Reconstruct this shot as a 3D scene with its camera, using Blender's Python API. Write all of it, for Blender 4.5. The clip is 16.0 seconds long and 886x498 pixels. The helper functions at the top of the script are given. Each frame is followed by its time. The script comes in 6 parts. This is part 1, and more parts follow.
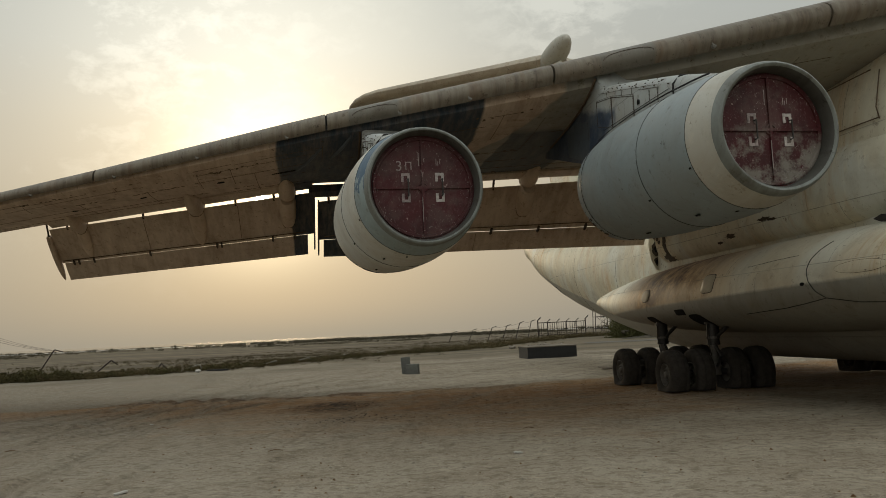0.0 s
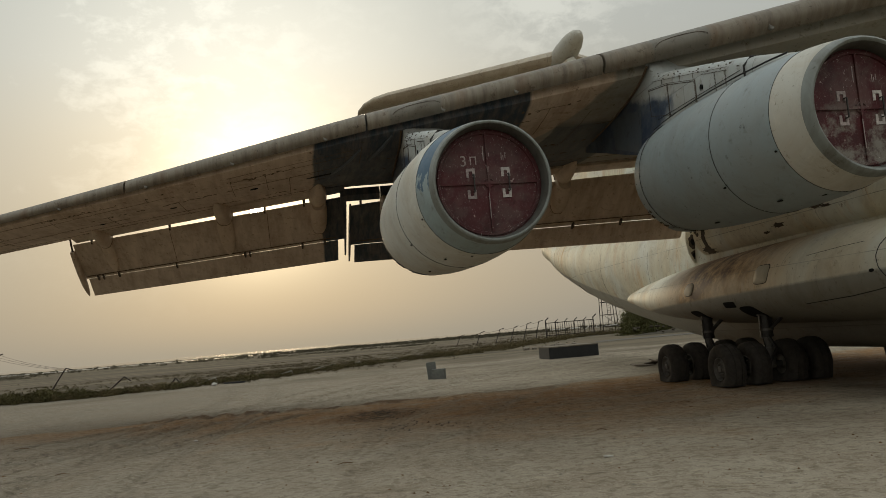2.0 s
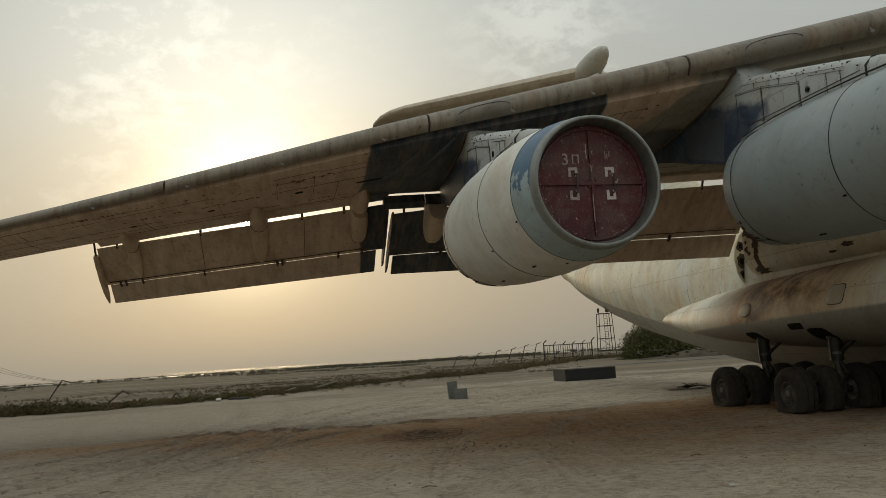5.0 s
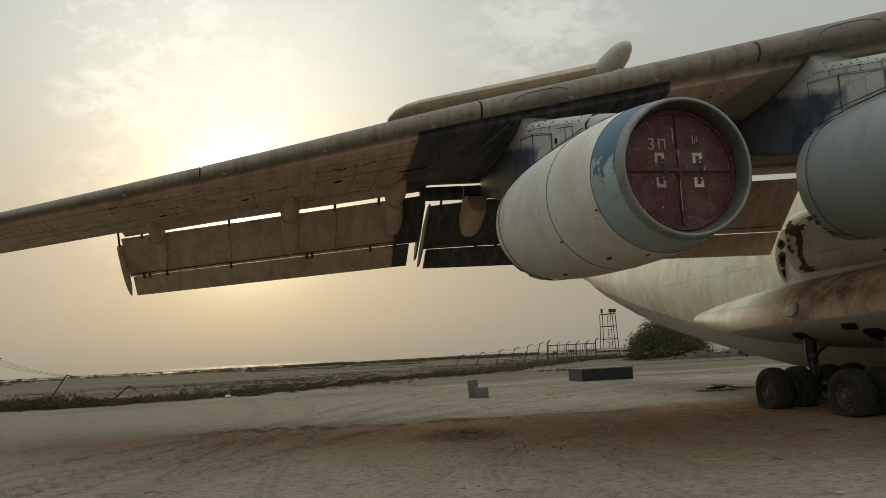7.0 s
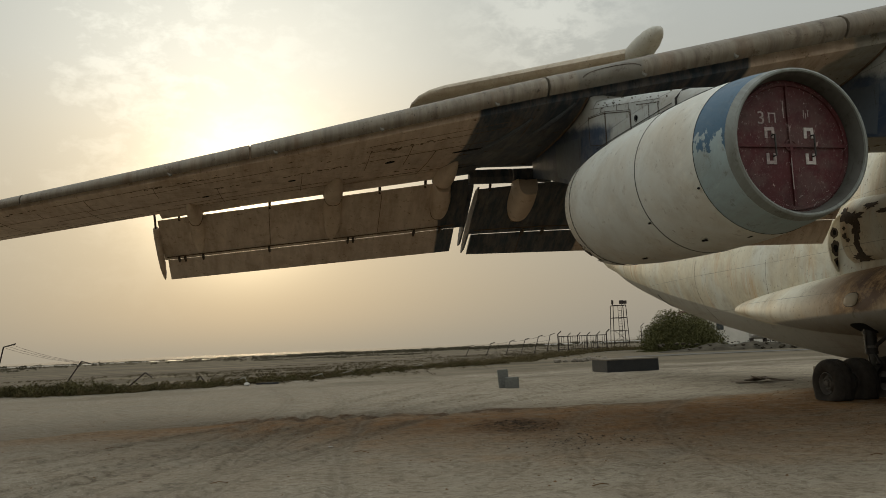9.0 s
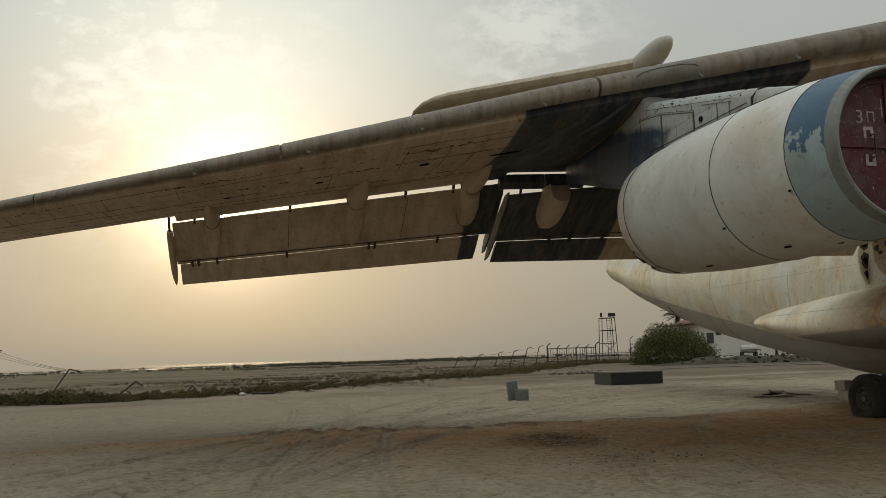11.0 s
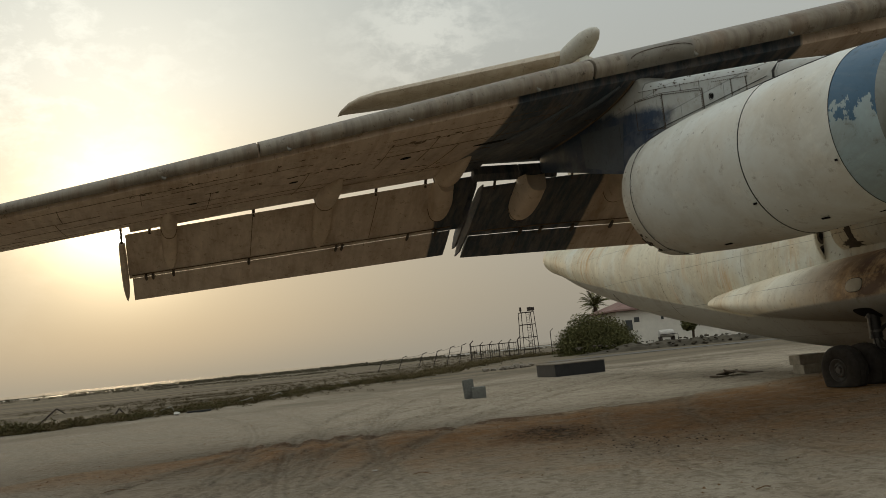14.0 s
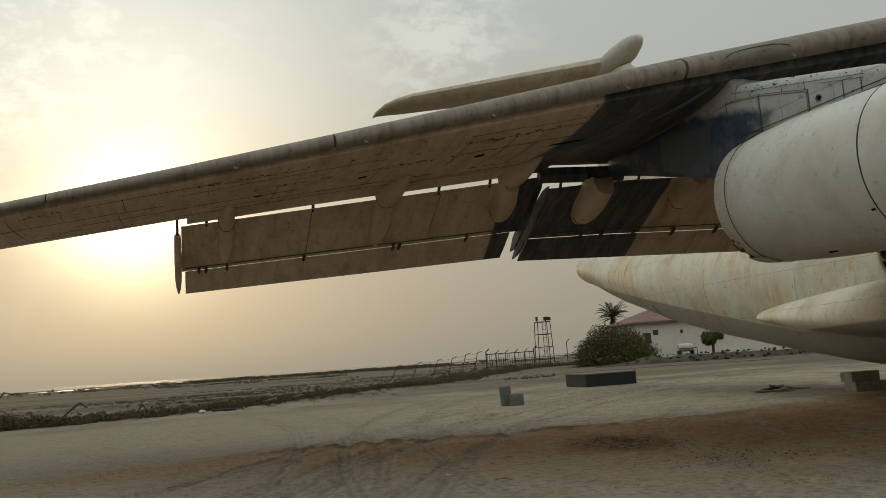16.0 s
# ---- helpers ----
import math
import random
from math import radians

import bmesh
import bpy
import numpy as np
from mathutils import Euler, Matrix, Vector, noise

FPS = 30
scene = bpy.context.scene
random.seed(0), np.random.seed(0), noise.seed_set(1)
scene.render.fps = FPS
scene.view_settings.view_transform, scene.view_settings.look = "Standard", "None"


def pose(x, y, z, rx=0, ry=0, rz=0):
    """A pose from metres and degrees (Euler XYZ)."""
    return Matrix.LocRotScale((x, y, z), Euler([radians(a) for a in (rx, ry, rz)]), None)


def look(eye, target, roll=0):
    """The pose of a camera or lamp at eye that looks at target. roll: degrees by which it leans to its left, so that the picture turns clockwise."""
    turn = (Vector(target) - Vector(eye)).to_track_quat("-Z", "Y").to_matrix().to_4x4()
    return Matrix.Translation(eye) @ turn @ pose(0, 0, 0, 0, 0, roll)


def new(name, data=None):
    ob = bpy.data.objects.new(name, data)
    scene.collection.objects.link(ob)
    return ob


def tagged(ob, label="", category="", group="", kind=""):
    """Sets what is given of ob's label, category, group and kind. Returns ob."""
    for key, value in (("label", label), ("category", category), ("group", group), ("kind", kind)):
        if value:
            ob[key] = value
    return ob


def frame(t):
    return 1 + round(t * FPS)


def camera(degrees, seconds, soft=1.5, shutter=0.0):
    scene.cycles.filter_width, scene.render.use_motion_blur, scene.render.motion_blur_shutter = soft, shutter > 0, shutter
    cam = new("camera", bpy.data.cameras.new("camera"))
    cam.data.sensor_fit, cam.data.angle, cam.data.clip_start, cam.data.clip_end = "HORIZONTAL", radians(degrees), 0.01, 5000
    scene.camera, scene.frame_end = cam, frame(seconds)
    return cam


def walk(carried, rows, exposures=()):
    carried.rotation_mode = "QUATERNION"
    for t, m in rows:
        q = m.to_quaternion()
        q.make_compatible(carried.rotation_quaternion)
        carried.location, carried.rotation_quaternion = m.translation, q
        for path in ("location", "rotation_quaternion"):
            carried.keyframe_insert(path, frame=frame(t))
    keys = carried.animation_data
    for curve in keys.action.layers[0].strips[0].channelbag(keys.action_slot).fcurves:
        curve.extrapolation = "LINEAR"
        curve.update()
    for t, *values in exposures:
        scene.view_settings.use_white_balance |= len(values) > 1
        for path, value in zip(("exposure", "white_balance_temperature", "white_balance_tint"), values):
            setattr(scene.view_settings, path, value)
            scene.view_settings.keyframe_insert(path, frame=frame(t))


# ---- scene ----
cam = camera(54.5, 16.0, 0.8)
METRES, EYE, TILT, LEAN, TURN = 9.3, 1.75, 5.45, 2.7, 0.0
ROWS = [
    (0.0, 0.0, 0.0, 0.0, 0.0, 0.0, -0.0),
    (0.5, -0.0298, 0.0094, -0.002, 0.18, -0.56, -0.05),
    (1.0, -0.0566, 0.0228, -0.0047, 0.02, -0.26, 0.25),
    (1.5, -0.0827, 0.0396, -0.004, 0.08, -0.05, 1.48),
    (2.0, -0.1085, 0.0567, -0.0065, -0.23, 0.28, 2.12),
    (2.5, -0.1329, 0.07, -0.008, -0.57, 0.23, 2.18),
    (3.0, -0.1552, 0.0891, -0.013, -0.64, 0.52, 2.21),
    (3.5, -0.1805, 0.1111, -0.0156, -0.46, 1.52, 2.03),
    (4.0, -0.2072, 0.1293, -0.0216, -0.53, 1.99, 1.41),
    (6.5, -0.3358, 0.219, -0.0313, -1.37, 1.05, 0.4),
    (7.0, -0.3616, 0.2374, -0.0367, -1.32, 1.61, 0.14),
    (7.5, -0.3869, 0.2538, -0.0378, -1.21, 1.84, 0.17),
    (8.0, -0.4194, 0.2702, -0.0431, -1.25, 1.6, -0.13),
    (8.5, -0.4419, 0.2847, -0.0443, -1.24, 0.92, -0.3),
    (9.0, -0.4714, 0.3059, -0.05, -1.16, 0.99, -0.36),
    (11.5, -0.6045, 0.392, -0.0607, -3.27, 1.84, -1.31),
    (12.0, -0.6295, 0.4024, -0.06, -6.12, 1.64, 0.49),
    (12.5, -0.6517, 0.4139, -0.0638, -6.87, 1.67, 2.11),
    (13.0, -0.6819, 0.431, -0.0674, -6.97, 1.88, 2.38),
    (13.5, -0.7063, 0.4425, -0.07, -7.4, 2.03, 2.2),
    (14.0, -0.7356, 0.4554, -0.071, -8.59, 1.86, 2.3),
    (14.5, -0.7612, 0.4689, -0.0746, -9.1, 2.07, 1.83),
    (15.0, -0.7899, 0.4869, -0.0759, -8.62, 2.31, 1.26),
    (15.5, -0.8166, 0.4995, -0.0791, -8.43, 2.47, 1.14),
    (16.0, -0.847, 0.5147, -0.0813, -8.01, 2.37, 0.5),
]
walk(cam, [(t, pose(0, 0, EYE, TILT, LEAN, TURN) @ pose(METRES * x, METRES * y, METRES * z, 90 + pitch, roll, yaw)) for t, x, y, z, yaw, pitch, roll in ROWS])

# ---- world, sun, exposure ----
SUN_EL, SUN_AZ = radians(9.1), radians(-11.6)
GLOW_DIR = Vector((math.sin(SUN_AZ) * math.cos(0.26), math.cos(SUN_AZ) * math.cos(0.26), math.sin(0.26)))
SUN_DIR = Vector((math.sin(SUN_AZ) * math.cos(SUN_EL), math.cos(SUN_AZ) * math.cos(SUN_EL), math.sin(SUN_EL)))


def nodes_of(tree):
    def add(kind, ins=None, **props):
        n = tree.nodes.new(kind)
        for k, v in props.items():
            setattr(n, k, v)
        for k, v in (ins or {}).items():
            sock = n.inputs[k]
            if isinstance(v, bpy.types.NodeSocket):
                tree.links.new(v, sock)
            else:
                sock.default_value = v
        return n
    return add


def math_chain(add):
    def m(op, a, b=0.0, c=0.0, clamp=False):
        return add("ShaderNodeMath", {0: a, 1: b, 2: c}, operation=op, use_clamp=clamp).outputs[0]
    return m


def mixed(add, fac, a, b, blend="MIX"):
    n = add("ShaderNodeMix", {0: fac, 6: a, 7: b}, data_type="RGBA", blend_type=blend)
    return n.outputs[2]


def ramp(add, fac, stops):
    n = add("ShaderNodeValToRGB", {0: fac})
    e = n.color_ramp.elements
    while len(e) < len(stops):
        e.new(0.5)
    for el, (p, c) in zip(e, stops):
        el.position = p
        el.color = (c, c, c, 1) if isinstance(c, (int, float)) else (*c, 1)
    return n.outputs[0]


def make_world():
    w = bpy.data.worlds.new("hazy_evening_sky")
    scene.world = w
    w.use_nodes = True
    t = w.node_tree
    t.nodes.clear()
    add = nodes_of(t)
    m = math_chain(add)
    sky = add("ShaderNodeTexSky", sky_type="NISHITA", sun_disc=False, sun_elevation=SUN_EL, sun_rotation=SUN_AZ % (2 * math.pi),
              air_density=1.0, dust_density=4.0, ozone_density=1.0)
    way = add("ShaderNodeTexCoord").outputs["Generated"]
    z = add("ShaderNodeSeparateXYZ", {0: way}).outputs[2]
    d = add("ShaderNodeVectorMath", {0: way, 1: SUN_DIR}, operation="DOT_PRODUCT").outputs["Value"]
    d = m("MAXIMUM", d, 0.0)
    haze = ramp(add, m("MAXIMUM", z, 0.0), [(0.0, (0.275, 0.258, 0.216)), (0.06, (0.305, 0.286, 0.240)), (0.2, (0.395, 0.388, 0.345)), (0.42, (0.432, 0.468, 0.452)), (0.75, (0.78, 0.84, 0.83)), (1.0, (0.90, 0.97, 0.96))])
    # dust aureole round the sun: wide and warm, then tight and white
    d_up = m("MAXIMUM", add("ShaderNodeVectorMath", {0: way, 1: GLOW_DIR}, operation="DOT_PRODUCT").outputs["Value"], 0.0)
    wide = m("MULTIPLY", m("POWER", d_up, 12.0), 0.12)
    mid = m("MULTIPLY", m("POWER", d_up, 50.0), 0.42)
    tight = m("MULTIPLY", m("POWER", d, 360.0), 2.0)
    disc = m("MULTIPLY", m("GREATER_THAN", d, math.cos(radians(0.45))), 14.0)
    low = ramp(add, m("MAXIMUM", z, 0.0), [(0.0, 0.03), (0.05, 0.10), (0.11, 0.36), (0.16, 0.78), (0.25, 1.0)])
    c = mixed(add, 1.0, haze, mixed(add, 1.0, (1.0, 0.86, 0.56, 1), add("ShaderNodeCombineXYZ", {0: wide, 1: wide, 2: wide}).outputs[0], "MULTIPLY"), "ADD")
    mid = m("MULTIPLY", mid, low)
    tight = m("MULTIPLY", tight, low)
    c = mixed(add, 1.0, c, mixed(add, 1.0, (1.0, 0.94, 0.77, 1), add("ShaderNodeCombineXYZ", {0: mid, 1: mid, 2: mid}).outputs[0], "MULTIPLY"), "ADD")
    c = mixed(add, 1.0, c, mixed(add, 1.0, (1.0, 0.885, 0.60, 1), add("ShaderNodeCombineXYZ", {0: tight, 1: tight, 2: tight}).outputs[0], "MULTIPLY"), "ADD")
    c = mixed(add, 1.0, c, add("ShaderNodeCombineXYZ", {0: disc, 1: disc, 2: disc}).outputs[0], "ADD")
    # the dust reddens the low sky on the sun's side; the sky opposite is paler
    tint = m("MULTIPLY", m("POWER", d, 9.0), ramp(add, m("MAXIMUM", z, 0.0), [(0.0, 0.25), (0.14, 0.9), (0.24, 0.6), (0.32, 0.0)]))
    c = mixed(add, tint, c, mixed(add, 1.0, c, (1.0, 0.90, 0.76, 1), "MULTIPLY"))
    away = m("MULTIPLY", m("MAXIMUM", add("ShaderNodeVectorMath", {0: way, 1: Vector((-SUN_DIR.x, -SUN_DIR.y, 0.25)).normalized()}, operation="DOT_PRODUCT").outputs["Value"], 0.0), 0.22)
    c = mixed(add, 1.0, c, add("ShaderNodeCombineXYZ", {0: away, 1: away, 2: away}).outputs[0], "ADD")
    # thin high cloud in rippled shreds
    tall = add("ShaderNodeVectorMath", {0: way, 1: (1.0, 1.0, 1.7)}, operation="MULTIPLY").outputs[0]
    fine = add("ShaderNodeTexNoise", {"Vector": tall, "Scale": 30.0, "Detail": 9.0, "Roughness": 0.66, "Distortion": 0.25}).outputs[0]
    big = add("ShaderNodeTexNoise", {"Vector": tall, "Scale": 5.5, "Detail": 4.0, "Roughness": 0.55}).outputs[0]
    cloud = None
    for cd, power in (((0.155, 0.92, 0.36), 260.0), ((-0.30, 0.89, 0.345), 60.0)):
        near = m("POWER", m("MAXIMUM", add("ShaderNodeVectorMath", {0: way, 1: Vector(cd).normalized()}, operation="DOT_PRODUCT").outputs["Value"], 0.0), power)
        cloud = near if cloud is None else m("MAXIMUM", cloud, near)
    cloud = m("MULTIPLY", cloud, ramp(add, m("MULTIPLY_ADD", m("SUBTRACT", big, 0.5), 0.9, fine), [(0.49, 0.0), (0.68, 1.0)]))
    c = mixed(add, m("MULTIPLY", cloud, 0.5), c, mixed(add, 1.0, c, (0.30, 0.29, 0.25, 1), "ADD"))
    c = mixed(add, 1.0, c, mixed(add, 1.0, sky.outputs[0], (0.0035, 0.0035, 0.0035, 1), "MULTIPLY"), "ADD")
    bg = add("ShaderNodeBackground", {"Color": c, "Strength": 1.0})
    t.links.new(bg.outputs[0], add("ShaderNodeOutputWorld").inputs[0])


make_world()
sun_data = bpy.data.lights.new("sun", "SUN")
sun_data.energy, sun_data.angle, sun_data.color = 0.2, radians(10), (1.0, 0.75, 0.45)
sun = new("sun", sun_data)
sun.matrix_world = look(SUN_DIR * 50, (0, 0, 0))
scene.view_settings.exposure = 0.0


# ---- materials ----
def material(name):
    mat = bpy.data.materials.new(name)
    mat.use_nodes = True
    mat.node_tree.nodes.clear()
    return mat, nodes_of(mat.node_tree)


def finish(mat, add, color, rough=0.6, metal=0.0, height=None, depth=0.02, spec=0.5):
    b = add("ShaderNodeBsdfPrincipled", {"Base Color": color, "Roughness": rough, "Metallic": metal, "Specular IOR Level": spec})
    if height is not None:
        n = add("ShaderNodeBump", {"Strength": 1.0, "Distance": depth, "Height": height})
        mat.node_tree.links.new(n.outputs[0], b.inputs["Normal"])
    mat.node_tree.links.new(b.outputs[0], add("ShaderNodeOutputMaterial").inputs[0])
    return mat


def rgba(c):
    return (*c, 1.0)


def object_place(add, scale=(1, 1, 1), rot=(0, 0, 0)):
    return add("ShaderNodeMapping", {"Vector": add("ShaderNodeTexCoord").outputs["Object"], "Scale": scale, "Rotation": rot}).outputs[0]


def noise_tex(add, place, scale, detail=4.0, rough=0.55, distort=0.0):
    return add("ShaderNodeTexNoise", {"Vector": place, "Scale": scale, "Detail": detail, "Roughness": rough, "Distortion": distort}).outputs[0]


def weathered(name, base, dirt, rust=None, amount=0.5, rough=0.55, streak=(6, 0.6, 0.6), seams=None, patches=(), spots=None, grime=1.0):
    """Old aircraft paint: chalky colour, streaked dust, rust blooms, panel seams and repainted areas."""
    mat, add = material(name)
    m = math_chain(add)
    p = object_place(add)
    xyz = add("ShaderNodeSeparateXYZ", {0: p}).outputs
    big = noise_tex(add, p, 0.5, 4, 0.6)
    fine = noise_tex(add, p, 9.0, 6, 0.7)
    streaks = noise_tex(add, object_place(add, streak), 1.6, 5, 0.65)
    c = mixed(add, ramp(add, big, [(0.35, 0.0), (0.7, 0.6)]), rgba(base), rgba([v * 0.82 for v in base]))
    dirty = m("MULTIPLY", ramp(add, streaks, [(0.42, 0.0), (0.75, 1.0)]), amount)
    c = mixed(add, dirty, c, rgba(dirt))
    if rust:
        bloom = m("MULTIPLY", ramp(add, noise_tex(add, object_place(add, streak), 0.55, 6, 0.6), [(0.52, 0.0), (0.72, 1.0)]), ramp(add, fine, [(0.3, 0.3), (0.7, 1.0)]))
        c = mixed(add, m("MULTIPLY", bloom, 0.55), c, rgba(rust))
    for where, col in patches:
        c = mixed(add, where(add, m, xyz, big, fine), c, rgba(col))
    if patches:
        c = mixed(add, m("MULTIPLY", ramp(add, noise_tex(add, object_place(add, streak), 3.1, 6, 0.7), [(0.48, 0.0), (0.72, 1.0)]), 0.16), c, rgba(dirt))
    chips = m("MULTIPLY", ramp(add, noise_tex(add, p, 11.0, 4, 0.6), [(0.665, 0.0), (0.69, 1.0)]), ramp(add, noise_tex(add, p, 0.9, 2, 0.5), [(0.45, 0.0), (0.6, 1.0)]))
    c = mixed(add, m("MULTIPLY", chips, 0.7), c, rgba(spots or [v * 0.3 for v in base]))
    blot = m("MULTIPLY", ramp(add, noise_tex(add, p, 1.1, 8, 0.72, 0.6), [(0.49, 0.0), (0.66, 1.0)]), 0.45 * grime)
    c = mixed(add, blot, c, mixed(add, 1.0, c, (0.62, 0.55, 0.46, 1), "MULTIPLY"))
    speck = m("MULTIPLY", ramp(add, noise_tex(add, p, 5.5, 8, 0.78), [(0.57, 0.0), (0.63, 1.0)]), 0.55 * grime)
    c = mixed(add, speck, c, mixed(add, 1.0, c, (0.52, 0.44, 0.36, 1), "MULTIPLY"))
    rub = m("MULTIPLY", ramp(add, noise_tex(add, object_place(add, streak), 4.3, 7, 0.72), [(0.56, 0.0), (0.68, 1.0)]), 0.4 * grime)
    c = mixed(add, rub, c, mixed(add, 1.0, c, (1.28, 1.26, 1.22, 1), "MULTIPLY"))
    h = m("MULTIPLY", fine, 0.12)
    if seams:
        axes, w, hgt = seams
        v = add("ShaderNodeCombineXYZ", {0: xyz["XYZ".index(axes[0])], 1: xyz["XYZ".index(axes[1])], 2: 0.0}).outputs[0]
        br = add("ShaderNodeTexBrick", {"Vector": v, "Scale": 1.0, "Mortar Size": 0.006, "Mortar Smooth": 0.0, "Brick Width": w, "Row Height": hgt,
                                         "Color1": (0, 0, 0, 1), "Color2": (0, 0, 0, 1), "Mortar": (1, 1, 1, 1)}, offset=0.37, squash=1.0).outputs[0]
        wear = ramp(add, noise_tex(add, p, 1.3, 3, 0.6), [(0.36, 0.3), (0.6, 1.0)])
        br = m("MULTIPLY", br, wear)
        c = mixed(add, m("MULTIPLY", br, 0.7), c, rgba([v * 0.22 for v in base]))
        h = m("SUBTRACT", h, br)
    r = m("ADD", m("MULTIPLY", fine, 0.25), rough - 0.1)
    return finish(mat, add, c, r, 0.0, h, 0.012, 0.35)


def step(add, m, v, edge, soft, noise_val, jitter):
    """1 where v is under edge, with a ragged border."""
    k = m("ADD", m("SUBTRACT", edge, v), m("MULTIPLY", m("SUBTRACT", noise_val, 0.5), jitter))
    return m("MULTIPLY_ADD", k, 1.0 / soft, 0.5, clamp=True)


def plain(name, color, rough=0.6, metal=0.0, vary=0.3, scale=6.0, bump=0.004):
    mat, add = material(name)
    p = object_place(add)
    n = noise_tex(add, p, scale, 6, 0.65)
    b = noise_tex(add, p, scale * 0.18, 3, 0.5)
    c = mixed(add, ramp(add, n, [(0.3, 0.0), (0.7, 1.0)]), rgba([v * (1 - vary) for v in color]), rgba([min(1, v * (1 + vary * 0.6)) for v in color]))
    c = mixed(add, ramp(add, b, [(0.4, 0.0), (0.65, 0.5)]), c, rgba([v * (1 - vary) for v in color]))
    return finish(mat, add, c, rough, metal, n, bump, 0.12 if rough > 0.8 else 0.5)


def leafy(name, *cols):
    """Leaves that differ one by one between a few colours."""
    mat, add = material(name)
    r = add("ShaderNodeNewGeometry").outputs["Random Per Island"]
    c = ramp(add, r, [(k / max(1, len(cols) - 1), col) for k, col in enumerate(cols)])
    n = noise_tex(add, object_place(add), 0.7, 4, 0.6)
    c = mixed(add, ramp(add, n, [(0.4, 0.0), (0.65, 0.7)]), c, mixed(add, 1.0, c, (0.55, 0.52, 0.48, 1), "MULTIPLY"))
    return finish(mat, add, c, 0.9, 0.0, None, 0.0, 0.05)


GREY_BELLY = (0.26, 0.247, 0.208)


def belly_line(add, m, xyz, big, fine):
    edge = m("MAXIMUM", m("MULTIPLY_ADD", xyz[1], -0.0243, 2.365), m("MULTIPLY_ADD", xyz[1], 0.198, -1.49))
    return step(add, m, xyz[2], edge, 0.06, fine, 0.05)


def sponson_rust(add, m, xyz, big, fine):
    a = m("MULTIPLY", ramp(add, m("MULTIPLY_ADD", xyz[1], 0.05, 0.0), [(0.36, 0.0), (0.45, 1.0), (0.55, 1.0), (0.63, 0.0)]), ramp(add, m("MULTIPLY_ADD", m("SUBTRACT", big, 0.5), 0.5, m("MULTIPLY", xyz[2], 0.25)), [(0.49, 0.0), (0.61, 1.0)]))
    return m("MULTIPLY", a, ramp(add, noise_tex(add, add("ShaderNodeCombineXYZ", {0: xyz[1], 1: xyz[2], 2: 0.0}).outputs[0], 1.9, 8, 0.74), [(0.40, 0.0), (0.55, 1.0)]))


def rust_halo(add, m, xyz, big, fine):
    """Thin orange wash round the rusted crown of the fairing."""
    a = ramp(add, m("MULTIPLY_ADD", xyz[1], 0.05, 0.0), [(0.30, 0.0), (0.43, 1.0), (0.57, 1.0), (0.68, 0.0)])
    b = ramp(add, m("MULTIPLY_ADD", m("SUBTRACT", big, 0.5), 0.4, m("MULTIPLY", xyz[2], 0.25)), [(0.44, 0.0), (0.62, 1.0)])
    return m("MULTIPLY", m("MULTIPLY", a, b), 0.75)


def stain_runs(add, m, xyz, big, fine):
    """Rust-coloured runs that start at seams and fade downwards."""
    v = add("ShaderNodeCombineXYZ", {0: m("MULTIPLY", xyz[1], 1.0), 1: m("MULTIPLY", xyz[2], 0.12), 2: 0.0}).outputs[0]
    runs = noise_tex(add, v, 2.3, 6, 0.72, 0.4)
    where = noise_tex(add, add("ShaderNodeCombineXYZ", {0: xyz[1], 1: xyz[2], 2: 3.0}).outputs[0], 0.42, 3, 0.5)
    return m("MULTIPLY", m("MULTIPLY", ramp(add, runs, [(0.50, 0.0), (0.66, 1.0)]), ramp(add, where, [(0.43, 0.0), (0.58, 1.0)])), 0.78)


def clean_patches(add, m, xyz, big, fine):
    v = add("ShaderNodeCombineXYZ", {0: xyz[1], 1: m("MULTIPLY", xyz[2], 0.5), 2: 7.0}).outputs[0]
    return m("MULTIPLY", ramp(add, noise_tex(add, v, 0.55, 4, 0.55), [(0.48, 0.0), (0.56, 1.0)]), 0.75)


MAT_BODY = weathered("fuselage_paint", (0.70, 0.645, 0.495), (0.43, 0.35, 0.225), None, 0.45, 0.5, (0.9, 0.9, 0.3), ("YZ", 2.7, 1.25), [(clean_patches, (0.66, 0.665, 0.59)), (stain_runs, (0.52, 0.29, 0.10)), (belly_line, (0.36, 0.345, 0.30))])
MAT_SPONSON = weathered("gear_fairing_paint", (0.70, 0.625, 0.47), (0.45, 0.37, 0.25), None, 0.45, 0.5, (0.8, 0.8, 0.35), ("YZ", 3.4, 2.6), [(clean_patches, (0.66, 0.635, 0.53)), (stain_runs, (0.46, 0.29, 0.13)), (rust_halo, (0.50, 0.285, 0.095)), (sponson_rust, (0.10, 0.042, 0.014)), (belly_line, GREY_BELLY)])


def soot_zone(x0, x1, lean):
    def f(add, m, xyz, big, fine):
        u = m("MULTIPLY_ADD", xyz[1], lean, xyz[0])
        a = step(add, m, u, x1, 0.05, big, 0.3)
        b = step(add, m, u, x0, 0.05, big, 0.3)
        rubbed = ramp(add, noise_tex(add, object_place(add, (3.4, 0.45, 1.0)), 1.5, 8, 0.74), [(0.42, 1.0), (0.72, 0.74)])
        return m("MULTIPLY", m("SUBTRACT", a, b, clamp=True), rubbed)
    return f


def inner_grey(add, m, xyz, big, fine):
    return m("MULTIPLY", m("SUBTRACT", 1.0, step(add, m, xyz[0], m("MULTIPLY_ADD", xyz[1], -0.35, -5.6), 0.06, big, 0.4), clamp=True), 0.9)


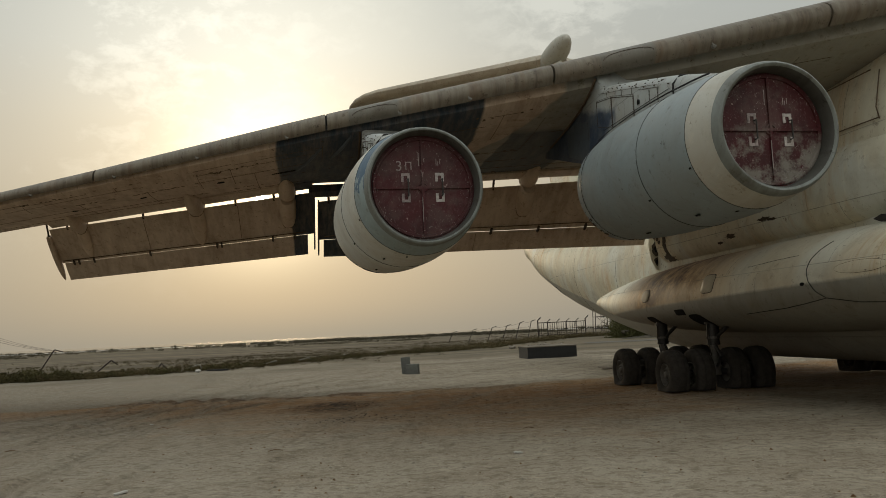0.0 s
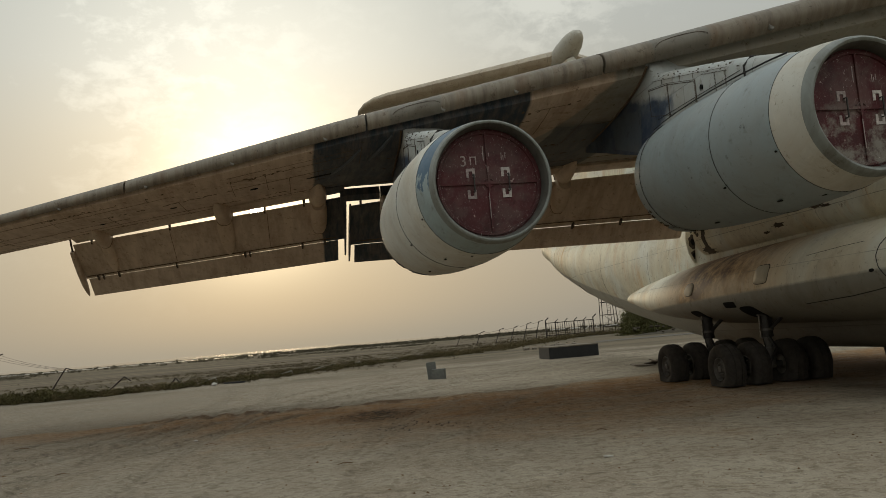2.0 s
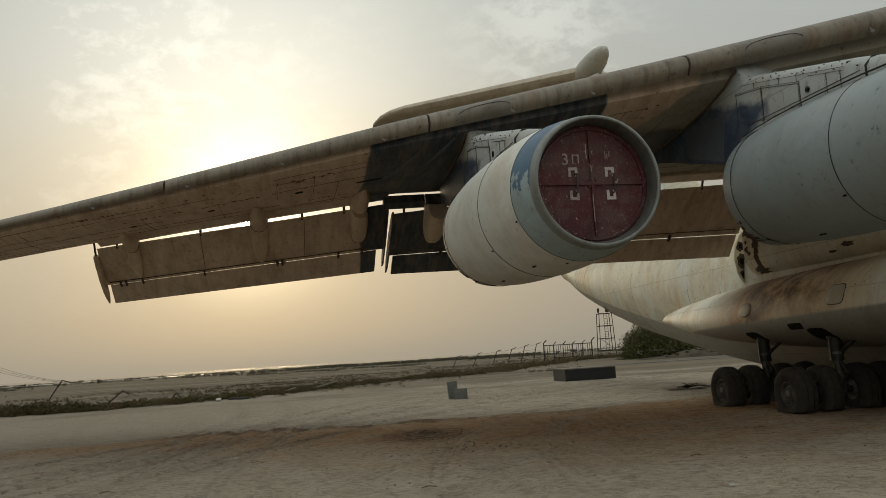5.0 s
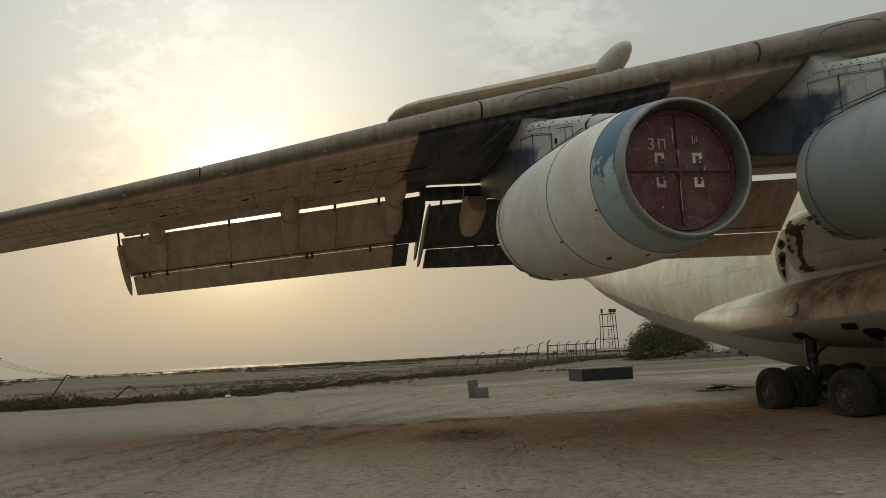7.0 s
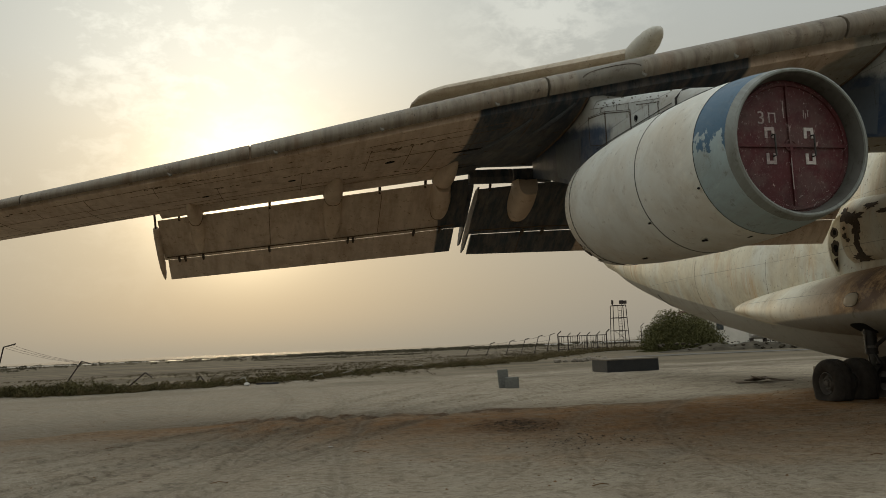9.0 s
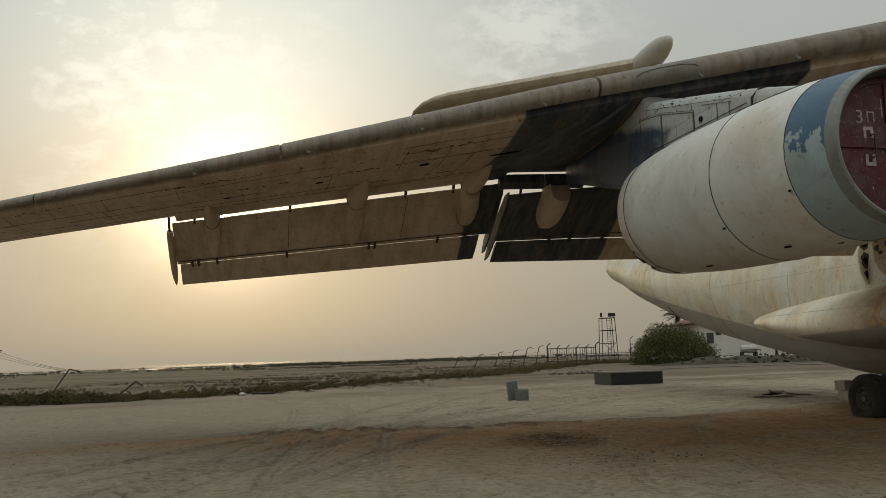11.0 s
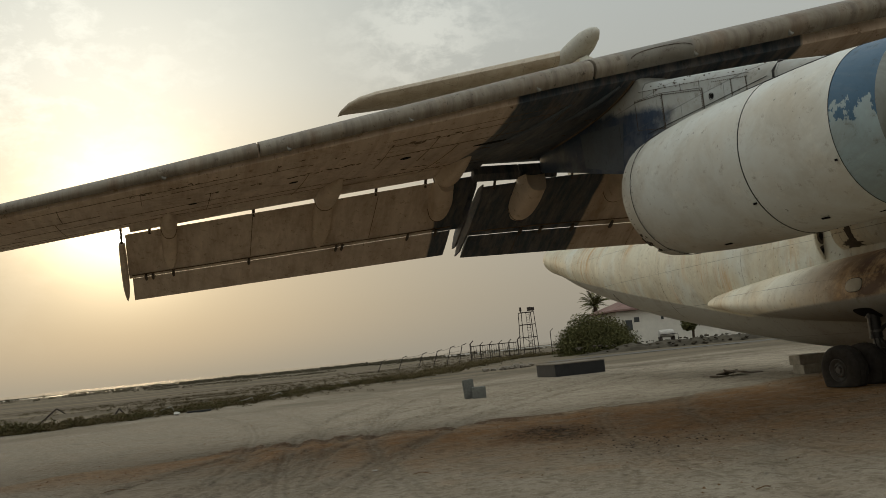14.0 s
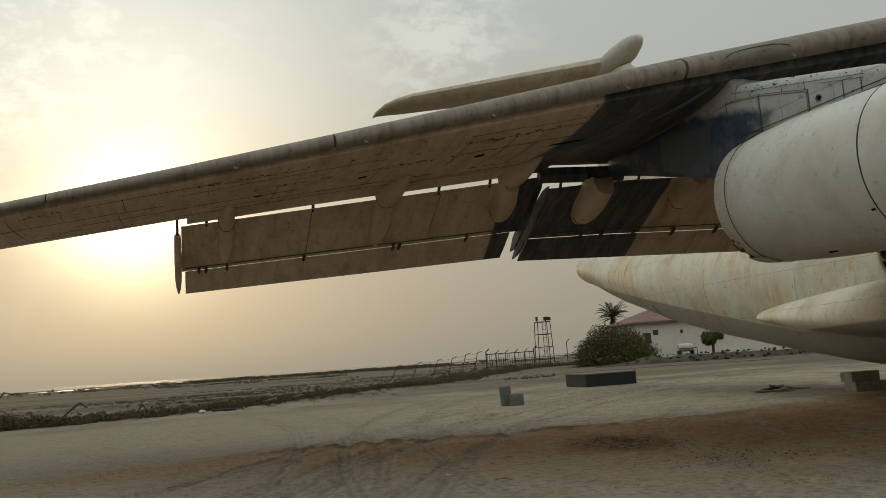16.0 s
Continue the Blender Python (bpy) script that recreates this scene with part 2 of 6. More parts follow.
def inner_soot(add, m, xyz, big, fine):
    z = soot_zone(-8.1, -6.3, 0.0)(add, m, xyz, big, fine)
    return m("MULTIPLY", z, m("SUBTRACT", 1.0, step(add, m, xyz[1], 6.9, 0.4, big, 1.0), clamp=True))


DARK_BLUE = (0.030, 0.045, 0.060)
MAT_WING = weathered("wing_underside_paint", (0.625, 0.49, 0.365), (0.325, 0.21, 0.13), (0.34, 0.22, 0.13), 0.7, 0.6, (3.2, 0.4, 1), None, [(soot_zone(-12.9, -8.85, 0.0), DARK_BLUE), (inner_grey, (0.27, 0.262, 0.22)), (inner_soot, (0.06, 0.07, 0.078))], grime=1.35)
MAT_SLAT = weathered("leading_edge_paint", (0.20, 0.168, 0.124), (0.08, 0.057, 0.036), (0.18, 0.095, 0.04), 0.85, 0.55, (5.5, 0.6, 0.6), None, [(soot_zone(-11.35, -10.45, 0.0), (0.14, 0.125, 0.098)), (soot_zone(-6.95, -6.1, 0.0), (0.14, 0.125, 0.098))], grime=1.4)
MAT_FLAP = weathered("flap_paint", (0.65, 0.53, 0.405), (0.325, 0.225, 0.145), (0.27, 0.165, 0.085), 0.75, 0.6, (2.6, 0.6, 0.6), None, [(soot_zone(-12.65, -9.15, 0.0), DARK_BLUE)])
MAT_FAIRING = weathered("track_fairing_paint", (0.63, 0.50, 0.365), (0.35, 0.24, 0.15), None, 0.55, 0.6, (1.2, 0.5, 0.5))
MAT_PATCH = weathered("dark_repair_paint", (0.195, 0.185, 0.155), (0.10, 0.085, 0.062), None, 0.5, 0.55)
MAT_TAIL = weathered("tailplane_paint", (0.46, 0.39, 0.295), (0.25, 0.18, 0.115), None, 0.5, 0.6, (1, 0.4, 1), ("XY", 2.0, 1.0))
MAT_NAC_WHITE = weathered("white_cowl_paint", (0.60, 0.60, 0.545), (0.44, 0.345, 0.22), None, 0.6, 0.45, (0.8, 0.5, 0.5), grime=0.9)
MAT_NAC_GREY = weathered("grey_cowl_paint", (0.25, 0.288, 0.29), (0.23, 0.20, 0.15), None, 0.4, 0.45, (0.8, 0.5, 0.5), grime=0.7)
MAT_NAC_BAND = weathered("cream_cowl_band_paint", (0.47, 0.45, 0.385), (0.38, 0.30, 0.2), None, 0.4, 0.5)


def blue_top(add, m, xyz, big, fine):
    n = noise_tex(add, add("ShaderNodeCombineXYZ", {0: xyz[0], 1: m("MULTIPLY", xyz[1], 1.5), 2: xyz[2]}).outputs[0], 3.2, 8, 0.66)
    return m("SUBTRACT", 1.0, step(add, m, xyz[2], 3.95, 0.03, n, 2.2), clamp=True)


MAT_NAC_BLUE = weathered("peeling_blue_cowl_paint", (0.29, 0.36, 0.365), (0.25, 0.245, 0.21), None, 0.5, 0.5, patches=[(blue_top, (0.048, 0.105, 0.165))])
MAT_THROAT = weathered("sooty_intake_throat", (0.085, 0.082, 0.07), (0.04, 0.035, 0.028), None, 0.7, 0.6)
MAT_LIP = weathered("bare_intake_lip", (0.20, 0.215, 0.195), (0.10, 0.09, 0.07), None, 0.75, 0.45)


def pylon_blue(add, m, xyz, big, fine):
    """Blue-black repaint low on the rear half of each pylon, with cloudy edges."""
    k = m("LESS_THAN", m("ADD", xyz[0], 0.0), -8.65)
    dy = m("MULTIPLY_ADD", k, -2.25, xyz[1])
    dz = m("MULTIPLY_ADD", k, 0.32, m("SUBTRACT", xyz[2], 4.11))
    n = noise_tex(add, add("ShaderNodeCombineXYZ", {0: dy, 1: dz, 2: k}).outputs[0], 1.8, 7, 0.68)
    top = step(add, m, dz, m("MULTIPLY_ADD", m("SUBTRACT", dy, 4.0), 0.22, 1.31), 0.12, n, 0.35)
    fore = m("SUBTRACT", 1.0, step(add, m, dy, m("MULTIPLY_ADD", m("SUBTRACT", 1.17, dz), 1.6, 4.15), 0.5, n, 2.2), clamp=True)
    rear = m("SUBTRACT", 1.0, step(add, m, dy, 6.3, 0.25, n, 0.8), clamp=True)
    return m("MULTIPLY", m("MAXIMUM", m("MULTIPLY", top, fore), rear), ramp(add, n, [(0.3, 0.75), (0.55, 1.0)]))


MAT_PYLON = weathered("pylon_paint", (0.37, 0.385, 0.365), (0.30, 0.25, 0.18), None, 0.5, 0.5, (0.7, 0.5, 0.5), ("YZ", 1.0, 0.42), [(pylon_blue, (0.028, 0.046, 0.078))])
MAT_PYLON_PANEL = weathered("grey_blue_panel_paint", (0.085, 0.105, 0.125), (0.05, 0.05, 0.045), None, 0.6, 0.5, (0.7, 0.5, 0.5))
def bared_cover(add, m, xyz, big, fine):
    a = noise_tex(add, add("ShaderNodeCombineXYZ", {0: xyz[0], 1: xyz[2], 2: 1.7}).outputs[0], 2.1, 6, 0.68)
    low = ramp(add, m("MULTIPLY", m("ADD", xyz[2], m("MULTIPLY", xyz[0], 0.08)), 0.2), [(0.66, 1.0), (0.74, 0.15)])
    inner = m("MULTIPLY_ADD", m("GREATER_THAN", xyz[0], -8.5), 0.84, 0.14)
    return m("MULTIPLY", m("MULTIPLY", ramp(add, a, [(0.45, 0.0), (0.55, 1.0)]), low), inner)


def white_scratches(add, m, xyz, big, fine):
    v = add("ShaderNodeCombineXYZ", {0: m("MULTIPLY", xyz[0], 2.2), 1: m("MULTIPLY", xyz[2], 0.8), 2: 0.0}).outputs[0]
    flakes = ramp(add, noise_tex(add, v, 6.0, 7, 0.75), [(0.63, 0.0), (0.66, 1.0)])
    return m("MULTIPLY", m("MAXIMUM", flakes, ramp(add, noise_tex(add, v, 17.0, 8, 0.85), [(0.57, 0.0), (0.63, 1.0)])), 0.34)


MAT_COVER = weathered("red_intake_cover_paint", (0.066, 0.0085, 0.010), (0.026, 0.010, 0.009), None, 0.7, 0.6, (1.5, 1.5, 1.5), None, [(bared_cover, (0.20, 0.18, 0.15)), (white_scratches, (0.50, 0.40, 0.37))], spots=(0.5, 0.40, 0.37))
MAT_FAINT_MARK = plain("worn_white_lettering", (0.33, 0.27, 0.25), 0.7, 0, 0.6, 18)
MAT_WHITE_MARK = plain("white_stencil_paint", (0.52, 0.47, 0.43), 0.7, 0, 0.45, 25)
MAT_HATCH = plain("cream_hatch_paint", (0.42, 0.365, 0.265), 0.55, 0, 0.2, 5)
MAT_DARK = plain("dark_hollow", (0.012, 0.011, 0.010), 0.9)
MAT_SEAM_TAN = plain("lost_sealant", (0.16, 0.112, 0.072), 0.85, 0, 0.5, 3)
MAT_SEAM = plain("seam_sealant", (0.02, 0.018, 0.015), 0.8)
MAT_TYRE = plain("perished_tyre_rubber", (0.048, 0.041, 0.034), 0.85, 0, 0.4, 9, 0.006)
MAT_RIM = plain("dusty_wheel_rim", (0.13, 0.115, 0.095), 0.6, 0.2, 0.4, 14)
MAT_STRUT = plain("oily_gear_steel", (0.045, 0.04, 0.035), 0.5, 0.4, 0.4, 10)
MAT_PEEL = plain("bared_corroded_metal", (0.085, 0.061, 0.041), 0.8, 0.1, 0.5, 12)
MAT_STEEL = plain("rusty_fence_steel", (0.045, 0.032, 0.024), 0.8, 0.2, 0.4, 5)
MAT_PIPE = plain("galvanised_pipe", (0.27, 0.245, 0.205), 0.6, 0.2, 0.3, 6)
MAT_CONCRETE = plain("grey_concrete_block", (0.14, 0.14, 0.125), 0.9, 0, 0.3, 12, 0.006)
MAT_BLACKBOX = plain("black_painted_plinth", (0.016, 0.016, 0.015), 0.75, 0, 0.5, 3)
MAT_BOXTOP = plain("dusty_plinth_top", (0.21, 0.18, 0.14), 0.9, 0, 0.3, 3)
MAT_WOOD = plain("weathered_grey_planks", (0.26, 0.21, 0.16), 0.85, 0, 0.4, 8)
MAT_LEAF = leafy("dusty_green_leaves", (0.058, 0.058, 0.025), (0.10, 0.098, 0.04), (0.145, 0.135, 0.058))
MAT_SCRUB = leafy("dry_scrub_twigs", (0.065, 0.05, 0.026), (0.105, 0.082, 0.042), (0.15, 0.115, 0.06), (0.10, 0.09, 0.04))
MAT_SCRUB_GREEN = leafy("salt_bush_leaves", (0.042, 0.037, 0.017), (0.08, 0.07, 0.03), (0.11, 0.094, 0.043))
MAT_FAR_SCRUB = leafy("faded_flat_scrub", (0.065, 0.052, 0.029), (0.09, 0.072, 0.040), (0.12, 0.095, 0.053))
MAT_MANGROVE = leafy("far_mangrove_leaves", (0.07, 0.062, 0.042), (0.11, 0.098, 0.066), (0.15, 0.13, 0.09))
MAT_BARK = plain("brown_bark", (0.075, 0.055, 0.038), 0.9, 0, 0.4, 9, 0.01)
MAT_HOUSE = plain("cream_house_render", (0.58, 0.545, 0.47), 0.85, 0, 0.12, 1.2)
MAT_ROOF = plain("faded_red_roof_tiles", (0.205, 0.13, 0.11), 0.85, 0, 0.25, 2.0)
MAT_PANE = plain("dark_window_glass", (0.03, 0.035, 0.035), 0.2)
MAT_STONE = plain("loose_pale_rubble", (0.22, 0.19, 0.15), 0.9, 0, 0.35, 5, 0.02)
MAT_BLOCK = plain("tan_weathered_block", (0.38, 0.33, 0.255), 0.9, 0, 0.35, 6, 0.006)
MAT_BANK = plain("grey_soil_bank", (0.078, 0.066, 0.047), 0.95, 0, 0.5, 1.2, 0.03)
MAT_CLOD = plain("brown_dirt_clods", (0.15, 0.085, 0.040), 0.95, 0, 0.5, 2.0)
MAT_BURNT = plain("burnt_crumbs", (0.05, 0.038, 0.028), 0.95, 0, 0.5, 2.0)
MAT_FARWHITE = plain("far_pale_walls", (0.5, 0.47, 0.42), 0.8)


# centre, radius and freshness of the wheel tracks' arcs
TRACKS = ((23.0, 13.6, 24.5, 0.55), (54.0, 20.0, 60.7, 1.0), (49.0, -2.8, 60.0, 1.0), (47.0, -1.5, 60.0, 0.9), (4.9, 10.9, 8.0, 0.5), (-66.0, 24.0, 58.4, 0.8), (51.0, 2.0, 60.0, 0.9), (-40.0, 40.0, 37.0, 0.7))


def ground_material():
    mat, add = material("trodden_sand")
    m = math_chain(add)
    p = object_place(add)
    xyz = add("ShaderNodeSeparateXYZ", {0: p}).outputs
    big = noise_tex(add, p, 0.09, 5, 0.6)
    mid = noise_tex(add, p, 0.8, 5, 0.6)
    fine = noise_tex(add, p, 7.0, 6, 0.7)
    grit = noise_tex(add, p, 60.0, 3, 0.6)
    c = mixed(add, ramp(add, big, [(0.35, 0.0), (0.65, 1.0)]), (0.322, 0.279, 0.212, 1), (0.262, 0.223, 0.166, 1))
    # light balance in the colour: sand darkened at left, lifted in the aeroplane's shade
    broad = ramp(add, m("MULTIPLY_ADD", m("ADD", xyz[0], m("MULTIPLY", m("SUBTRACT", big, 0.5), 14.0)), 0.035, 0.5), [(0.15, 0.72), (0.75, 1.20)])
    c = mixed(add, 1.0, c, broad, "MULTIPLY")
    # wheel tracks: pairs of long arcs
    trk = ribs = None
    for tx, ty, tr, fresh in TRACKS:
        dist = add("ShaderNodeVectorMath", {0: add("ShaderNodeCombineXYZ", {0: xyz[0], 1: xyz[1], 2: 0.0}).outputs[0], 1: (tx, ty, 0.0)}, operation="DISTANCE").outputs["Value"]
        off = m("ABSOLUTE", m("SUBTRACT", dist, tr))
        off = m("MULTIPLY_ADD", m("SUBTRACT", mid, 0.5), 0.35, off)
        one = m("MULTIPLY", m("SUBTRACT", 1.0, m("MULTIPLY", m("ABSOLUTE", m("SUBTRACT", off, 0.85)), 2.6), clamp=True), fresh)
        rib = m("MULTIPLY_ADD", m("SINE", m("MULTIPLY_ADD", fine, 2.0, m("MULTIPLY", off, 34.0))), 0.5, 0.5)
        ribs = m("MULTIPLY", one, rib) if ribs is None else m("MAXIMUM", ribs, m("MULTIPLY", one, rib))
        trk = one if trk is None else m("MAXIMUM", trk, one)
    worn = ramp(add, noise_tex(add, p, 0.35, 3, 0.6), [(0.33, 0.0), (0.45, 1.0)])
    trk, ribs = m("MULTIPLY", trk, worn), m("MULTIPLY", ribs, worn)
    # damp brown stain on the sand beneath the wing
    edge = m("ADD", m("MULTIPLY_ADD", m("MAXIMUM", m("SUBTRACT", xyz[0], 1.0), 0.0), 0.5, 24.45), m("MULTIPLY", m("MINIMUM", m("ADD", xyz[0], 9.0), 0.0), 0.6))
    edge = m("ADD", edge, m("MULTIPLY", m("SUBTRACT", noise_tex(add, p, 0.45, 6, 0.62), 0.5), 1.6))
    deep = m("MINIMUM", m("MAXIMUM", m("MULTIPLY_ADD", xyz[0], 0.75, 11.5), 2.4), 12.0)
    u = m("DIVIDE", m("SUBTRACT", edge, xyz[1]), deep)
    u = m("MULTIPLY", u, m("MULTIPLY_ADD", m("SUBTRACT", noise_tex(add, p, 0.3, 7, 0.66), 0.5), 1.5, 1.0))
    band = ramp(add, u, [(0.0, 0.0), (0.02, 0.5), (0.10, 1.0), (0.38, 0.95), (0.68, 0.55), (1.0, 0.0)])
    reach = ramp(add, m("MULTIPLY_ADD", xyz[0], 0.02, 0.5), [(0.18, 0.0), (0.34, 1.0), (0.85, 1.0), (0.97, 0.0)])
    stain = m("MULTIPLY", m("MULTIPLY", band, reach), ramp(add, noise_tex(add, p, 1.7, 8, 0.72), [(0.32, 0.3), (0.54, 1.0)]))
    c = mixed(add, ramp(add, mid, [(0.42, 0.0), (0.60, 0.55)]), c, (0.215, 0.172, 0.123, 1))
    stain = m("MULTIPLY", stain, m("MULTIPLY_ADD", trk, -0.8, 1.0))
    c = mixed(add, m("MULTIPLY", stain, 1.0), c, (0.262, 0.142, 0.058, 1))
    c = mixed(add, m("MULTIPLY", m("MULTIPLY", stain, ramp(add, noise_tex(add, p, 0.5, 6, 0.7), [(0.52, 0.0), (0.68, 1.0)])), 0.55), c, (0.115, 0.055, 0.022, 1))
    # the raw dark soil bared along the hollow's far edge
    bare = m("MULTIPLY", ramp(add, m("SUBTRACT", edge, xyz[1]), [(0.0, 0.0), (0.10, 1.0), (0.35, 0.75), (0.85, 0.0)]), ramp(add, m("MULTIPLY_ADD", xyz[0], 0.04, 0.5), [(0.05, 0.0), (0.22, 1.0), (0.50, 1.0), (0.66, 0.0)]))
    bare = m("MULTIPLY", bare, ramp(add, noise_tex(add, p, 0.7, 6, 0.7), [(0.40, 0.0), (0.52, 1.0)]))
    c = mixed(add, m("MULTIPLY", bare, 0.85), c, (0.085, 0.042, 0.019, 1))
    c = mixed(add, ramp(add, fine, [(0.51, 0.0), (0.57, 0.55)]), c, mixed(add, 1.0, c, (0.52, 0.48, 0.44, 1), "MULTIPLY"))
    c = mixed(add, ramp(add, noise_tex(add, p, 26.0, 5, 0.75), [(0.57, 0.0), (0.63, 0.75)]), c, mixed(add, 1.0, c, (0.45, 0.41, 0.37, 1), "MULTIPLY"))
    c = mixed(add, ramp(add, noise_tex(add, p, 3.3, 7, 0.74), [(0.55, 0.0), (0.60, 0.55)]), c, mixed(add, 1.0, c, (0.60, 0.56, 0.52, 1), "MULTIPLY"))
    c = mixed(add, ramp(add, noise_tex(add, object_place(add, (1.0, 1.7, 1.0), (0, 0, 0.4)), 4.6, 6, 0.7), [(0.56, 0.0), (0.63, 0.5)]), c, mixed(add, 1.0, c, (1.35, 1.33, 1.3, 1), "MULTIPLY"))
    c = mixed(add, ramp(add, grit, [(0.60, 0.0), (0.66, 0.7)]), c, (0.50, 0.44, 0.36, 1))
    c = mixed(add, m("MULTIPLY", ribs, 0.5, clamp=True), c, mixed(add, 1.0, c, (0.60, 0.57, 0.53, 1), "MULTIPLY"))
    # a burnt dark heap and scattered clods
    hx, hy = m("SUBTRACT", xyz[0], -2.6), m("SUBTRACT", xyz[1], 20.3)
    heap = m("SUBTRACT", 1.0, m("SQRT", m("ADD", m("MULTIPLY", m("MULTIPLY", hx, hx), 0.8), m("MULTIPLY", m("MULTIPLY", hy, hy), 0.22))), clamp=True)
    c = mixed(add, m("MULTIPLY", heap, ramp(add, fine, [(0.38, 0.2), (0.55, 1.0)])), c, (0.035, 0.026, 0.019, 1))
    # flats beyond the scrub turn grey-brown
    far = ramp(add, m("MULTIPLY_ADD", m("ADD", xyz[1], m("MULTIPLY", m("SUBTRACT", big, 0.5), 60.0)), 0.002, 0.0), [(0.085, 0.0), (0.115, 1.0)])
    c = mixed(add, m("MULTIPLY", far, 0.92), c, mixed(add, ramp(add, noise_tex(add, object_place(add, (0.4, 2.0, 1)), 0.06, 5, 0.6), [(0.4, 0.0), (0.6, 1.0)]), (0.072, 0.058, 0.038, 1), (0.14, 0.112, 0.076, 1)))
    # wheel ruts: long arcs
    ru = noise_tex(add, p, 0.05, 1, 0.5)
    arc = m("SINE", m("MULTIPLY", m("ADD", m("MULTIPLY_ADD", xyz[1], 0.35, xyz[0]), m("MULTIPLY", ru, 22.0)), 5.5))
    h = m("ADD", m("MULTIPLY", fine, 0.5), m("ADD", m("MULTIPLY", grit, 0.12), m("MULTIPLY", m("MULTIPLY", arc, ramp(add, mid, [(0.4, 0.0), (0.65, 1.0)])), 0.07)))
    h = m("ADD", h, mid)
    return finish(mat, add, c, 0.95, 0.0, m("SUBTRACT", h, m("MULTIPLY", ribs, 0.55)), 0.05, 0.1)


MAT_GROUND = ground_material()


def water_material(name, rough, ripple):
    mat, add = material(name)
    n = noise_tex(add, object_place(add, (1, 0.25, 1)), 0.6, 4, 0.6)
    return finish(mat, add, (0.03, 0.035, 0.03, 1), rough, 0.0, n, ripple)


MAT_WATER = water_material("still_lagoon_water", 0.3, 0.02)
MAT_OPEN_WATER = water_material("open_water", 0.06, 0.0005)


# ---- mesh helpers ----
def mesh_from(name, verts, faces, mats, smooth=False, face_mats=None):
    me = bpy.data.meshes.new(name)
    me.from_pydata([tuple(v) for v in verts], [], [tuple(f) for f in faces])
    for mt in (mats if isinstance(mats, (list, tuple)) else [mats]):
        me.materials.append(mt)
    if face_mats is not None:
        me.polygons.foreach_set("material_index", face_mats)
    if smooth:
        me.polygons.foreach_set("use_smooth", [True] * len(me.polygons))
    me.update()
    return me


def part(name, me, parent=None, label="", at=None):
    """Links a mesh (or a bmesh with its material already set) under a thing or under a part."""
    ob = new(name, me)
    if at is not None:
        ob.matrix_basis = at
    ob.parent = parent
    if label:
        ob["label"] = label
    return ob


def thing(name, m, label, category, group="", kind=""):
    ob = new(name)
    ob.matrix_basis = m
    return tagged(ob, label, category, group, kind)


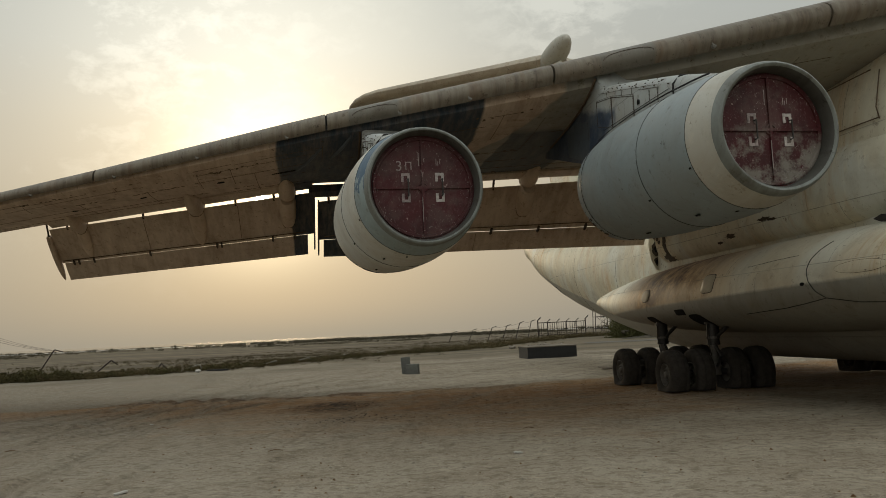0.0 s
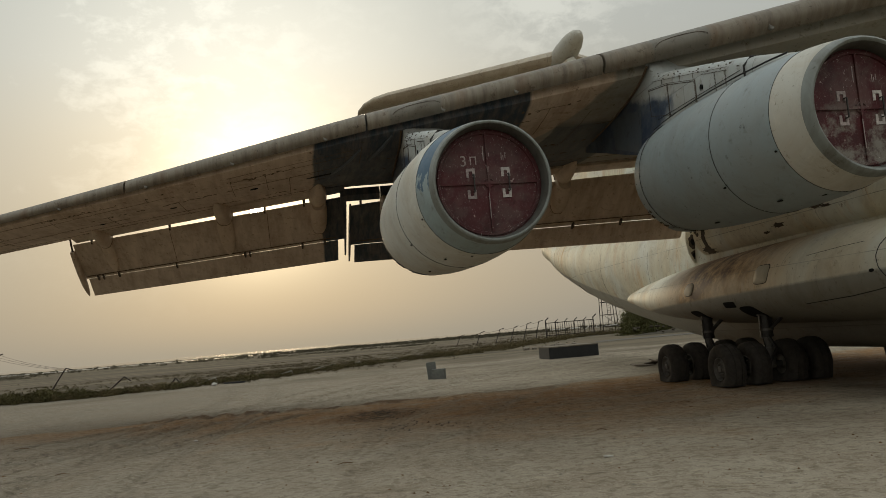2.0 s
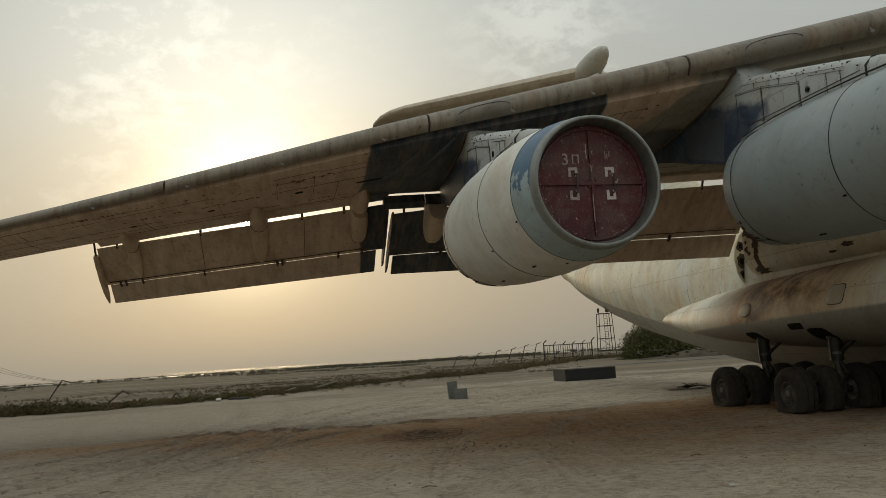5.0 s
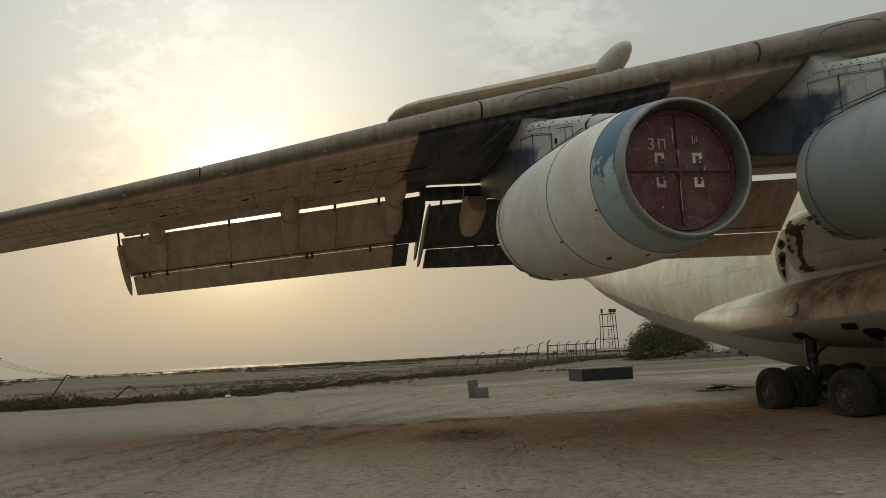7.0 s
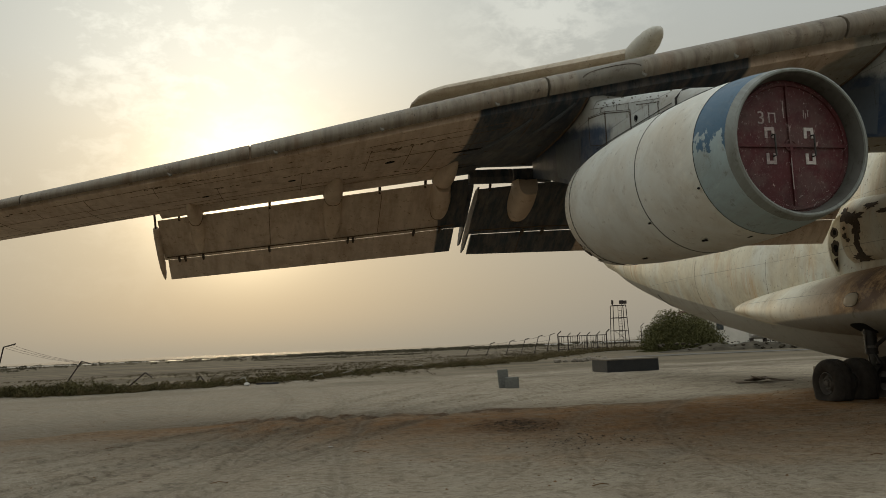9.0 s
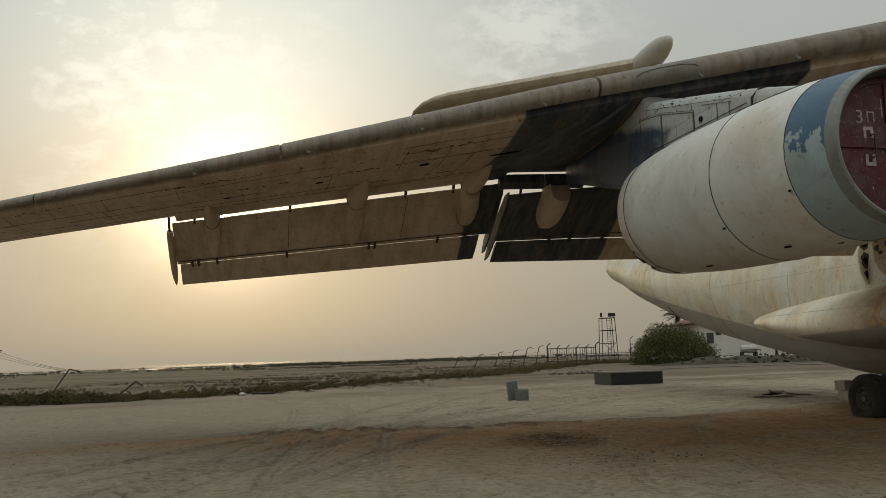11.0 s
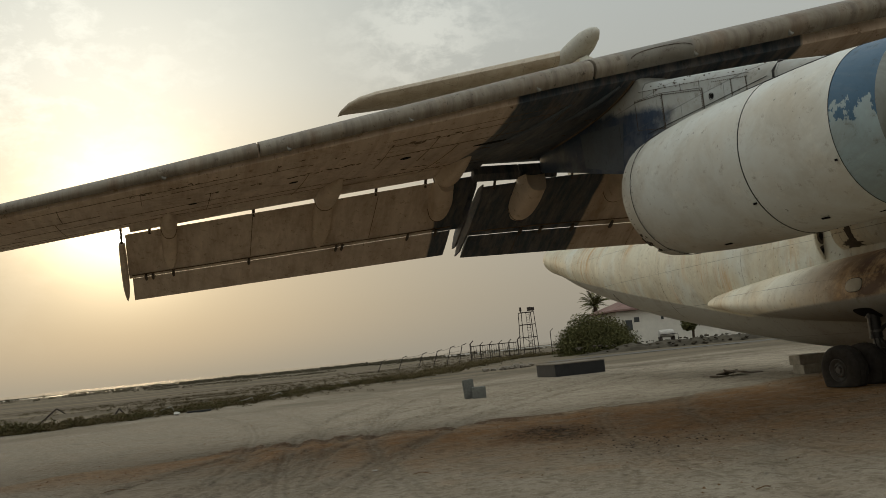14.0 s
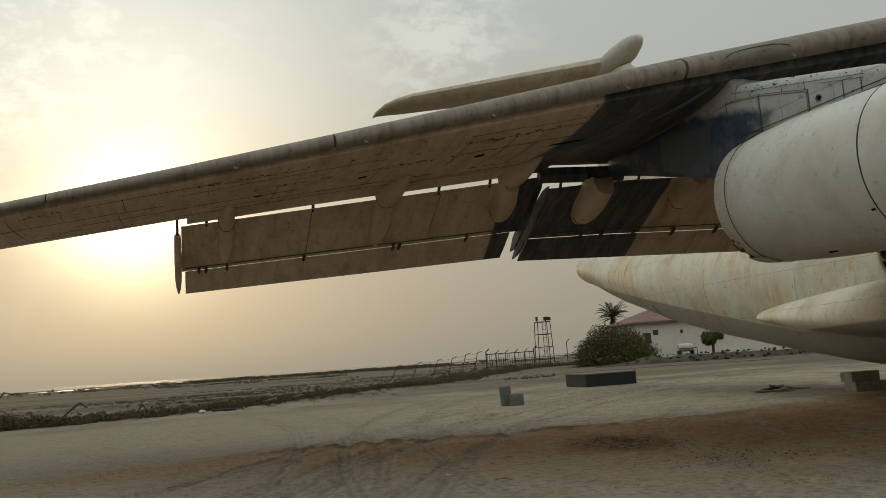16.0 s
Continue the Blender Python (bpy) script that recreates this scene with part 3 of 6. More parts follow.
class Shape:
    """Collects vertices and faces of one mesh."""

    def __init__(self):
        self.v, self.f, self.k = [], [], []

    def add(self, verts, faces, k=0):
        o = len(self.v)
        self.v += [tuple(v) for v in verts]
        self.f += [tuple(i + o for i in f) for f in faces]
        self.k += [k] * len(faces)

    def box(self, c, s, m=None, k=0, bevel=0.0):
        bm = bmesh.new()
        bmesh.ops.create_cube(bm, size=1)
        bmesh.ops.scale(bm, vec=s, verts=bm.verts)
        if bevel:
            bmesh.ops.bevel(bm, geom=list(bm.edges), offset=bevel, segments=2, affect="EDGES", profile=0.6)
        mm = Matrix.Translation(c) @ (m or Matrix())
        self.take(bm, mm, k)

    def take(self, bm, mm, k=0):
        bm.verts.index_update()
        self.add([mm @ v.co for v in bm.verts], [[v.index for v in f.verts] for f in bm.faces], k)
        bm.free()

    def loft(self, rings, close=True, caps=(True, True), k=0):
        n = len(rings[0])
        o = len(self.v)
        self.v += [tuple(p) for r in rings for p in r]
        for i in range(len(rings) - 1):
            for j in range(n if close else n - 1):
                a, b = o + i * n + j, o + i * n + (j + 1) % n
                self.f.append((a, b, b + n, a + n))
                self.k.append(k)
        if close and caps[0]:
            self.f.append(tuple(o + j for j in reversed(range(n)))); self.k.append(k)
        if close and caps[1]:
            self.f.append(tuple(o + (len(rings) - 1) * n + j for j in range(n))); self.k.append(k)

    def tube(self, pts, r, n=8, k=0):
        pts = [Vector(p) for p in pts]
        rings = []
        for i, p in enumerate(pts):
            d = (pts[min(i + 1, len(pts) - 1)] - pts[max(i - 1, 0)]).normalized()
            a = d.orthogonal().normalized()
            b = d.cross(a)
            rr = r[i] if isinstance(r, (list, tuple)) else r
            rings.append([p + rr * (math.cos(2 * math.pi * j / n) * a + math.sin(2 * math.pi * j / n) * b) for j in range(n)])
        if len(rings) > 1:
            # keep the rings' start aligned
            for i in range(1, len(rings)):
                best = min(range(n), key=lambda s: (rings[i][s] - pts[i] - (rings[i - 1][0] - pts[i - 1])).length)
                rings[i] = rings[i][best:] + rings[i][:best]
        self.loft(rings, k=k)

    def lathe(self, profile, axis_pt, n=40, k=0, axis="Y"):
        """profile: (along, radius) pairs round an axis through axis_pt."""
        rings = []
        for y, r in profile:
            ring = []
            for j in range(n):
                a = 2 * math.pi * j / n
                if axis == "Y":
                    ring.append((axis_pt[0] + r * math.cos(a), axis_pt[1] + y, axis_pt[2] + r * math.sin(a)))
                elif axis == "X":
                    ring.append((axis_pt[0] + y, axis_pt[1] + r * math.cos(a), axis_pt[2] + r * math.sin(a)))
                else:
                    ring.append((axis_pt[0] + r * math.cos(a), axis_pt[1] + r * math.sin(a), axis_pt[2] + y))
            rings.append(ring)
        self.loft(rings, caps=(False, False), k=k)

    def mesh(self, name, mats, smooth=False):
        me = mesh_from(name, self.v, self.f, mats, False, self.k)
        if smooth:
            bm = bmesh.new()
            bm.from_mesh(me)
            bmesh.ops.recalc_face_normals(bm, faces=bm.faces)
            for f in bm.faces:
                f.smooth = True
            for e in bm.edges:
                if len(e.link_faces) == 2 and e.calc_face_angle(0) > 0.75:
                    e.smooth = False
            bm.to_mesh(me)
            bm.free()
        return me


def lerp_rows(rows, u):
    """Rows of numbers keyed by the first one; straight between rows."""
    if u <= rows[0][0]:
        return rows[0][1:]
    for a, b in zip(rows, rows[1:]):
        if u <= b[0]:
            k = (u - a[0]) / (b[0] - a[0])
            return [p + (q - p) * k for p, q in zip(a[1:], b[1:])]
    return rows[-1][1:]


def smooth_rows(rows, u):
    """The same on a Catmull-Rom curve."""
    i = max(0, min(len(rows) - 2, sum(1 for r in rows if r[0] <= u) - 1))
    p0, p1, p2, p3 = rows[max(i - 1, 0)], rows[i], rows[i + 1], rows[min(i + 2, len(rows) - 1)]
    k = max(0.0, min(1.0, (u - p1[0]) / (p2[0] - p1[0])))
    out = []
    for j in range(1, len(p1)):
        m1 = (p2[j] - p0[j]) / max(1e-6, p2[0] - p0[0]) * (p2[0] - p1[0])
        m2 = (p3[j] - p1[j]) / max(1e-6, p3[0] - p1[0]) * (p2[0] - p1[0])
        out.append((2 * k**3 - 3 * k**2 + 1) * p1[j] + (k**3 - 2 * k**2 + k) * m1 + (-2 * k**3 + 3 * k**2) * p2[j] + (k**3 - k**2) * m2)
    return out


# ---- ground and far flats ----
def stain_edge(x):
    """The far edge of the stained hollow beneath the wing."""
    return 24.35 + 0.5 * max(0.0, x - 1) + 0.6 * min(0.0, x + 9) - 0.5 * max(0.0, min(1.0, (x + 3) / 3)) * max(0.0, 1 - abs(x) / 6)


def ground_height(x, y):
    d = max(abs(x), abs(y - 20))
    h = 0.12
    if d < 160:
        h += 0.04 * noise.noise((x * 0.12, y * 0.12, 0.3)) + 0.02 * noise.noise((x * 0.7, y * 0.7, 2.1))
    if d < 30:
        h += 0.016 * noise.noise((x * 2.3, y * 2.3, 4.1)) + 0.012 * noise.noise((x * 5.1, y * 5.1, 7.3))
        # wheel ruts with thrown-up edges, worn away in places
        worn = noise.noise((x * 0.3, y * 0.3, 9.0))
        if worn > -0.35:
            for tx, ty, tr, fresh in TRACKS:
                off = abs(math.hypot(x - tx, y - ty) - tr)
                e = abs(off - 0.85)
                if e < 0.45:
                    h += fresh * min(1.0, (worn + 0.35) * 4) * (-0.032 if e < 0.16 else 0.02 * (1 - (e - 0.16) / 0.29))
        # the hollow's far edge: a small worn scarp that faces the camera's side
        e = y - stain_edge(x) - 0.5 * noise.noise((x * 0.35, 3.0, 1.0)) - 0.14 * noise.noise((x * 2.1, 5.0, 1.0))
        k = max(0.0, min(1.0, (x + 14) / 3)) * max(0.0, min(1.0, (5 - x) / 4)) * (0.65 + 0.5 * noise.noise((x * 0.5, 8.0, 2.0)))
        if e > -0.15:
            h += k * 0.055 * min(1.0, (e + 0.15) / 0.3) * math.exp(-max(0.0, e) / 2.6)
        else:
            h -= k * 0.03 * math.exp(-(e + 0.15) ** 2 / 0.5)
        # sand banked round the sunken wheels
        h += 0.085 * math.exp(-((x - 5.8) / 2.2) ** 2 - ((y - 20.7) / 2.6) ** 2)
        # the burnt heap
        h += 0.05 * math.exp(-((x + 2.7) / 0.5) ** 2 - ((y - 20.3) / 0.6) ** 2) * (1 + noise.noise((x * 6, y * 6, 2.0)))
    # the land climbs a little towards the houses
    k = max(0.0, min(1.0, (y - 66) / 28)) * max(0.0, min(1.0, (x - 4) / 14)) * max(0.0, min(1.0, (260 - y) / 100))
    return h + 0.28 * k * k * (3 - 2 * k)


def make_ground():
    def spread(lo, hi, fine_lo, fine_hi, stepv):
        out, v = [], fine_lo
        while v <= fine_hi:
            out.append(v)
            v += stepv
        grow, s = fine_hi, stepv
        while grow < hi:
            s *= 1.16
            grow += s
            out.append(min(grow, hi))
        grow, s = fine_lo, stepv
        while grow > lo:
            s *= 1.16
            grow -= s
            out.insert(0, max(grow, lo))
        return out
    xs, ys = spread(-3500, 3500, -19, 13, 0.14), spread(-900, 4500, 5, 36, 0.14)
    verts = [(x, y, ground_height(x, y)) for y in ys for x in xs]
    n = len(xs)
    faces = [(j * n + i, j * n + i + 1, (j + 1) * n + i + 1, (j + 1) * n + i) for j in range(len(ys) - 1) for i in range(n - 1)]
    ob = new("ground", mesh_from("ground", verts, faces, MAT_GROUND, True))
    tagged(ob, "pale trodden sand with ruts and a broad brown stain", "ground", kind="structure")


make_ground()

# ---- the aeroplane: its own frame has x to its port side, y aft, z up ----
PLANE = Matrix.Translation((10.69, 11.65, 0)) @ pose(0, 0, 0, 0, 0, 9.0)
plane = thing("cargo_airplane", PLANE, "derelict four-engined cargo jet in faded, rust-streaked white paint", "airplane")


# y, bottom, top, half width
FUSE = [(-12.6, 2.6, 3.6, 0.3), (-12.0, 1.9, 4.3, 1.0), (-10.5, 1.3, 5.1, 1.75), (-8, 0.85, 5.6, 2.25), (-5, 0.68, 5.75, 2.4), (12, 0.68, 5.75, 2.4), (15.5, 0.80, 5.75, 2.4),
            (18, 1.14, 5.75, 2.4), (21, 1.66, 5.76, 2.34), (24, 2.24, 5.8, 2.2), (27, 3.0, 5.9, 1.95), (30, 3.86, 6.1, 1.6), (32, 4.55, 6.3, 1.25), (33.3, 4.92, 6.45, 1.08), (33.65, 5.02, 6.42, 1.0), (33.75, 5.1, 6.35, 0.9)]


def fuselage():
    rows = FUSE
    s = Shape()
    rings = []
    for i in range(150):
        y = -12.6 + 46.3 * i / 149
        b, t, w = smooth_rows(rows, y)
        zc, rz = (b + t) / 2, (t - b) / 2
        rings.append([(w * math.copysign(abs(math.cos(a)) ** 0.93, math.cos(a)), y, zc + rz * math.sin(a)) for a in [2 * math.pi * j / 56 for j in range(56)]])
    s.loft(rings)
    return part("fuselage", s.mesh("fuselage", MAT_BODY, True), plane, "faded white fuselage with rust streaks and a grey belly")


body = fuselage()

SPON = [(-3.5, 2.35, 2.5, -2.3), (-2.5, 2.0, 2.9, -2.75), (0.0, 1.62, 3.15, -3.35), (3.0, 1.42, 3.30, -3.72), (7.0, 1.36, 3.32, -3.9), (11.0, 1.42, 3.25, -3.82), (14.0, 1.62, 3.12, -3.5), (16.5, 1.92, 2.95, -3.0), (17.7, 2.12, 2.84, -2.72), (18.4, 2.24, 2.74, -2.56), (18.65, 2.33, 2.65, -2.44), (18.75, 2.44, 2.54, -2.25)]


def fairing_rows(y):
    """Bottom, chine, top and outer edge of the wheel fairing at a station."""
    b, t, xo = smooth_rows(SPON, y)
    return b, max(2.34 - 0.0243 * y, b + 0.38 * (t - b)), t, xo


def gear_fairing(side):
    s = Shape()
    rings = []
    for i in range(70):
        y = -3.5 + 22.25 * (1 - (1 - i / 69) ** 1.7)
        b, zc, t, xo = fairing_rows(y)
        xc = -1.5
        w = xc - xo
        ring = []
        for j in range(44):
            a = 2 * math.pi * j / 44
            c, q = math.cos(a), math.sin(a)
            cx = math.copysign(abs(c) ** (0.72 if q > 0 else 0.8), c)
            ring.append((side * -(xc - w * cx), y, zc + ((t - zc) * q ** 0.95 if q > 0 else -(zc - b) * abs(q) ** 0.9)))
        rings.append(ring)
    s.loft(rings)
    return part("gear_fairing", s.mesh("gear_fairing", MAT_SPONSON, True), plane, "long bulged wheel fairing, white above grey, rust stained")


fairing = gear_fairing(-1)
gear_fairing(1)


def fairing_point(y, z, proud):
    """The outer skin of the wheel fairing at a station and height."""
    b, zc, t, xo = fairing_rows(y)
    w = -1.5 - xo
    if z > zc:
        sn, p = min(1.0, (z - zc) / (t - zc)) ** (1 / 0.95), 0.72
    else:
        sn, p = min(1.0, (zc - z) / (zc - b)) ** (1 / 0.9), 0.8
    return -1.5 - w * max(0.0, 1 - sn * sn) ** (p / 2) - proud


def fairing_patch(name, y, z, hy, hz, mat, proud=0.03, power=0.5, parent=None):
    p = Shape()
    ring = []
    for k in range(28):
        a = 2 * math.pi * k / 28
        yy = y + hy * math.copysign(abs(math.cos(a)) ** power, math.cos(a))
        zz = z + hz * math.copysign(abs(math.sin(a)) ** power, math.sin(a))
        ring.append((yy, zz))
    p.loft([[(fairing_point(y + (yy - y) * q, z + (zz - z) * q, d), y + (yy - y) * q, z + (zz - z) * q) for yy, zz in ring] for q, d in ((1.0, -0.02), (1.0, proud * 0.6), (0.94, proud), (0.4, proud), (0.02, proud))], caps=(False, True))
    return part(name, p.mesh(name, mat, True), parent or fairing)


for hy_, hz_, y_, z_, nm, pw in ((0.27, 0.19, 7.5, 2.49, "access_hatch", 0.45), (0.26, 0.15, 11.13, 2.39, "blister_light", 0.75)):
    fairing_patch(nm + "_edge", y_, z_, hy_ + 0.014, hz_ + 0.014, MAT_PEEL, 0.006, pw)
    fairing_patch(nm, y_, z_, hy_, hz_, MAT_HATCH, 0.02, pw)
fairing_patch("bay_door_gap", 9.0, 1.92, 0.26, 0.07, MAT_DARK, 0.006, 0.35)
fairing_patch("wheel_bay", 8.4, 1.72, 0.34, 0.14, MAT_DARK, 0.006, 0.6)
fairing_patch("wheel_bay", 11.1, 1.74, 0.34, 0.12, MAT_DARK, 0.006, 0.6)
fairing_patch("round_panel_edge", 2.6, 2.47, 0.612, 0.106, MAT_SEAM_TAN, 0.003, 1.0)
fairing_patch("round_panel", 2.6, 2.47, 0.605, 0.10, MAT_SPONSON, 0.006, 1.0)
fairing_patch("drain_hole", 4.04, 2.27, 0.06, 0.03, MAT_DARK, 0.006, 0.8)


def fairing_line(pts, r):
    """A sealed joint along the fairing's skin."""
    sm = Shape()
    out = []
    for (ya, za), (yb, zb) in zip(pts, pts[1:]):
        out += [(ya + (yb - ya) * q / 6, za + (zb - za) * q / 6) for q in range(6)]
    out.append(pts[-1])
    sm.tube([(fairing_point(y, z, 0.002), y, z) for y, z in out], r, 6)
    part("fairing_seam", sm.mesh("fairing_seam", MAT_SEAM), fairing)


fairing_line([(3.70, 2.98), (3.84, 2.84), (3.93, 2.68), (3.94, 2.5), (3.86, 2.3), (3.7, 2.12), (3.5, 2.0)], 0.007)
fairing_line([(6.2, 1.80), (4.75, 1.87), (4.1, 1.93), (3.5, 2.0), (2.8, 1.9), (1.6, 1.85)], 0.008)
fairing_line([(6.0, 2.72), (5.0, 2.78), (4.4, 2.8)], 0.0035)
blade = Shape()
blade.loft([[(-2.38 + dx, 3.2 + y, 3.32 + dz) for y, dz in ((-0.2, 0.0), (0.1, 0.06), (0.32, 0.0), (0.12, -0.07))] for dx in (0.05, -0.3)])
part("blade_antenna", blade.mesh("blade_antenna", MAT_STRUT), body)
for y0, a0, a1, r in ((16.8, 168, 200, 0.003), (21.4, 165, 235, 0.003), (25.7, 212, 262, 0.014), (29.2, 165, 240, 0.003)):
    pts = []
    for k in range(20):
        a = math.radians(a0 + (a1 - a0) * k / 19)
        b_, t_, w_ = smooth_rows(FUSE, y0 + 0.02 * k * (r > 0.01))
        zc_, rz_ = (b_ + t_) / 2, (t_ - b_) / 2
        pts.append(((w_ + 0.003) * math.copysign(abs(math.cos(a)) ** 0.93, math.cos(a)), y0 + 0.02 * k * (r > 0.01), zc_ + (rz_ + 0.003) * math.sin(a)))
    bs = Shape()
    bs.tube(pts, r, 5)
    part("body_seam", bs.mesh("body_seam", MAT_SEAM if r > 0.01 else MAT_SEAM_TAN), body)

# ---- wing ----
# x, leading edge y z, trailing edge y z, thickness
WING = [(-2.2, 2.24, 6.90, 11.55, 5.92, 1.15), (-7.73, 5.05, 6.36, 11.95, 5.78, 0.92), (-12.1, 7.28, 5.98, 12.2, 5.72, 0.74), (-16.87, 9.70, 5.47, 14.05, 5.40, 0.56), (-19.15, 10.86, 5.25, 14.95, 5.22, 0.48), (-23.0, 12.82, 4.90, 16.75, 4.93, 0.38), (-25.25, 13.96, 4.70, 17.7, 4.74, 0.30)]


def wing_at(x):
    return lerp_rows([(-r[0], *r[1:]) for r in WING], -x)


def foil_point(x, c, up):
    """A point of the wing's skin at chord fraction c."""
    ly, lz, ty, tz, th = wing_at(x)
    y, z = ly + (ty - ly) * c, lz + (tz - lz) * c
    half = th * (1.4845 * math.sqrt(max(c, 0)) - 0.63 * c - 1.758 * c * c + 1.4215 * c**3 - 0.50 * c**4)
    half += 0.03 * c
    return (x, y, z + (half if up else -half * 0.92))


def wing_panel(side):
    s = Shape()
    cs = [0.055, 0.09, 0.14, 0.2, 0.3, 0.42, 0.55, 0.7, 0.85, 1.0]
    rings = []
    for i in range(48):
        x = -2.0 - 23.25 * i / 47 if i else -1.2
        ring = [foil_point(x, c, True) for c in reversed(cs)] + [foil_point(x, c, False) for c in cs]
        rings.append([(side * -px, py, pz) for px, py, pz in ring])
    s.loft(rings)
    return part("wing_panel", s.mesh("wing_panel", MAT_WING, True), plane, "dusty brown wing skin with sooty dark patches behind the engines")


wing = wing_panel(-1)
wing_panel(1)


def slat(x0, x1, side, parent):
    s = Shape()
    rings = []
    arc = [0.085, 0.06, 0.035, 0.018, 0.006, 0.0, 0.002, 0.005, 0.009, 0.013, 0.019]
    n = max(4, int(abs(x1 - x0) * 1.5))
    for i in range(n + 1):
        x = x0 + (x1 - x0) * i / n
        outer = []
        for j, c in enumerate(arc):
            p = Vector(foil_point(x, c, j < 5 or j == 5))
            if j == 5:
                ly, lz = wing_at(x)[:2]
                p = Vector((x, ly, lz))
            outer.append(p)
        cen = Vector(foil_point(x, 0.07, True)) * 0.5 + Vector(foil_point(x, 0.07, False)) * 0.5
        ring = [p + (p - cen).normalized() * 0.022 for p in outer]
        rings.append([(side * -p.x, p.y, p.z) for p in ring])
    s.loft(rings)
    return part("slat", s.mesh("slat", MAT_SLAT, True), parent)


for sd, wg in ((-1, wing),):
    for a, b in ((-2.3, -3.5), (-3.53, -7.71), (-7.75, -11.83), (-11.87, -16.85), (-16.89, -21.5), (-21.53, -25.2)):
        slat(a, b, sd, wg)


def slat_cover(x0, x1):
    """The rounded joint line of the cut-out in the slat above a pylon."""
    pts = []
    for q in range(15):
        x = x0 + (x1 - x0) * q / 14
        k = math.sin(math.pi * (0.04 + 0.92 * q / 14)) ** 0.45
        ly, lz, ty, tz, th = wing_at(x)
        c = 0.016 - 0.016 * min(1.0, k / 0.55) + (0.012 * (k - 0.55) / 0.45 if k > 0.55 else 0.0)
        p = Vector(foil_point(x, c, k > 0.55))
        cen = Vector(foil_point(x, 0.07, True)) * 0.5 + Vector(foil_point(x, 0.07, False)) * 0.5
        pts.append(p + (p - cen).normalized() * 0.024)
    s = Shape()
    s.tube(pts, 0.006, 6)
    part("slat_cover_edge", s.mesh("slat_cover_edge", MAT_PEEL), wing)


slat_cover(-11.4, -10.45)
slat_cover(-6.98, -6.08)

# ---- flaps, let down about thirty degrees ----
# x, main flap front y z, aft flap rear y z
OUTER_FLAP = [(-12.02, 12.22, 5.46, 14.56, 4.10), (-19.3, 15.08, 5.03, 17.05, 3.77)]
INNER_FLAP = [(-2.75, 11.65, 5.62, 13.36, 3.92), (-7.5, 12.0, 5.44, 14.3, 4.0), (-10.2, 12.14, 5.36, 14.52, 4.0), (-11.98, 12.24, 5.20, 14.66, 4.0)]


def flap_at(rows, x):
    return lerp_rows([(-r[0], *r[1:]) for r in rows], -x)


def flap_piece(name, rows, x0, x1, a, b, th, mat, label="", n=14, drop=0.0):
    """A flap element between the fractions a and b of the flap's chord."""
    s = Shape()
    rings = []
    for i in range(n + 1):
        x = x0 + (x1 - x0) * i / n
        fy, fz, ry, rz = flap_at(rows, x)
        dy, dz = ry - fy, rz - fz
        ln = math.hypot(dy, dz)
        ny, nz = -dz / ln, dy / ln
        ring = []
        for c in (0.0, 0.03, 0.12, 0.35, 0.7, 1.0):
            h = th * (2.2 * math.sqrt(c) * (1 - c) ** 0.9 + 0.10 * c)
            k = a + (b - a) * c
            bow = 0.05 * math.sin(math.pi * k)
            ring.append((x, fy + dy * k + ny * (h + bow), fz + dz * k + nz * (h + bow) - drop))
        for c in (1.0, 0.7, 0.35, 0.12, 0.03):
            h = th * 0.35 * (2.2 * math.sqrt(c) * (1 - c) ** 0.9 + 0.10 * c)
            k = a + (b - a) * c
            bow = 0.05 * math.sin(math.pi * k)
            ring.append((x, fy + dy * k + ny * (-h + bow), fz + dz * k + nz * (-h + bow) - drop))
        rings.append(ring)
    s.loft(rings)
    return part(name, s.mesh(name, mat, True), wing, label)


flap_piece("main_flap", OUTER_FLAP, -12.045, -19.27, 0.0, 0.671, 0.10, MAT_FLAP, "lowered dusty brown flap, dark at its inboard end")
flap_piece("aft_flap", OUTER_FLAP, -12.25, -19.2, 0.676, 1.0, 0.06, MAT_FLAP)
flap_piece("main_flap", INNER_FLAP, -2.75, -11.98, 0.0, 0.69, 0.10, MAT_FLAP)
flap_piece("aft_flap", INNER_FLAP, -2.8, -11.82, 0.70, 1.0, 0.06, MAT_FLAP)


def shroud(x0, x1, top, deep, name="flap_shroud", fore=0.58):
    """The fixed strip that hangs under the wing's trailing edge ahead of the flap slot."""
    sh = Shape()
    rings = []
    for i in range(9):
        x = x0 + (x1 - x0) * i / 8
        ly, lz, ty, tz, th = wing_at(x)
        z = tz - 0.03 - top
        rings.append([(x, ty - fore, z + 0.02), (x, ty - 0.02, z), (x, ty + 0.05, z - deep * 0.5), (x, ty + 0.02, z - deep), (x, ty - 0.05, z - deep), (x, ty - fore - 0.03, z - deep * 0.55)])
    sh.loft(rings)
    return part(name, sh.mesh(name, MAT_FLAP, True), wing)


shroud(-12.1, -15.0, 0.0, 0.14)
shroud(-15.02, -19.15, 0.0, 0.13)
shroud(-3.0, -8.4, 0.02, 0.12)
shroud(-8.43, -10.3, 0.05, 0.22)
shroud(-10.33, -11.2, 0.10, 0.28, fore=0.12)
shroud(-11.22, -12.2, 0.10, 0.28, fore=0.12)


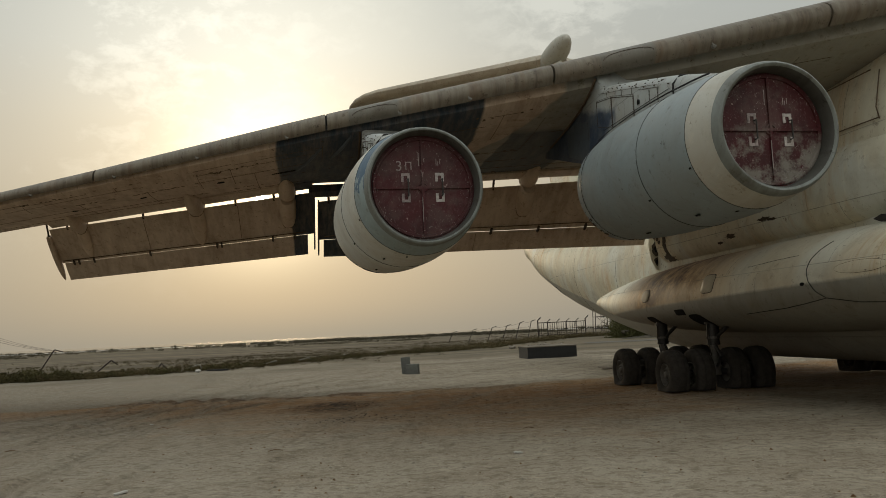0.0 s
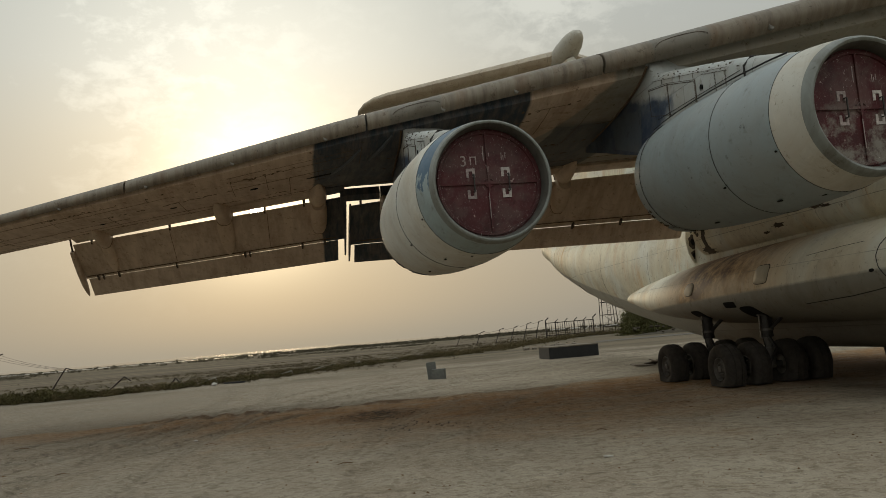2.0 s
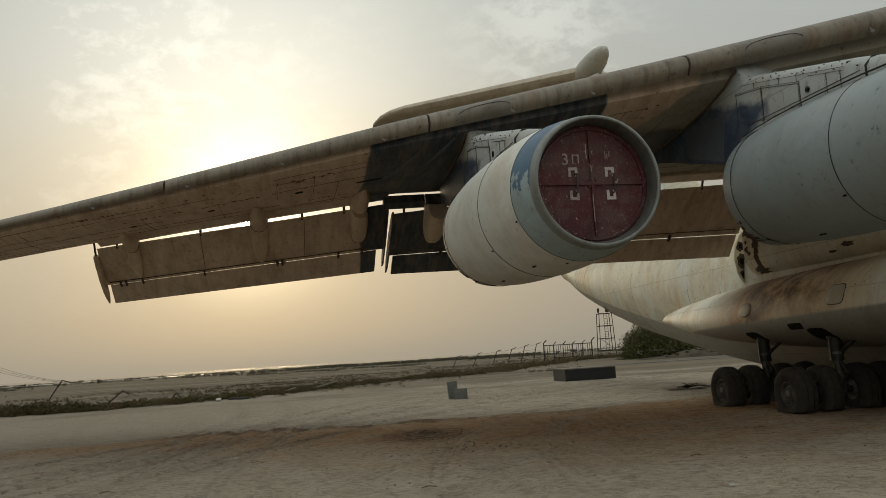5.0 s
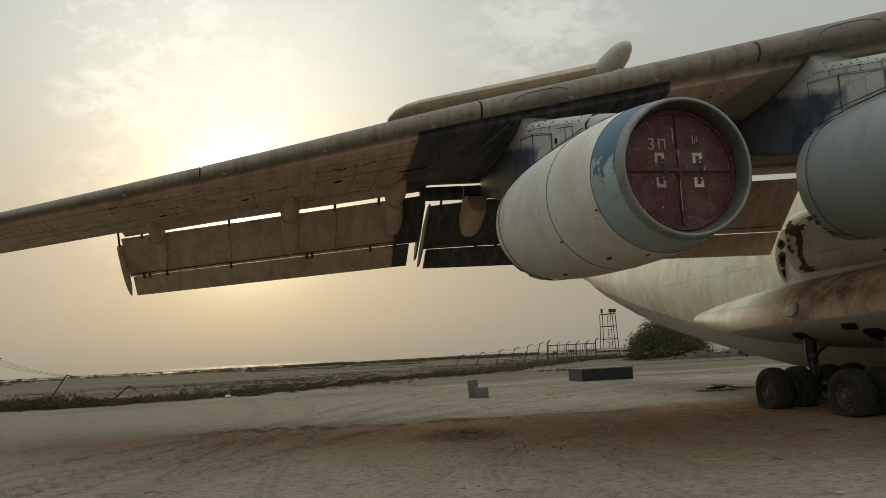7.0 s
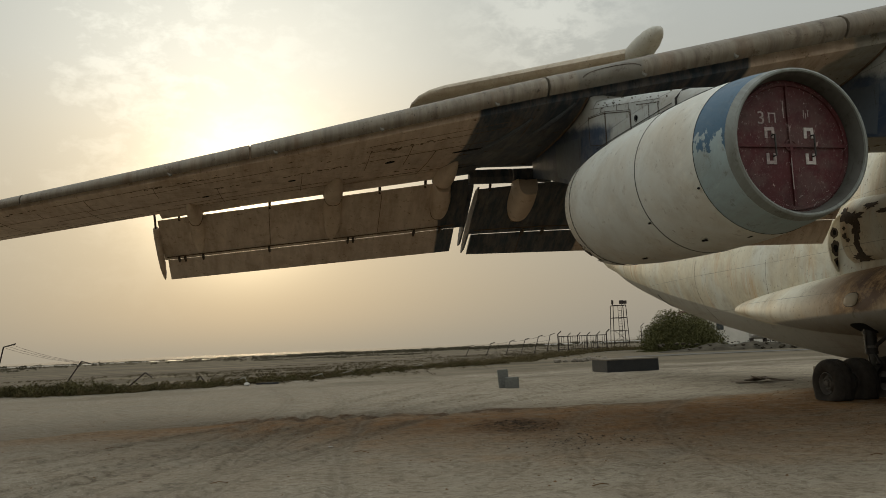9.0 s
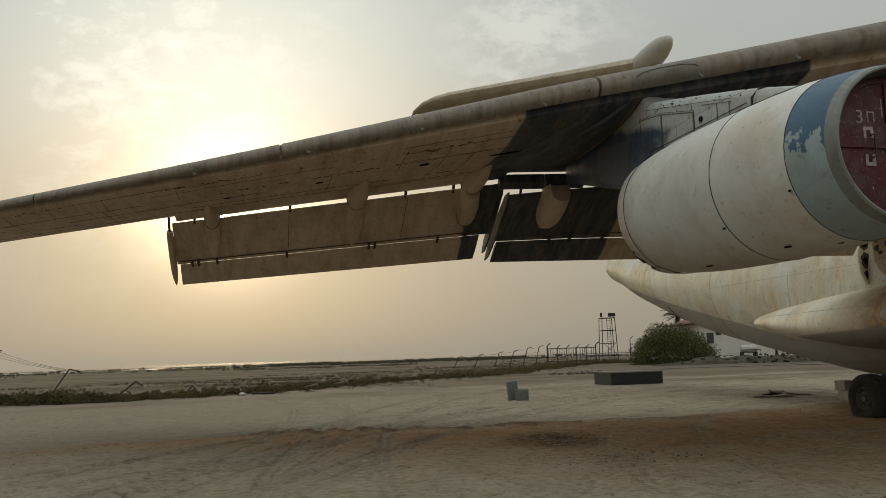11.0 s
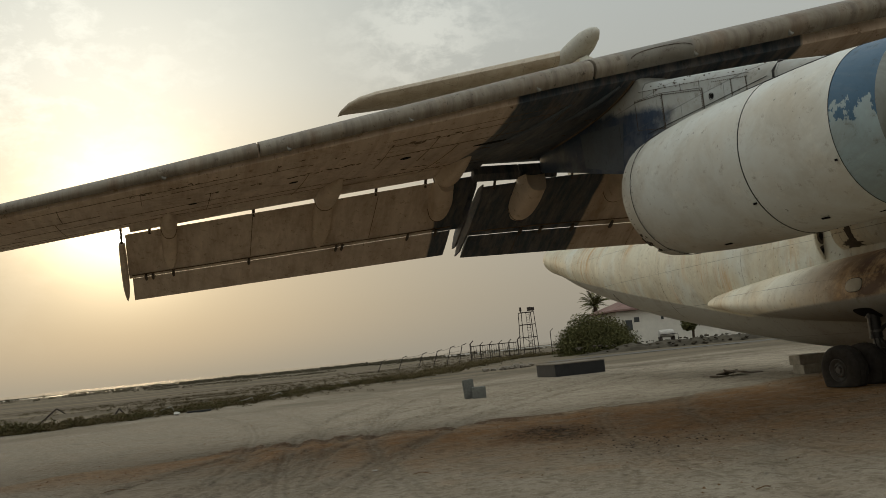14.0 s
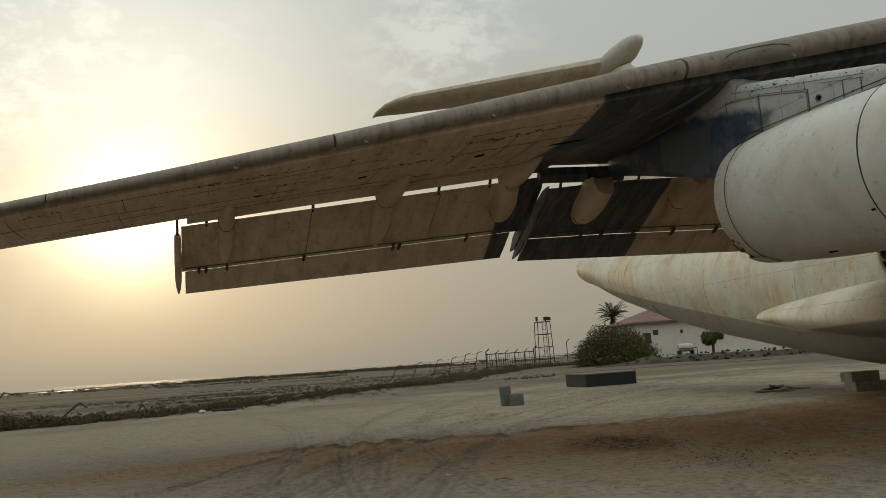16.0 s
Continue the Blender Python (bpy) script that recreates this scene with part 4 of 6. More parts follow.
def slot_links(rows, xs, k0, k1, r):
    """Short hinge links that bridge the slots."""
    for x in xs:
        fy, fz, ry, rz = flap_at(rows, x)
        ls = Shape()
        a = Vector((x, fy + (ry - fy) * k0, fz + (rz - fz) * k0 + (0.2 if k0 < 0 else -0.03)))
        b = Vector((x, fy + (ry - fy) * k1, fz + (rz - fz) * k1 - (0.01 if k0 < 0 else 0.02)))
        ls.tube([a, a * 0.5 + b * 0.5 - Vector((0, 0, 0.012)), b], [r, r * (1.0 if k0 < 0 else 1.35), r], 6)
        part("hinge_link", ls.mesh("hinge_link", MAT_PEEL, True), wing)


slot_links(OUTER_FLAP, (-13.1, -14.1, -16.6, -18.75), -0.05, 0.035, 0.032)
slot_links(OUTER_FLAP, (-12.6, -13.2, -14.62, -14.75, -16.65, -18.3, -18.75, -18.9), 0.60, 0.69, 0.026)
slot_links(INNER_FLAP, (-4.2, -7.4, -9.9, -11.7), -0.05, 0.035, 0.03)
slot_links(INNER_FLAP, (-4.6, -5.9, -7.2, -8.3, -9.3, -10.1, -10.6), 0.62, 0.71, 0.034)


def end_plate(x, rows, lo, hi, w, mat):
    """The pointed plate that closes a flap's end."""
    fy, fz, ry, rz = flap_at(rows, x)
    dy, dz = ry - fy, rz - fz
    sh = Shape()
    outline = [(lo, 0.06), (lo + 0.1, 0.16), (0.45, 0.2), (0.8, 0.12), (hi, 0.0), (0.85, -0.1), (0.5, -0.14), (lo + 0.1, -0.08)]
    rings = [[(x + u, fy + dy * k - dz / 2.7 * h, fz + dz * k + dy / 2.7 * h) for k, h in outline] for u in (-w / 2, w / 2)]
    sh.loft(rings)
    return part("flap_end_plate", sh.mesh("flap_end_plate", mat), wing)




def tip_plate(x, rows):
    """The slim pointed body at the flap's outer end, with the bracket above it."""
    fy, fz, ry, rz = flap_at(rows, x)
    dy, dz = ry - fy, rz - fz
    sh = Shape()
    rings = []
    for k, w, h in ((0.12, 0.05, 0.05), (0.14, 0.07, 0.10), (0.24, 0.075, 0.14), (0.5, 0.08, 0.16), (0.75, 0.075, 0.12), (0.88, 0.055, 0.07), (0.96, 0.03, 0.03), (1.0, 0.006, 0.008)):
        rings.append([(x + w * math.copysign(abs(math.cos(a)) ** 0.6, math.cos(a)), fy + dy * k - dz / 2.5 * h * math.sin(a), fz + dz * k + dy / 2.5 * h * math.sin(a)) for a in [2 * math.pi * q / 16 for q in range(16)]])
    sh.loft(rings)
    pl = part("flap_end_plate", sh.mesh("flap_end_plate", MAT_FLAP, True), wing)
    br = Shape()
    br.tube([(x, fy + 0.28, fz - 0.2), (x, fy - 0.02, fz + 0.24)], 0.028, 6)
    br.tube([(x, fy - 0.02, fz + 0.2), (x + 0.6, fy - 0.2, fz + 0.23)], 0.022, 6)
    part("bracket", br.mesh("bracket", MAT_PEEL), pl)


tip_plate(-19.35, OUTER_FLAP)
end_plate(-12.065, OUTER_FLAP, 0.0, 0.93, 0.04, MAT_FLAP)
end_plate(-11.96, INNER_FLAP, 0.0, 0.97, 0.04, MAT_FLAP)


def flap_fairing(x, rows, w, ahead, reach, deep):
    """A canoe under the wing that covers a flap track: a fixed nose, where there is one, and a tail that hangs with the flap."""
    fy, fz, ry, rz = flap_at(rows, x)
    n = 24
    if ahead:
        nose = Shape()
        rings = []
        for i in range(13):
            k = i / 12
            y = fy - ahead + (ahead + 0.05) * k
            ly, lz, ty, tz, th = wing_at(x)
            top = foil_point(x, min(1.0, (y - ly) / (ty - ly)), False)[2]
            d = 0.40 * math.sin(0.5 * math.pi * (0.03 + 0.97 * k)) ** 1.05
            ww = w * math.sin(0.5 * math.pi * (0.05 + 0.95 * k)) ** 0.72
            rings.append([(x + ww * math.copysign(abs(math.cos(a)) ** 0.75, math.cos(a)), y, top + (-d * abs(math.sin(a)) ** 0.8 if math.sin(a) < 0 else 0.04)) for a in [2 * math.pi * j / n for j in range(n)]])
        nose.loft(rings)
        part("flap_track_fairing", nose.mesh("flap_track_fairing", MAT_FAIRING, True), wing)
        rim = Shape()
        rim.tube([(px * 1.0, py - 0.03, pz) for px, py, pz in rings[-1][n // 2:] + rings[-1][:1]], 0.014, 6)
        part("fairing_rim", rim.mesh("fairing_rim", MAT_SEAM_TAN, True), wing)
    tail_s = Shape()
    rings = []
    for i in range(15):
        k = i / 14
        start = -0.05 if ahead else -0.17
        c = start + (reach - start) * k
        y, top = fy + (ry - fy) * c, fz + (rz - fz) * max(c, -0.02) + 0.03
        d = deep * max(0.02, 1 - k ** 3.2) ** 0.8 * (0.7 + 0.3 * min(1.0, k * 4)) + 0.03
        ww = w * max(0.05, 1 - k ** 4) ** 0.7 * (0.8 + 0.2 * min(1.0, k * 4))
        rings.append([(x + ww * math.copysign(abs(math.cos(a)) ** 0.7, math.cos(a)), y + 0.35 * d * math.sin(a), top + (d * math.copysign(abs(math.sin(a)) ** 0.6, math.sin(a)) if math.sin(a) < 0 else 0.0)) for a in [2 * math.pi * j / n for j in range(n)]])
    tail_s.loft(rings)
    part("flap_track_tail", tail_s.mesh("flap_track_tail", MAT_FAIRING, True), wing)
    if deep < 0.2:
        return
    edge = Shape()
    edge.tube([(px, py + 0.01, pz - 0.002) for px, py, pz in rings[11][n // 2:]], 0.009, 5)
    part("fairing_seam", edge.mesh("fairing_seam", MAT_SEAM_TAN), wing)


for rows, x0, x1, k in ((OUTER_FLAP, -12.3, -19.2, 0.60), (INNER_FLAP, -2.9, -11.8, 0.605)):
    lg = Shape()
    lg.tube([(x, flap_at(rows, x)[0] + (flap_at(rows, x)[2] - flap_at(rows, x)[0]) * k, flap_at(rows, x)[1] + (flap_at(rows, x)[3] - flap_at(rows, x)[1]) * k - 0.012) for x in [x0 + (x1 - x0) * q / 16 for q in range(17)]], 0.013, 6)
    part("flap_ledge", lg.mesh("flap_ledge", MAT_SEAM_TAN), wing)
for rows, x, k0, k1, r in ((INNER_FLAP, -10.6, 0.72, 0.98, 0.007), (INNER_FLAP, -7.6, 0.72, 0.98, 0.007), (OUTER_FLAP, -16.62, 0.04, 0.6, 0.006), (OUTER_FLAP, -14.05, 0.04, 0.6, 0.006)):
    jt = Shape()
    fy, fz, ry, rz = flap_at(rows, x)
    jt.tube([(x, fy + (ry - fy) * k, fz + (rz - fz) * k + 0.05 * 0.81 * math.sin(math.pi * k) - 0.035 * (1 if k < 0.66 else 0.5) * (2.2 * math.sqrt(k / 0.67) * max(0.02, 1 - k / 0.67) ** 0.9 if k < 0.66 else 0.9)) for k in [k0 + (k1 - k0) * e / 12 for e in range(13)]], r, 5)
    part("flap_joint", jt.mesh("flap_joint", MAT_SEAM_TAN), wing)
for fx, rows, half, ahead, reach, deep in ((-18.35, OUTER_FLAP, 0.17, 1.5, 0.60, 0.15), (-15.15, OUTER_FLAP, 0.22, 1.95, 0.62, 0.16), (-12.75, OUTER_FLAP, 0.22, 1.75, 0.46, 0.44), (-10.95, INNER_FLAP, 0.27, 0.0, 0.47, 0.52), (-8.75, INNER_FLAP, 0.24, 0.0, 0.36, 0.42), (-6.5, INNER_FLAP, 0.22, 1.2, 0.45, 0.4)):
    flap_fairing(fx, rows, half, ahead, reach, deep)


def skin_seams():
    """Lapped plate edges and sealed joints on the wing's underside, broken where the sealant is lost."""
    rng = np.random.default_rng(17)
    sm = Shape()

    def strip(pts, w):
        for (x0, c0), (x1, c1) in zip(pts, pts[1:]):
            a, b = Vector(foil_point(x0, c0, False)), Vector(foil_point(x1, c1, False))
            d = (b - a).normalized()
            n = Vector((-d.y, d.x, 0)) * w * 0.5
            dz = Vector((0, 0, -0.004))
            up = Vector((0, 0, 0.01))
            sm.add([a + n + dz, b + n + dz, b - n + dz, a - n + dz, a + n + up, b + n + up, b - n + up, a - n + up], [(0, 1, 2, 3), (0, 4, 5, 1), (2, 6, 7, 3), (1, 5, 6, 2), (3, 7, 4, 0)])

    for c in (0.125, 0.19, 0.33, 0.50, 0.66, 0.80, 0.91):
        x = -3.0
        while x > -24.6:
            ln = rng.uniform(0.5, 2.6)
            if rng.uniform() < 0.5:
                q = c + rng.choice([0.0, 0.0, 0.012, -0.01])
                strip([(x - ln * k / 4, q) for k in range(5)], rng.uniform(0.004, 0.011))
            x -= ln + 0.05
    x = -3.6
    while x > -24.5:
        lo, hi = rng.choice([0.10, 0.125, 0.19]), rng.choice([0.19, 0.33, 0.33, 0.5])
        if hi > lo:
            strip([(x, lo + (hi - lo) * k / 3) for k in range(4)], rng.uniform(0.006, 0.013))
        x -= rng.uniform(0.6, 1.5)
    for x in (-4.9, -8.9, -13.4, -15.9, -17.6, -20.4, -22.3):
        strip([(x, 0.33 + 0.58 * k / 6) for k in range(7)], 0.010)
    # ragged flecks of lost paint beside the laps
    for c, n in ((0.125, 40), (0.19, 50), (0.33, 60), (0.5, 30), (0.66, 30), (0.8, 30), (0.91, 30)):
        heads = rng.uniform(-24.0, -3.0, 9)
        for _ in range(n):
            x = rng.choice(heads) + rng.normal() * 0.35
            if x > -2.8 or x < -24.6:
                continue
            q = c + rng.normal() * 0.008
            k = rng.integers(5, 8)
            lx, lc = rng.uniform(0.015, 0.06), rng.uniform(0.002, 0.008)
            ring = []
            for s_ in range(k):
                a = 2 * math.pi * s_ / k
                g = rng.uniform(0.4, 1.2)
                ring.append(Vector(foil_point(x + lx * g * math.cos(a), q + lc * g * math.sin(a), False)))
            sm.loft([[p + Vector((0, 0, -0.005)) for p in ring], [p + Vector((0, 0, 0.01)) for p in ring]])
    tagged(part("skin_seams", sm.mesh("skin_seams", MAT_SEAM_TAN), wing), kind="stuff")
    for x, c, rx, ry in ((-12.74, 0.42, 0.30, 0.07), (-14.2, 0.4, 0.09, 0.09), (-16.1, 0.45, 0.08, 0.08), (-17.9, 0.5, 0.08, 0.08), (-9.6, 0.45, 0.12, 0.1), (-5.4, 0.25, 0.12, 0.1)):
        o = Shape()
        ring = [Vector(foil_point(x + rx * math.cos(a), c + ry * math.sin(a) / 5.0, False)) for a in [2 * math.pi * k / 20 for k in range(20)]]
        o.loft([[p + Vector((0, 0, -0.006)) for p in ring], [p + Vector((0, 0, 0.02)) for p in ring]])
        part("inspection_opening", o.mesh("inspection_opening", MAT_DARK), wing)


skin_seams()
for (xa, ya), (xb, yb) in (((-12.5, 9.6), (-11.95, 7.9)), ((-11.75, 8.6), (-11.35, 7.3))):
    st = Shape()
    row = []
    for q in range(9):
        x, y = xa + (xb - xa) * q / 8, ya + (yb - ya) * q / 8
        ly, lz, ty, tz, th = wing_at(x)
        row.append((x, y, foil_point(x, (y - ly) / (ty - ly), False)[2] - 0.005))
    st.tube(row, [0.012 + 0.03 * math.sin(math.pi * (0.1 + 0.8 * q / 8)) for q in range(9)], 8)
    part("stiffener", st.mesh("stiffener", MAT_PYLON_PANEL, True), wing)


for px in (-9.17, -10.44, -12.64, -14.52, -16.39, -18.4, -5.2):
    o = Shape()
    y, z = wing_at(px)[:2]
    th = wing_at(px)[4]
    o.lathe([(-0.05, 0.05), (0.006, 0.047), (0.012, 0.035), (0.006, 0.03), (0.006, 0.0)], (px, 0, 0), 14)
    o.v = [(vx, y + 0.01 - vy + 0.02, z - 0.1 * th + vz * 1.5) for vx, vy, vz in o.v]
    part("slat_fitting", o.mesh("slat_fitting", MAT_PATCH, True), wing)


def root_fairing():
    """The hump that carries the wing across the fuselage, and the flap-root blister with its torn open end."""
    rows = [(-3.2, 2.2, 5.72), (-1.5, 2.34, 6.1), (1.0, 2.46, 6.75), (4.0, 2.56, 7.1), (9.0, 2.56, 7.05), (11.5, 2.5, 6.8), (12.8, 2.3, 6.55), (16.0, 2.05, 6.0), (18.0, 1.9, 5.7)]
    f = Shape()
    rings = []
    for i in range(44):
        y = -3.2 + 21.2 * i / 43
        w, t = smooth_rows(rows, y)
        rings.append([(w * math.copysign(abs(math.cos(a)) ** 0.6, math.cos(a)), y, 3.9 + (t - 3.9) * max(0.0, math.sin(a)) ** 0.8 - (0.3 if math.sin(a) < 0 else 0)) for a in [2 * math.pi * j / 40 for j in range(40)]])
    f.loft(rings)
    part("wing_root_fairing", f.mesh("wing_root_fairing", MAT_BODY, True), plane, "riveted pale fairing where the wing meets the fuselage")
    b = Shape()
    rings = []

    def blister_at(y):
        k = max(0.0, min(1.0, (y + 2.0) / 6.4))
        return 3.95 - 0.72 * k, 4.6 + 0.4 * k, 2.3 + 0.42 * math.sin(k * math.pi / 2)

    def blister_x(y, z):
        lo, hi, out = blister_at(y)
        c = (z - (lo + hi) / 2) / ((hi - lo) / 2)
        return -1.6 - (out - 1.6) * max(0.0, 1 - min(1.0, abs(c)) ** (2 / 0.7)) ** 0.3

    for i in range(30):
        y = -2.0 + 14.75 * i / 29
        lo, hi, out = blister_at(y)
        zc, rz = (lo + hi) / 2, (hi - lo) / 2
        rings.append([(-1.6 - (out - 1.6) * math.copysign(abs(math.cos(a)) ** 0.6, math.cos(a)), y, zc + rz * math.copysign(abs(math.sin(a)) ** 0.7, math.sin(a))) for a in [2 * math.pi * j / 32 for j in range(32)]])
    b.loft(rings)
    bl = part("flap_root_blister", b.mesh("flap_root_blister", MAT_BODY, True), plane, "blister at the flap root, its end torn open and peeling")
    # the bulkhead left standing behind the torn skin, pierced by ragged holes
    pl = Shape()
    outline = [(1.9, 3.18), (2.42, 3.20), (2.56, 3.5), (2.62, 3.9), (2.58, 4.2), (2.42, 4.5), (2.2, 4.68), (1.9, 4.72)]
    pl.loft([[(-px, y, pz) for px, pz in outline] for y in (13.42, 13.47)])
    part("end_plate", pl.mesh("end_plate", MAT_BODY), bl, "bent white end plate with torn holes")
    flange = Shape()
    flange.tube([(-px, 13.40, pz) for px, pz in outline[1:7]], 0.035, 8)
    part("end_flange", flange.mesh("end_flange", MAT_BODY, True), bl)
    rng = np.random.default_rng(4)
    for cx, cz, rx, rz in ((-2.42, 4.2, 0.10, 0.14), (-2.42, 3.80, 0.12, 0.20), (-2.40, 3.43, 0.11, 0.12)):
        for q, d, mt, nm in ((1.0, 0.012, MAT_PEEL, "torn_hole"), (0.5, 0.02, MAT_DARK, "plate_hole")):
            h = Shape()
            ring = [(cx + rx * q * rng.uniform(0.8, 1.2) * math.cos(a), cz + rz * q * rng.uniform(0.8, 1.2) * math.sin(a)) for a in [2 * math.pi * j / 14 for j in range(14)]]
            h.loft([[(px, 13.42 - o, pz) for px, pz in ring] for o in (d, -0.004)])
            part(nm, h.mesh(nm, mt), bl)
    # bared corroded blots where the skin's paint has peeled away
    for y, z, w, hgt in ((12.35, 4.42, 0.42, 0.16), (12.15, 4.12, 0.14, 0.30), (12.2, 3.72, 0.10, 0.26), (12.25, 3.44, 0.34, 0.10), (12.6, 4.02, 0.08, 0.07), (12.5, 3.9, 0.07, 0.05), (12.6, 4.2, 0.05, 0.05), (11.0, 4.42, 0.38, 0.07), (10.2, 4.45, 0.5, 0.12), (10.3, 4.25, 0.3, 0.10), (8.0, 4.3, 0.16, 0.05), (8.6, 3.62, 0.24, 0.05), (7.0, 3.8, 0.22, 0.045), (6.7, 3.76, 0.16, 0.03), (9.2, 3.52, 0.12, 0.03), (11.6, 4.62, 0.3, 0.08), (12.6, 4.6, 0.12, 0.1)):
        ring = []
        for j in range(22):
            a = 2 * math.pi * j / 22
            q = rng.uniform(0.55, 1.3)
            ring.append((min(12.73, y + w * q * math.cos(a)), z + hgt * q * math.sin(a)))
        ring = [(yy, min(blister_at(yy)[1] - 0.03, max(blister_at(yy)[0] + 0.03, zz))) for yy, zz in ring]
        pa = Shape()
        pa.loft([[(blister_x(y + (yy - y) * k, z + (zz - z) * k) - d, y + (yy - y) * k, z + (zz - z) * k) for yy, zz in ring] for k, d in ((1.0, -0.01), (1.0, 0.008), (0.6, 0.009), (0.05, 0.009))], caps=(False, True))
        part("peeled_patch", pa.mesh("peeled_patch", MAT_PEEL), bl)
    # seams round the wing root
    for pts in (((-2.22, 3.83, 6.06), (-2.26, 5.11, 6.02)), ((-2.53, 3.3, 5.06), (-2.53, 4.24, 5.07), (-2.53, 6.0, 5.07)), ((-2.33, 3.45, 5.95), (-2.49, 3.42, 5.27), (-2.52, 3.32, 5.04)), ((-2.49, 5.4, 5.9), (-2.53, 5.5, 5.1))):
        sm = Shape()
        sm.tube(pts, 0.012, 5)
        part("root_seam", sm.mesh("root_seam", MAT_SEAM_TAN), bl)


root_fairing()


# ---- engines ----
TOE = 0.05


def engine(cx, cy, cz, yaw, R0, colors, side=-1):
    """A nacelle toed in towards the nose; its intake is closed by a red blank."""
    lip_m, band_m, cowl_m = colors

    def at(u, d, v):
        """From the engine's own frame (across, aft, up) to the aeroplane's."""
        return (side * -(cx + yaw * d + u), cy + d + TOE * u, cz + 0.014 * d + v)

    def moved(s):
        s.v = [at(*p) for p in s.v]
        return s

    def shape(profile, n=64):
        s = Shape()
        s.loft([[(r * math.cos(a), y, r * math.sin(a)) for a in [2 * math.pi * j / n for j in range(n)]] for y, r in profile], caps=(False, False))
        return moved(s)

    cowl = part("engine_nacelle", shape([(1.95, 1.024), (2.4, 1.031), (3.0, 1.031), (3.6, 1.018), (4.2, 0.985), (4.75, 0.93), (4.78, 0.90), (4.3, 0.86), (3.0, 0.8)]).mesh("rear_cowl", cowl_m, True), plane, "bulky jet engine cowl with a sealed red-covered intake")
    part("front_cowl", shape([(0.553, 0.947), (0.9, 0.985), (1.4, 1.012), (1.93, 1.024), (1.94, 1.0)]).mesh("front_cowl", cowl_m, True), cowl)
    part("band", shape([(0.0, 0.868), (0.1, 0.882), (0.3, 0.915), (0.551, 0.946), (0.5512, 0.92)]).mesh("band", band_m, True), cowl)
    mid = (R0 + 0.863) / 2
    part("intake_lip", shape([(-0.125, R0 + 0.034), (-0.145, mid - 0.012), (-0.15, mid + 0.006), (-0.135, mid + 0.028), (-0.095, 0.846), (-0.04, 0.861), (0.0, 0.867), (0.005, 0.84)]).mesh("intake_lip", lip_m, True), cowl, "worn bare metal intake lip")
    part("intake_throat", shape([(0.19, R0 - 0.002), (0.05, R0), (-0.04, R0 + 0.006), (-0.095, R0 + 0.018), (-0.124, R0 + 0.034)]).mesh("intake_throat", MAT_THROAT, True), cowl, "dark sooty inner side of the intake lip")
    part("nozzle", shape([(4.2, 0.80), (4.7, 0.66), (4.95, 0.60), (4.95, 0.54), (4.4, 0.56)]).mesh("nozzle", MAT_STRUT, True), cowl)
    for y, r, w in ((1.935, 1.026, 0.005), (4.45, 0.973, 0.003), (0.5525, 0.9475, 0.003)):
        part("cowl_seam", shape([(y - w, r - 0.004), (y - w, r + 0.004), (y + w, r + 0.003), (y + w, r - 0.006)]).mesh("cowl_seam", MAT_SEAM), cowl)
    # scooped drains and latches, each a dark slot with a torn hood
    for a, y, ln in ((-1.9, 3.2, 0.12), (-2.02, 1.3, 0.10), (-1.75, 0.75, 0.08), (-2.72, 0.6, 0.03), (-1.5, 4.2, 0.16), (-2.5, 2.0, 0.05)):
        v = Shape()
        r = 1.032 if y > 1 else 0.965
        if y > 3.5:
            r = 1.012 - (y - 3.5) * 0.06
        px_, pz_ = r * math.cos(a), r * math.sin(a)
        v.box((0, 0, 0), (0.026, ln * 1.2, 0.016), bevel=0.006)
        v.v = [at(px_ + vx * -math.sin(a) + vz * math.cos(a), y + vy, pz_ + vx * math.cos(a) + vz * math.sin(a)) for vx, vy, vz in v.v]
        part("drain_vent", v.mesh("drain_vent", MAT_DARK), cowl)
    lipb = Shape()
    lipb.loft([[(rr * math.cos(a), yy, rr * math.sin(a)) for a in [-math.pi / 2 + 0.42 * (k / 8 - 1) for k in range(9)]] for yy, rr in ((4.4, 0.982), (4.6, 0.966), (4.80, 0.945), (4.81, 0.925), (4.6, 0.92))], close=False)
    part("cowl_lip", moved(lipb).mesh("cowl_lip", cowl_m, True), cowl)
    # rust-eaten notches along the lower rim of the cowl
    rng = np.random.default_rng(int(cy * 10) + 3)
    rot = Shape()
    for _ in range(26):
        a = rng.uniform(-2.6, -1.2)
        y, h, w = rng.uniform(4.62, 4.78), rng.uniform(0.01, 0.035), rng.uniform(0.015, 0.06)
        r = 1.012 - (y - 3.5) * 0.064 + 0.006
        ring = [(y + h * math.sin(b) * rng.uniform(0.6, 1.2), a + w * math.cos(b) * rng.uniform(0.6, 1.2)) for b in [2 * math.pi * k / 7 for k in range(7)]]
        rot.loft([[(rr * math.cos(q), yy, rr * math.sin(q)) for yy, q in ring] for rr in (r - 0.03, r)])
    tagged(part("rusted_rim", moved(rot).mesh("rusted_rim", MAT_PEEL), cowl), kind="stuff")
    rv = Shape()
    for yv, rr in ((4.40, 0.978), (4.66, 0.949)):
        for k in range(64):
            a = 2 * math.pi * k / 64
            rv.box((rr * math.cos(a), yv, rr * math.sin(a)), (0.008, 0.008, 0.008))
    tagged(part("rivet_rows", moved(rv).mesh("rivet_rows", MAT_PEEL), cowl), kind="stuff")
    cov = Shape()
    deep = 0.085
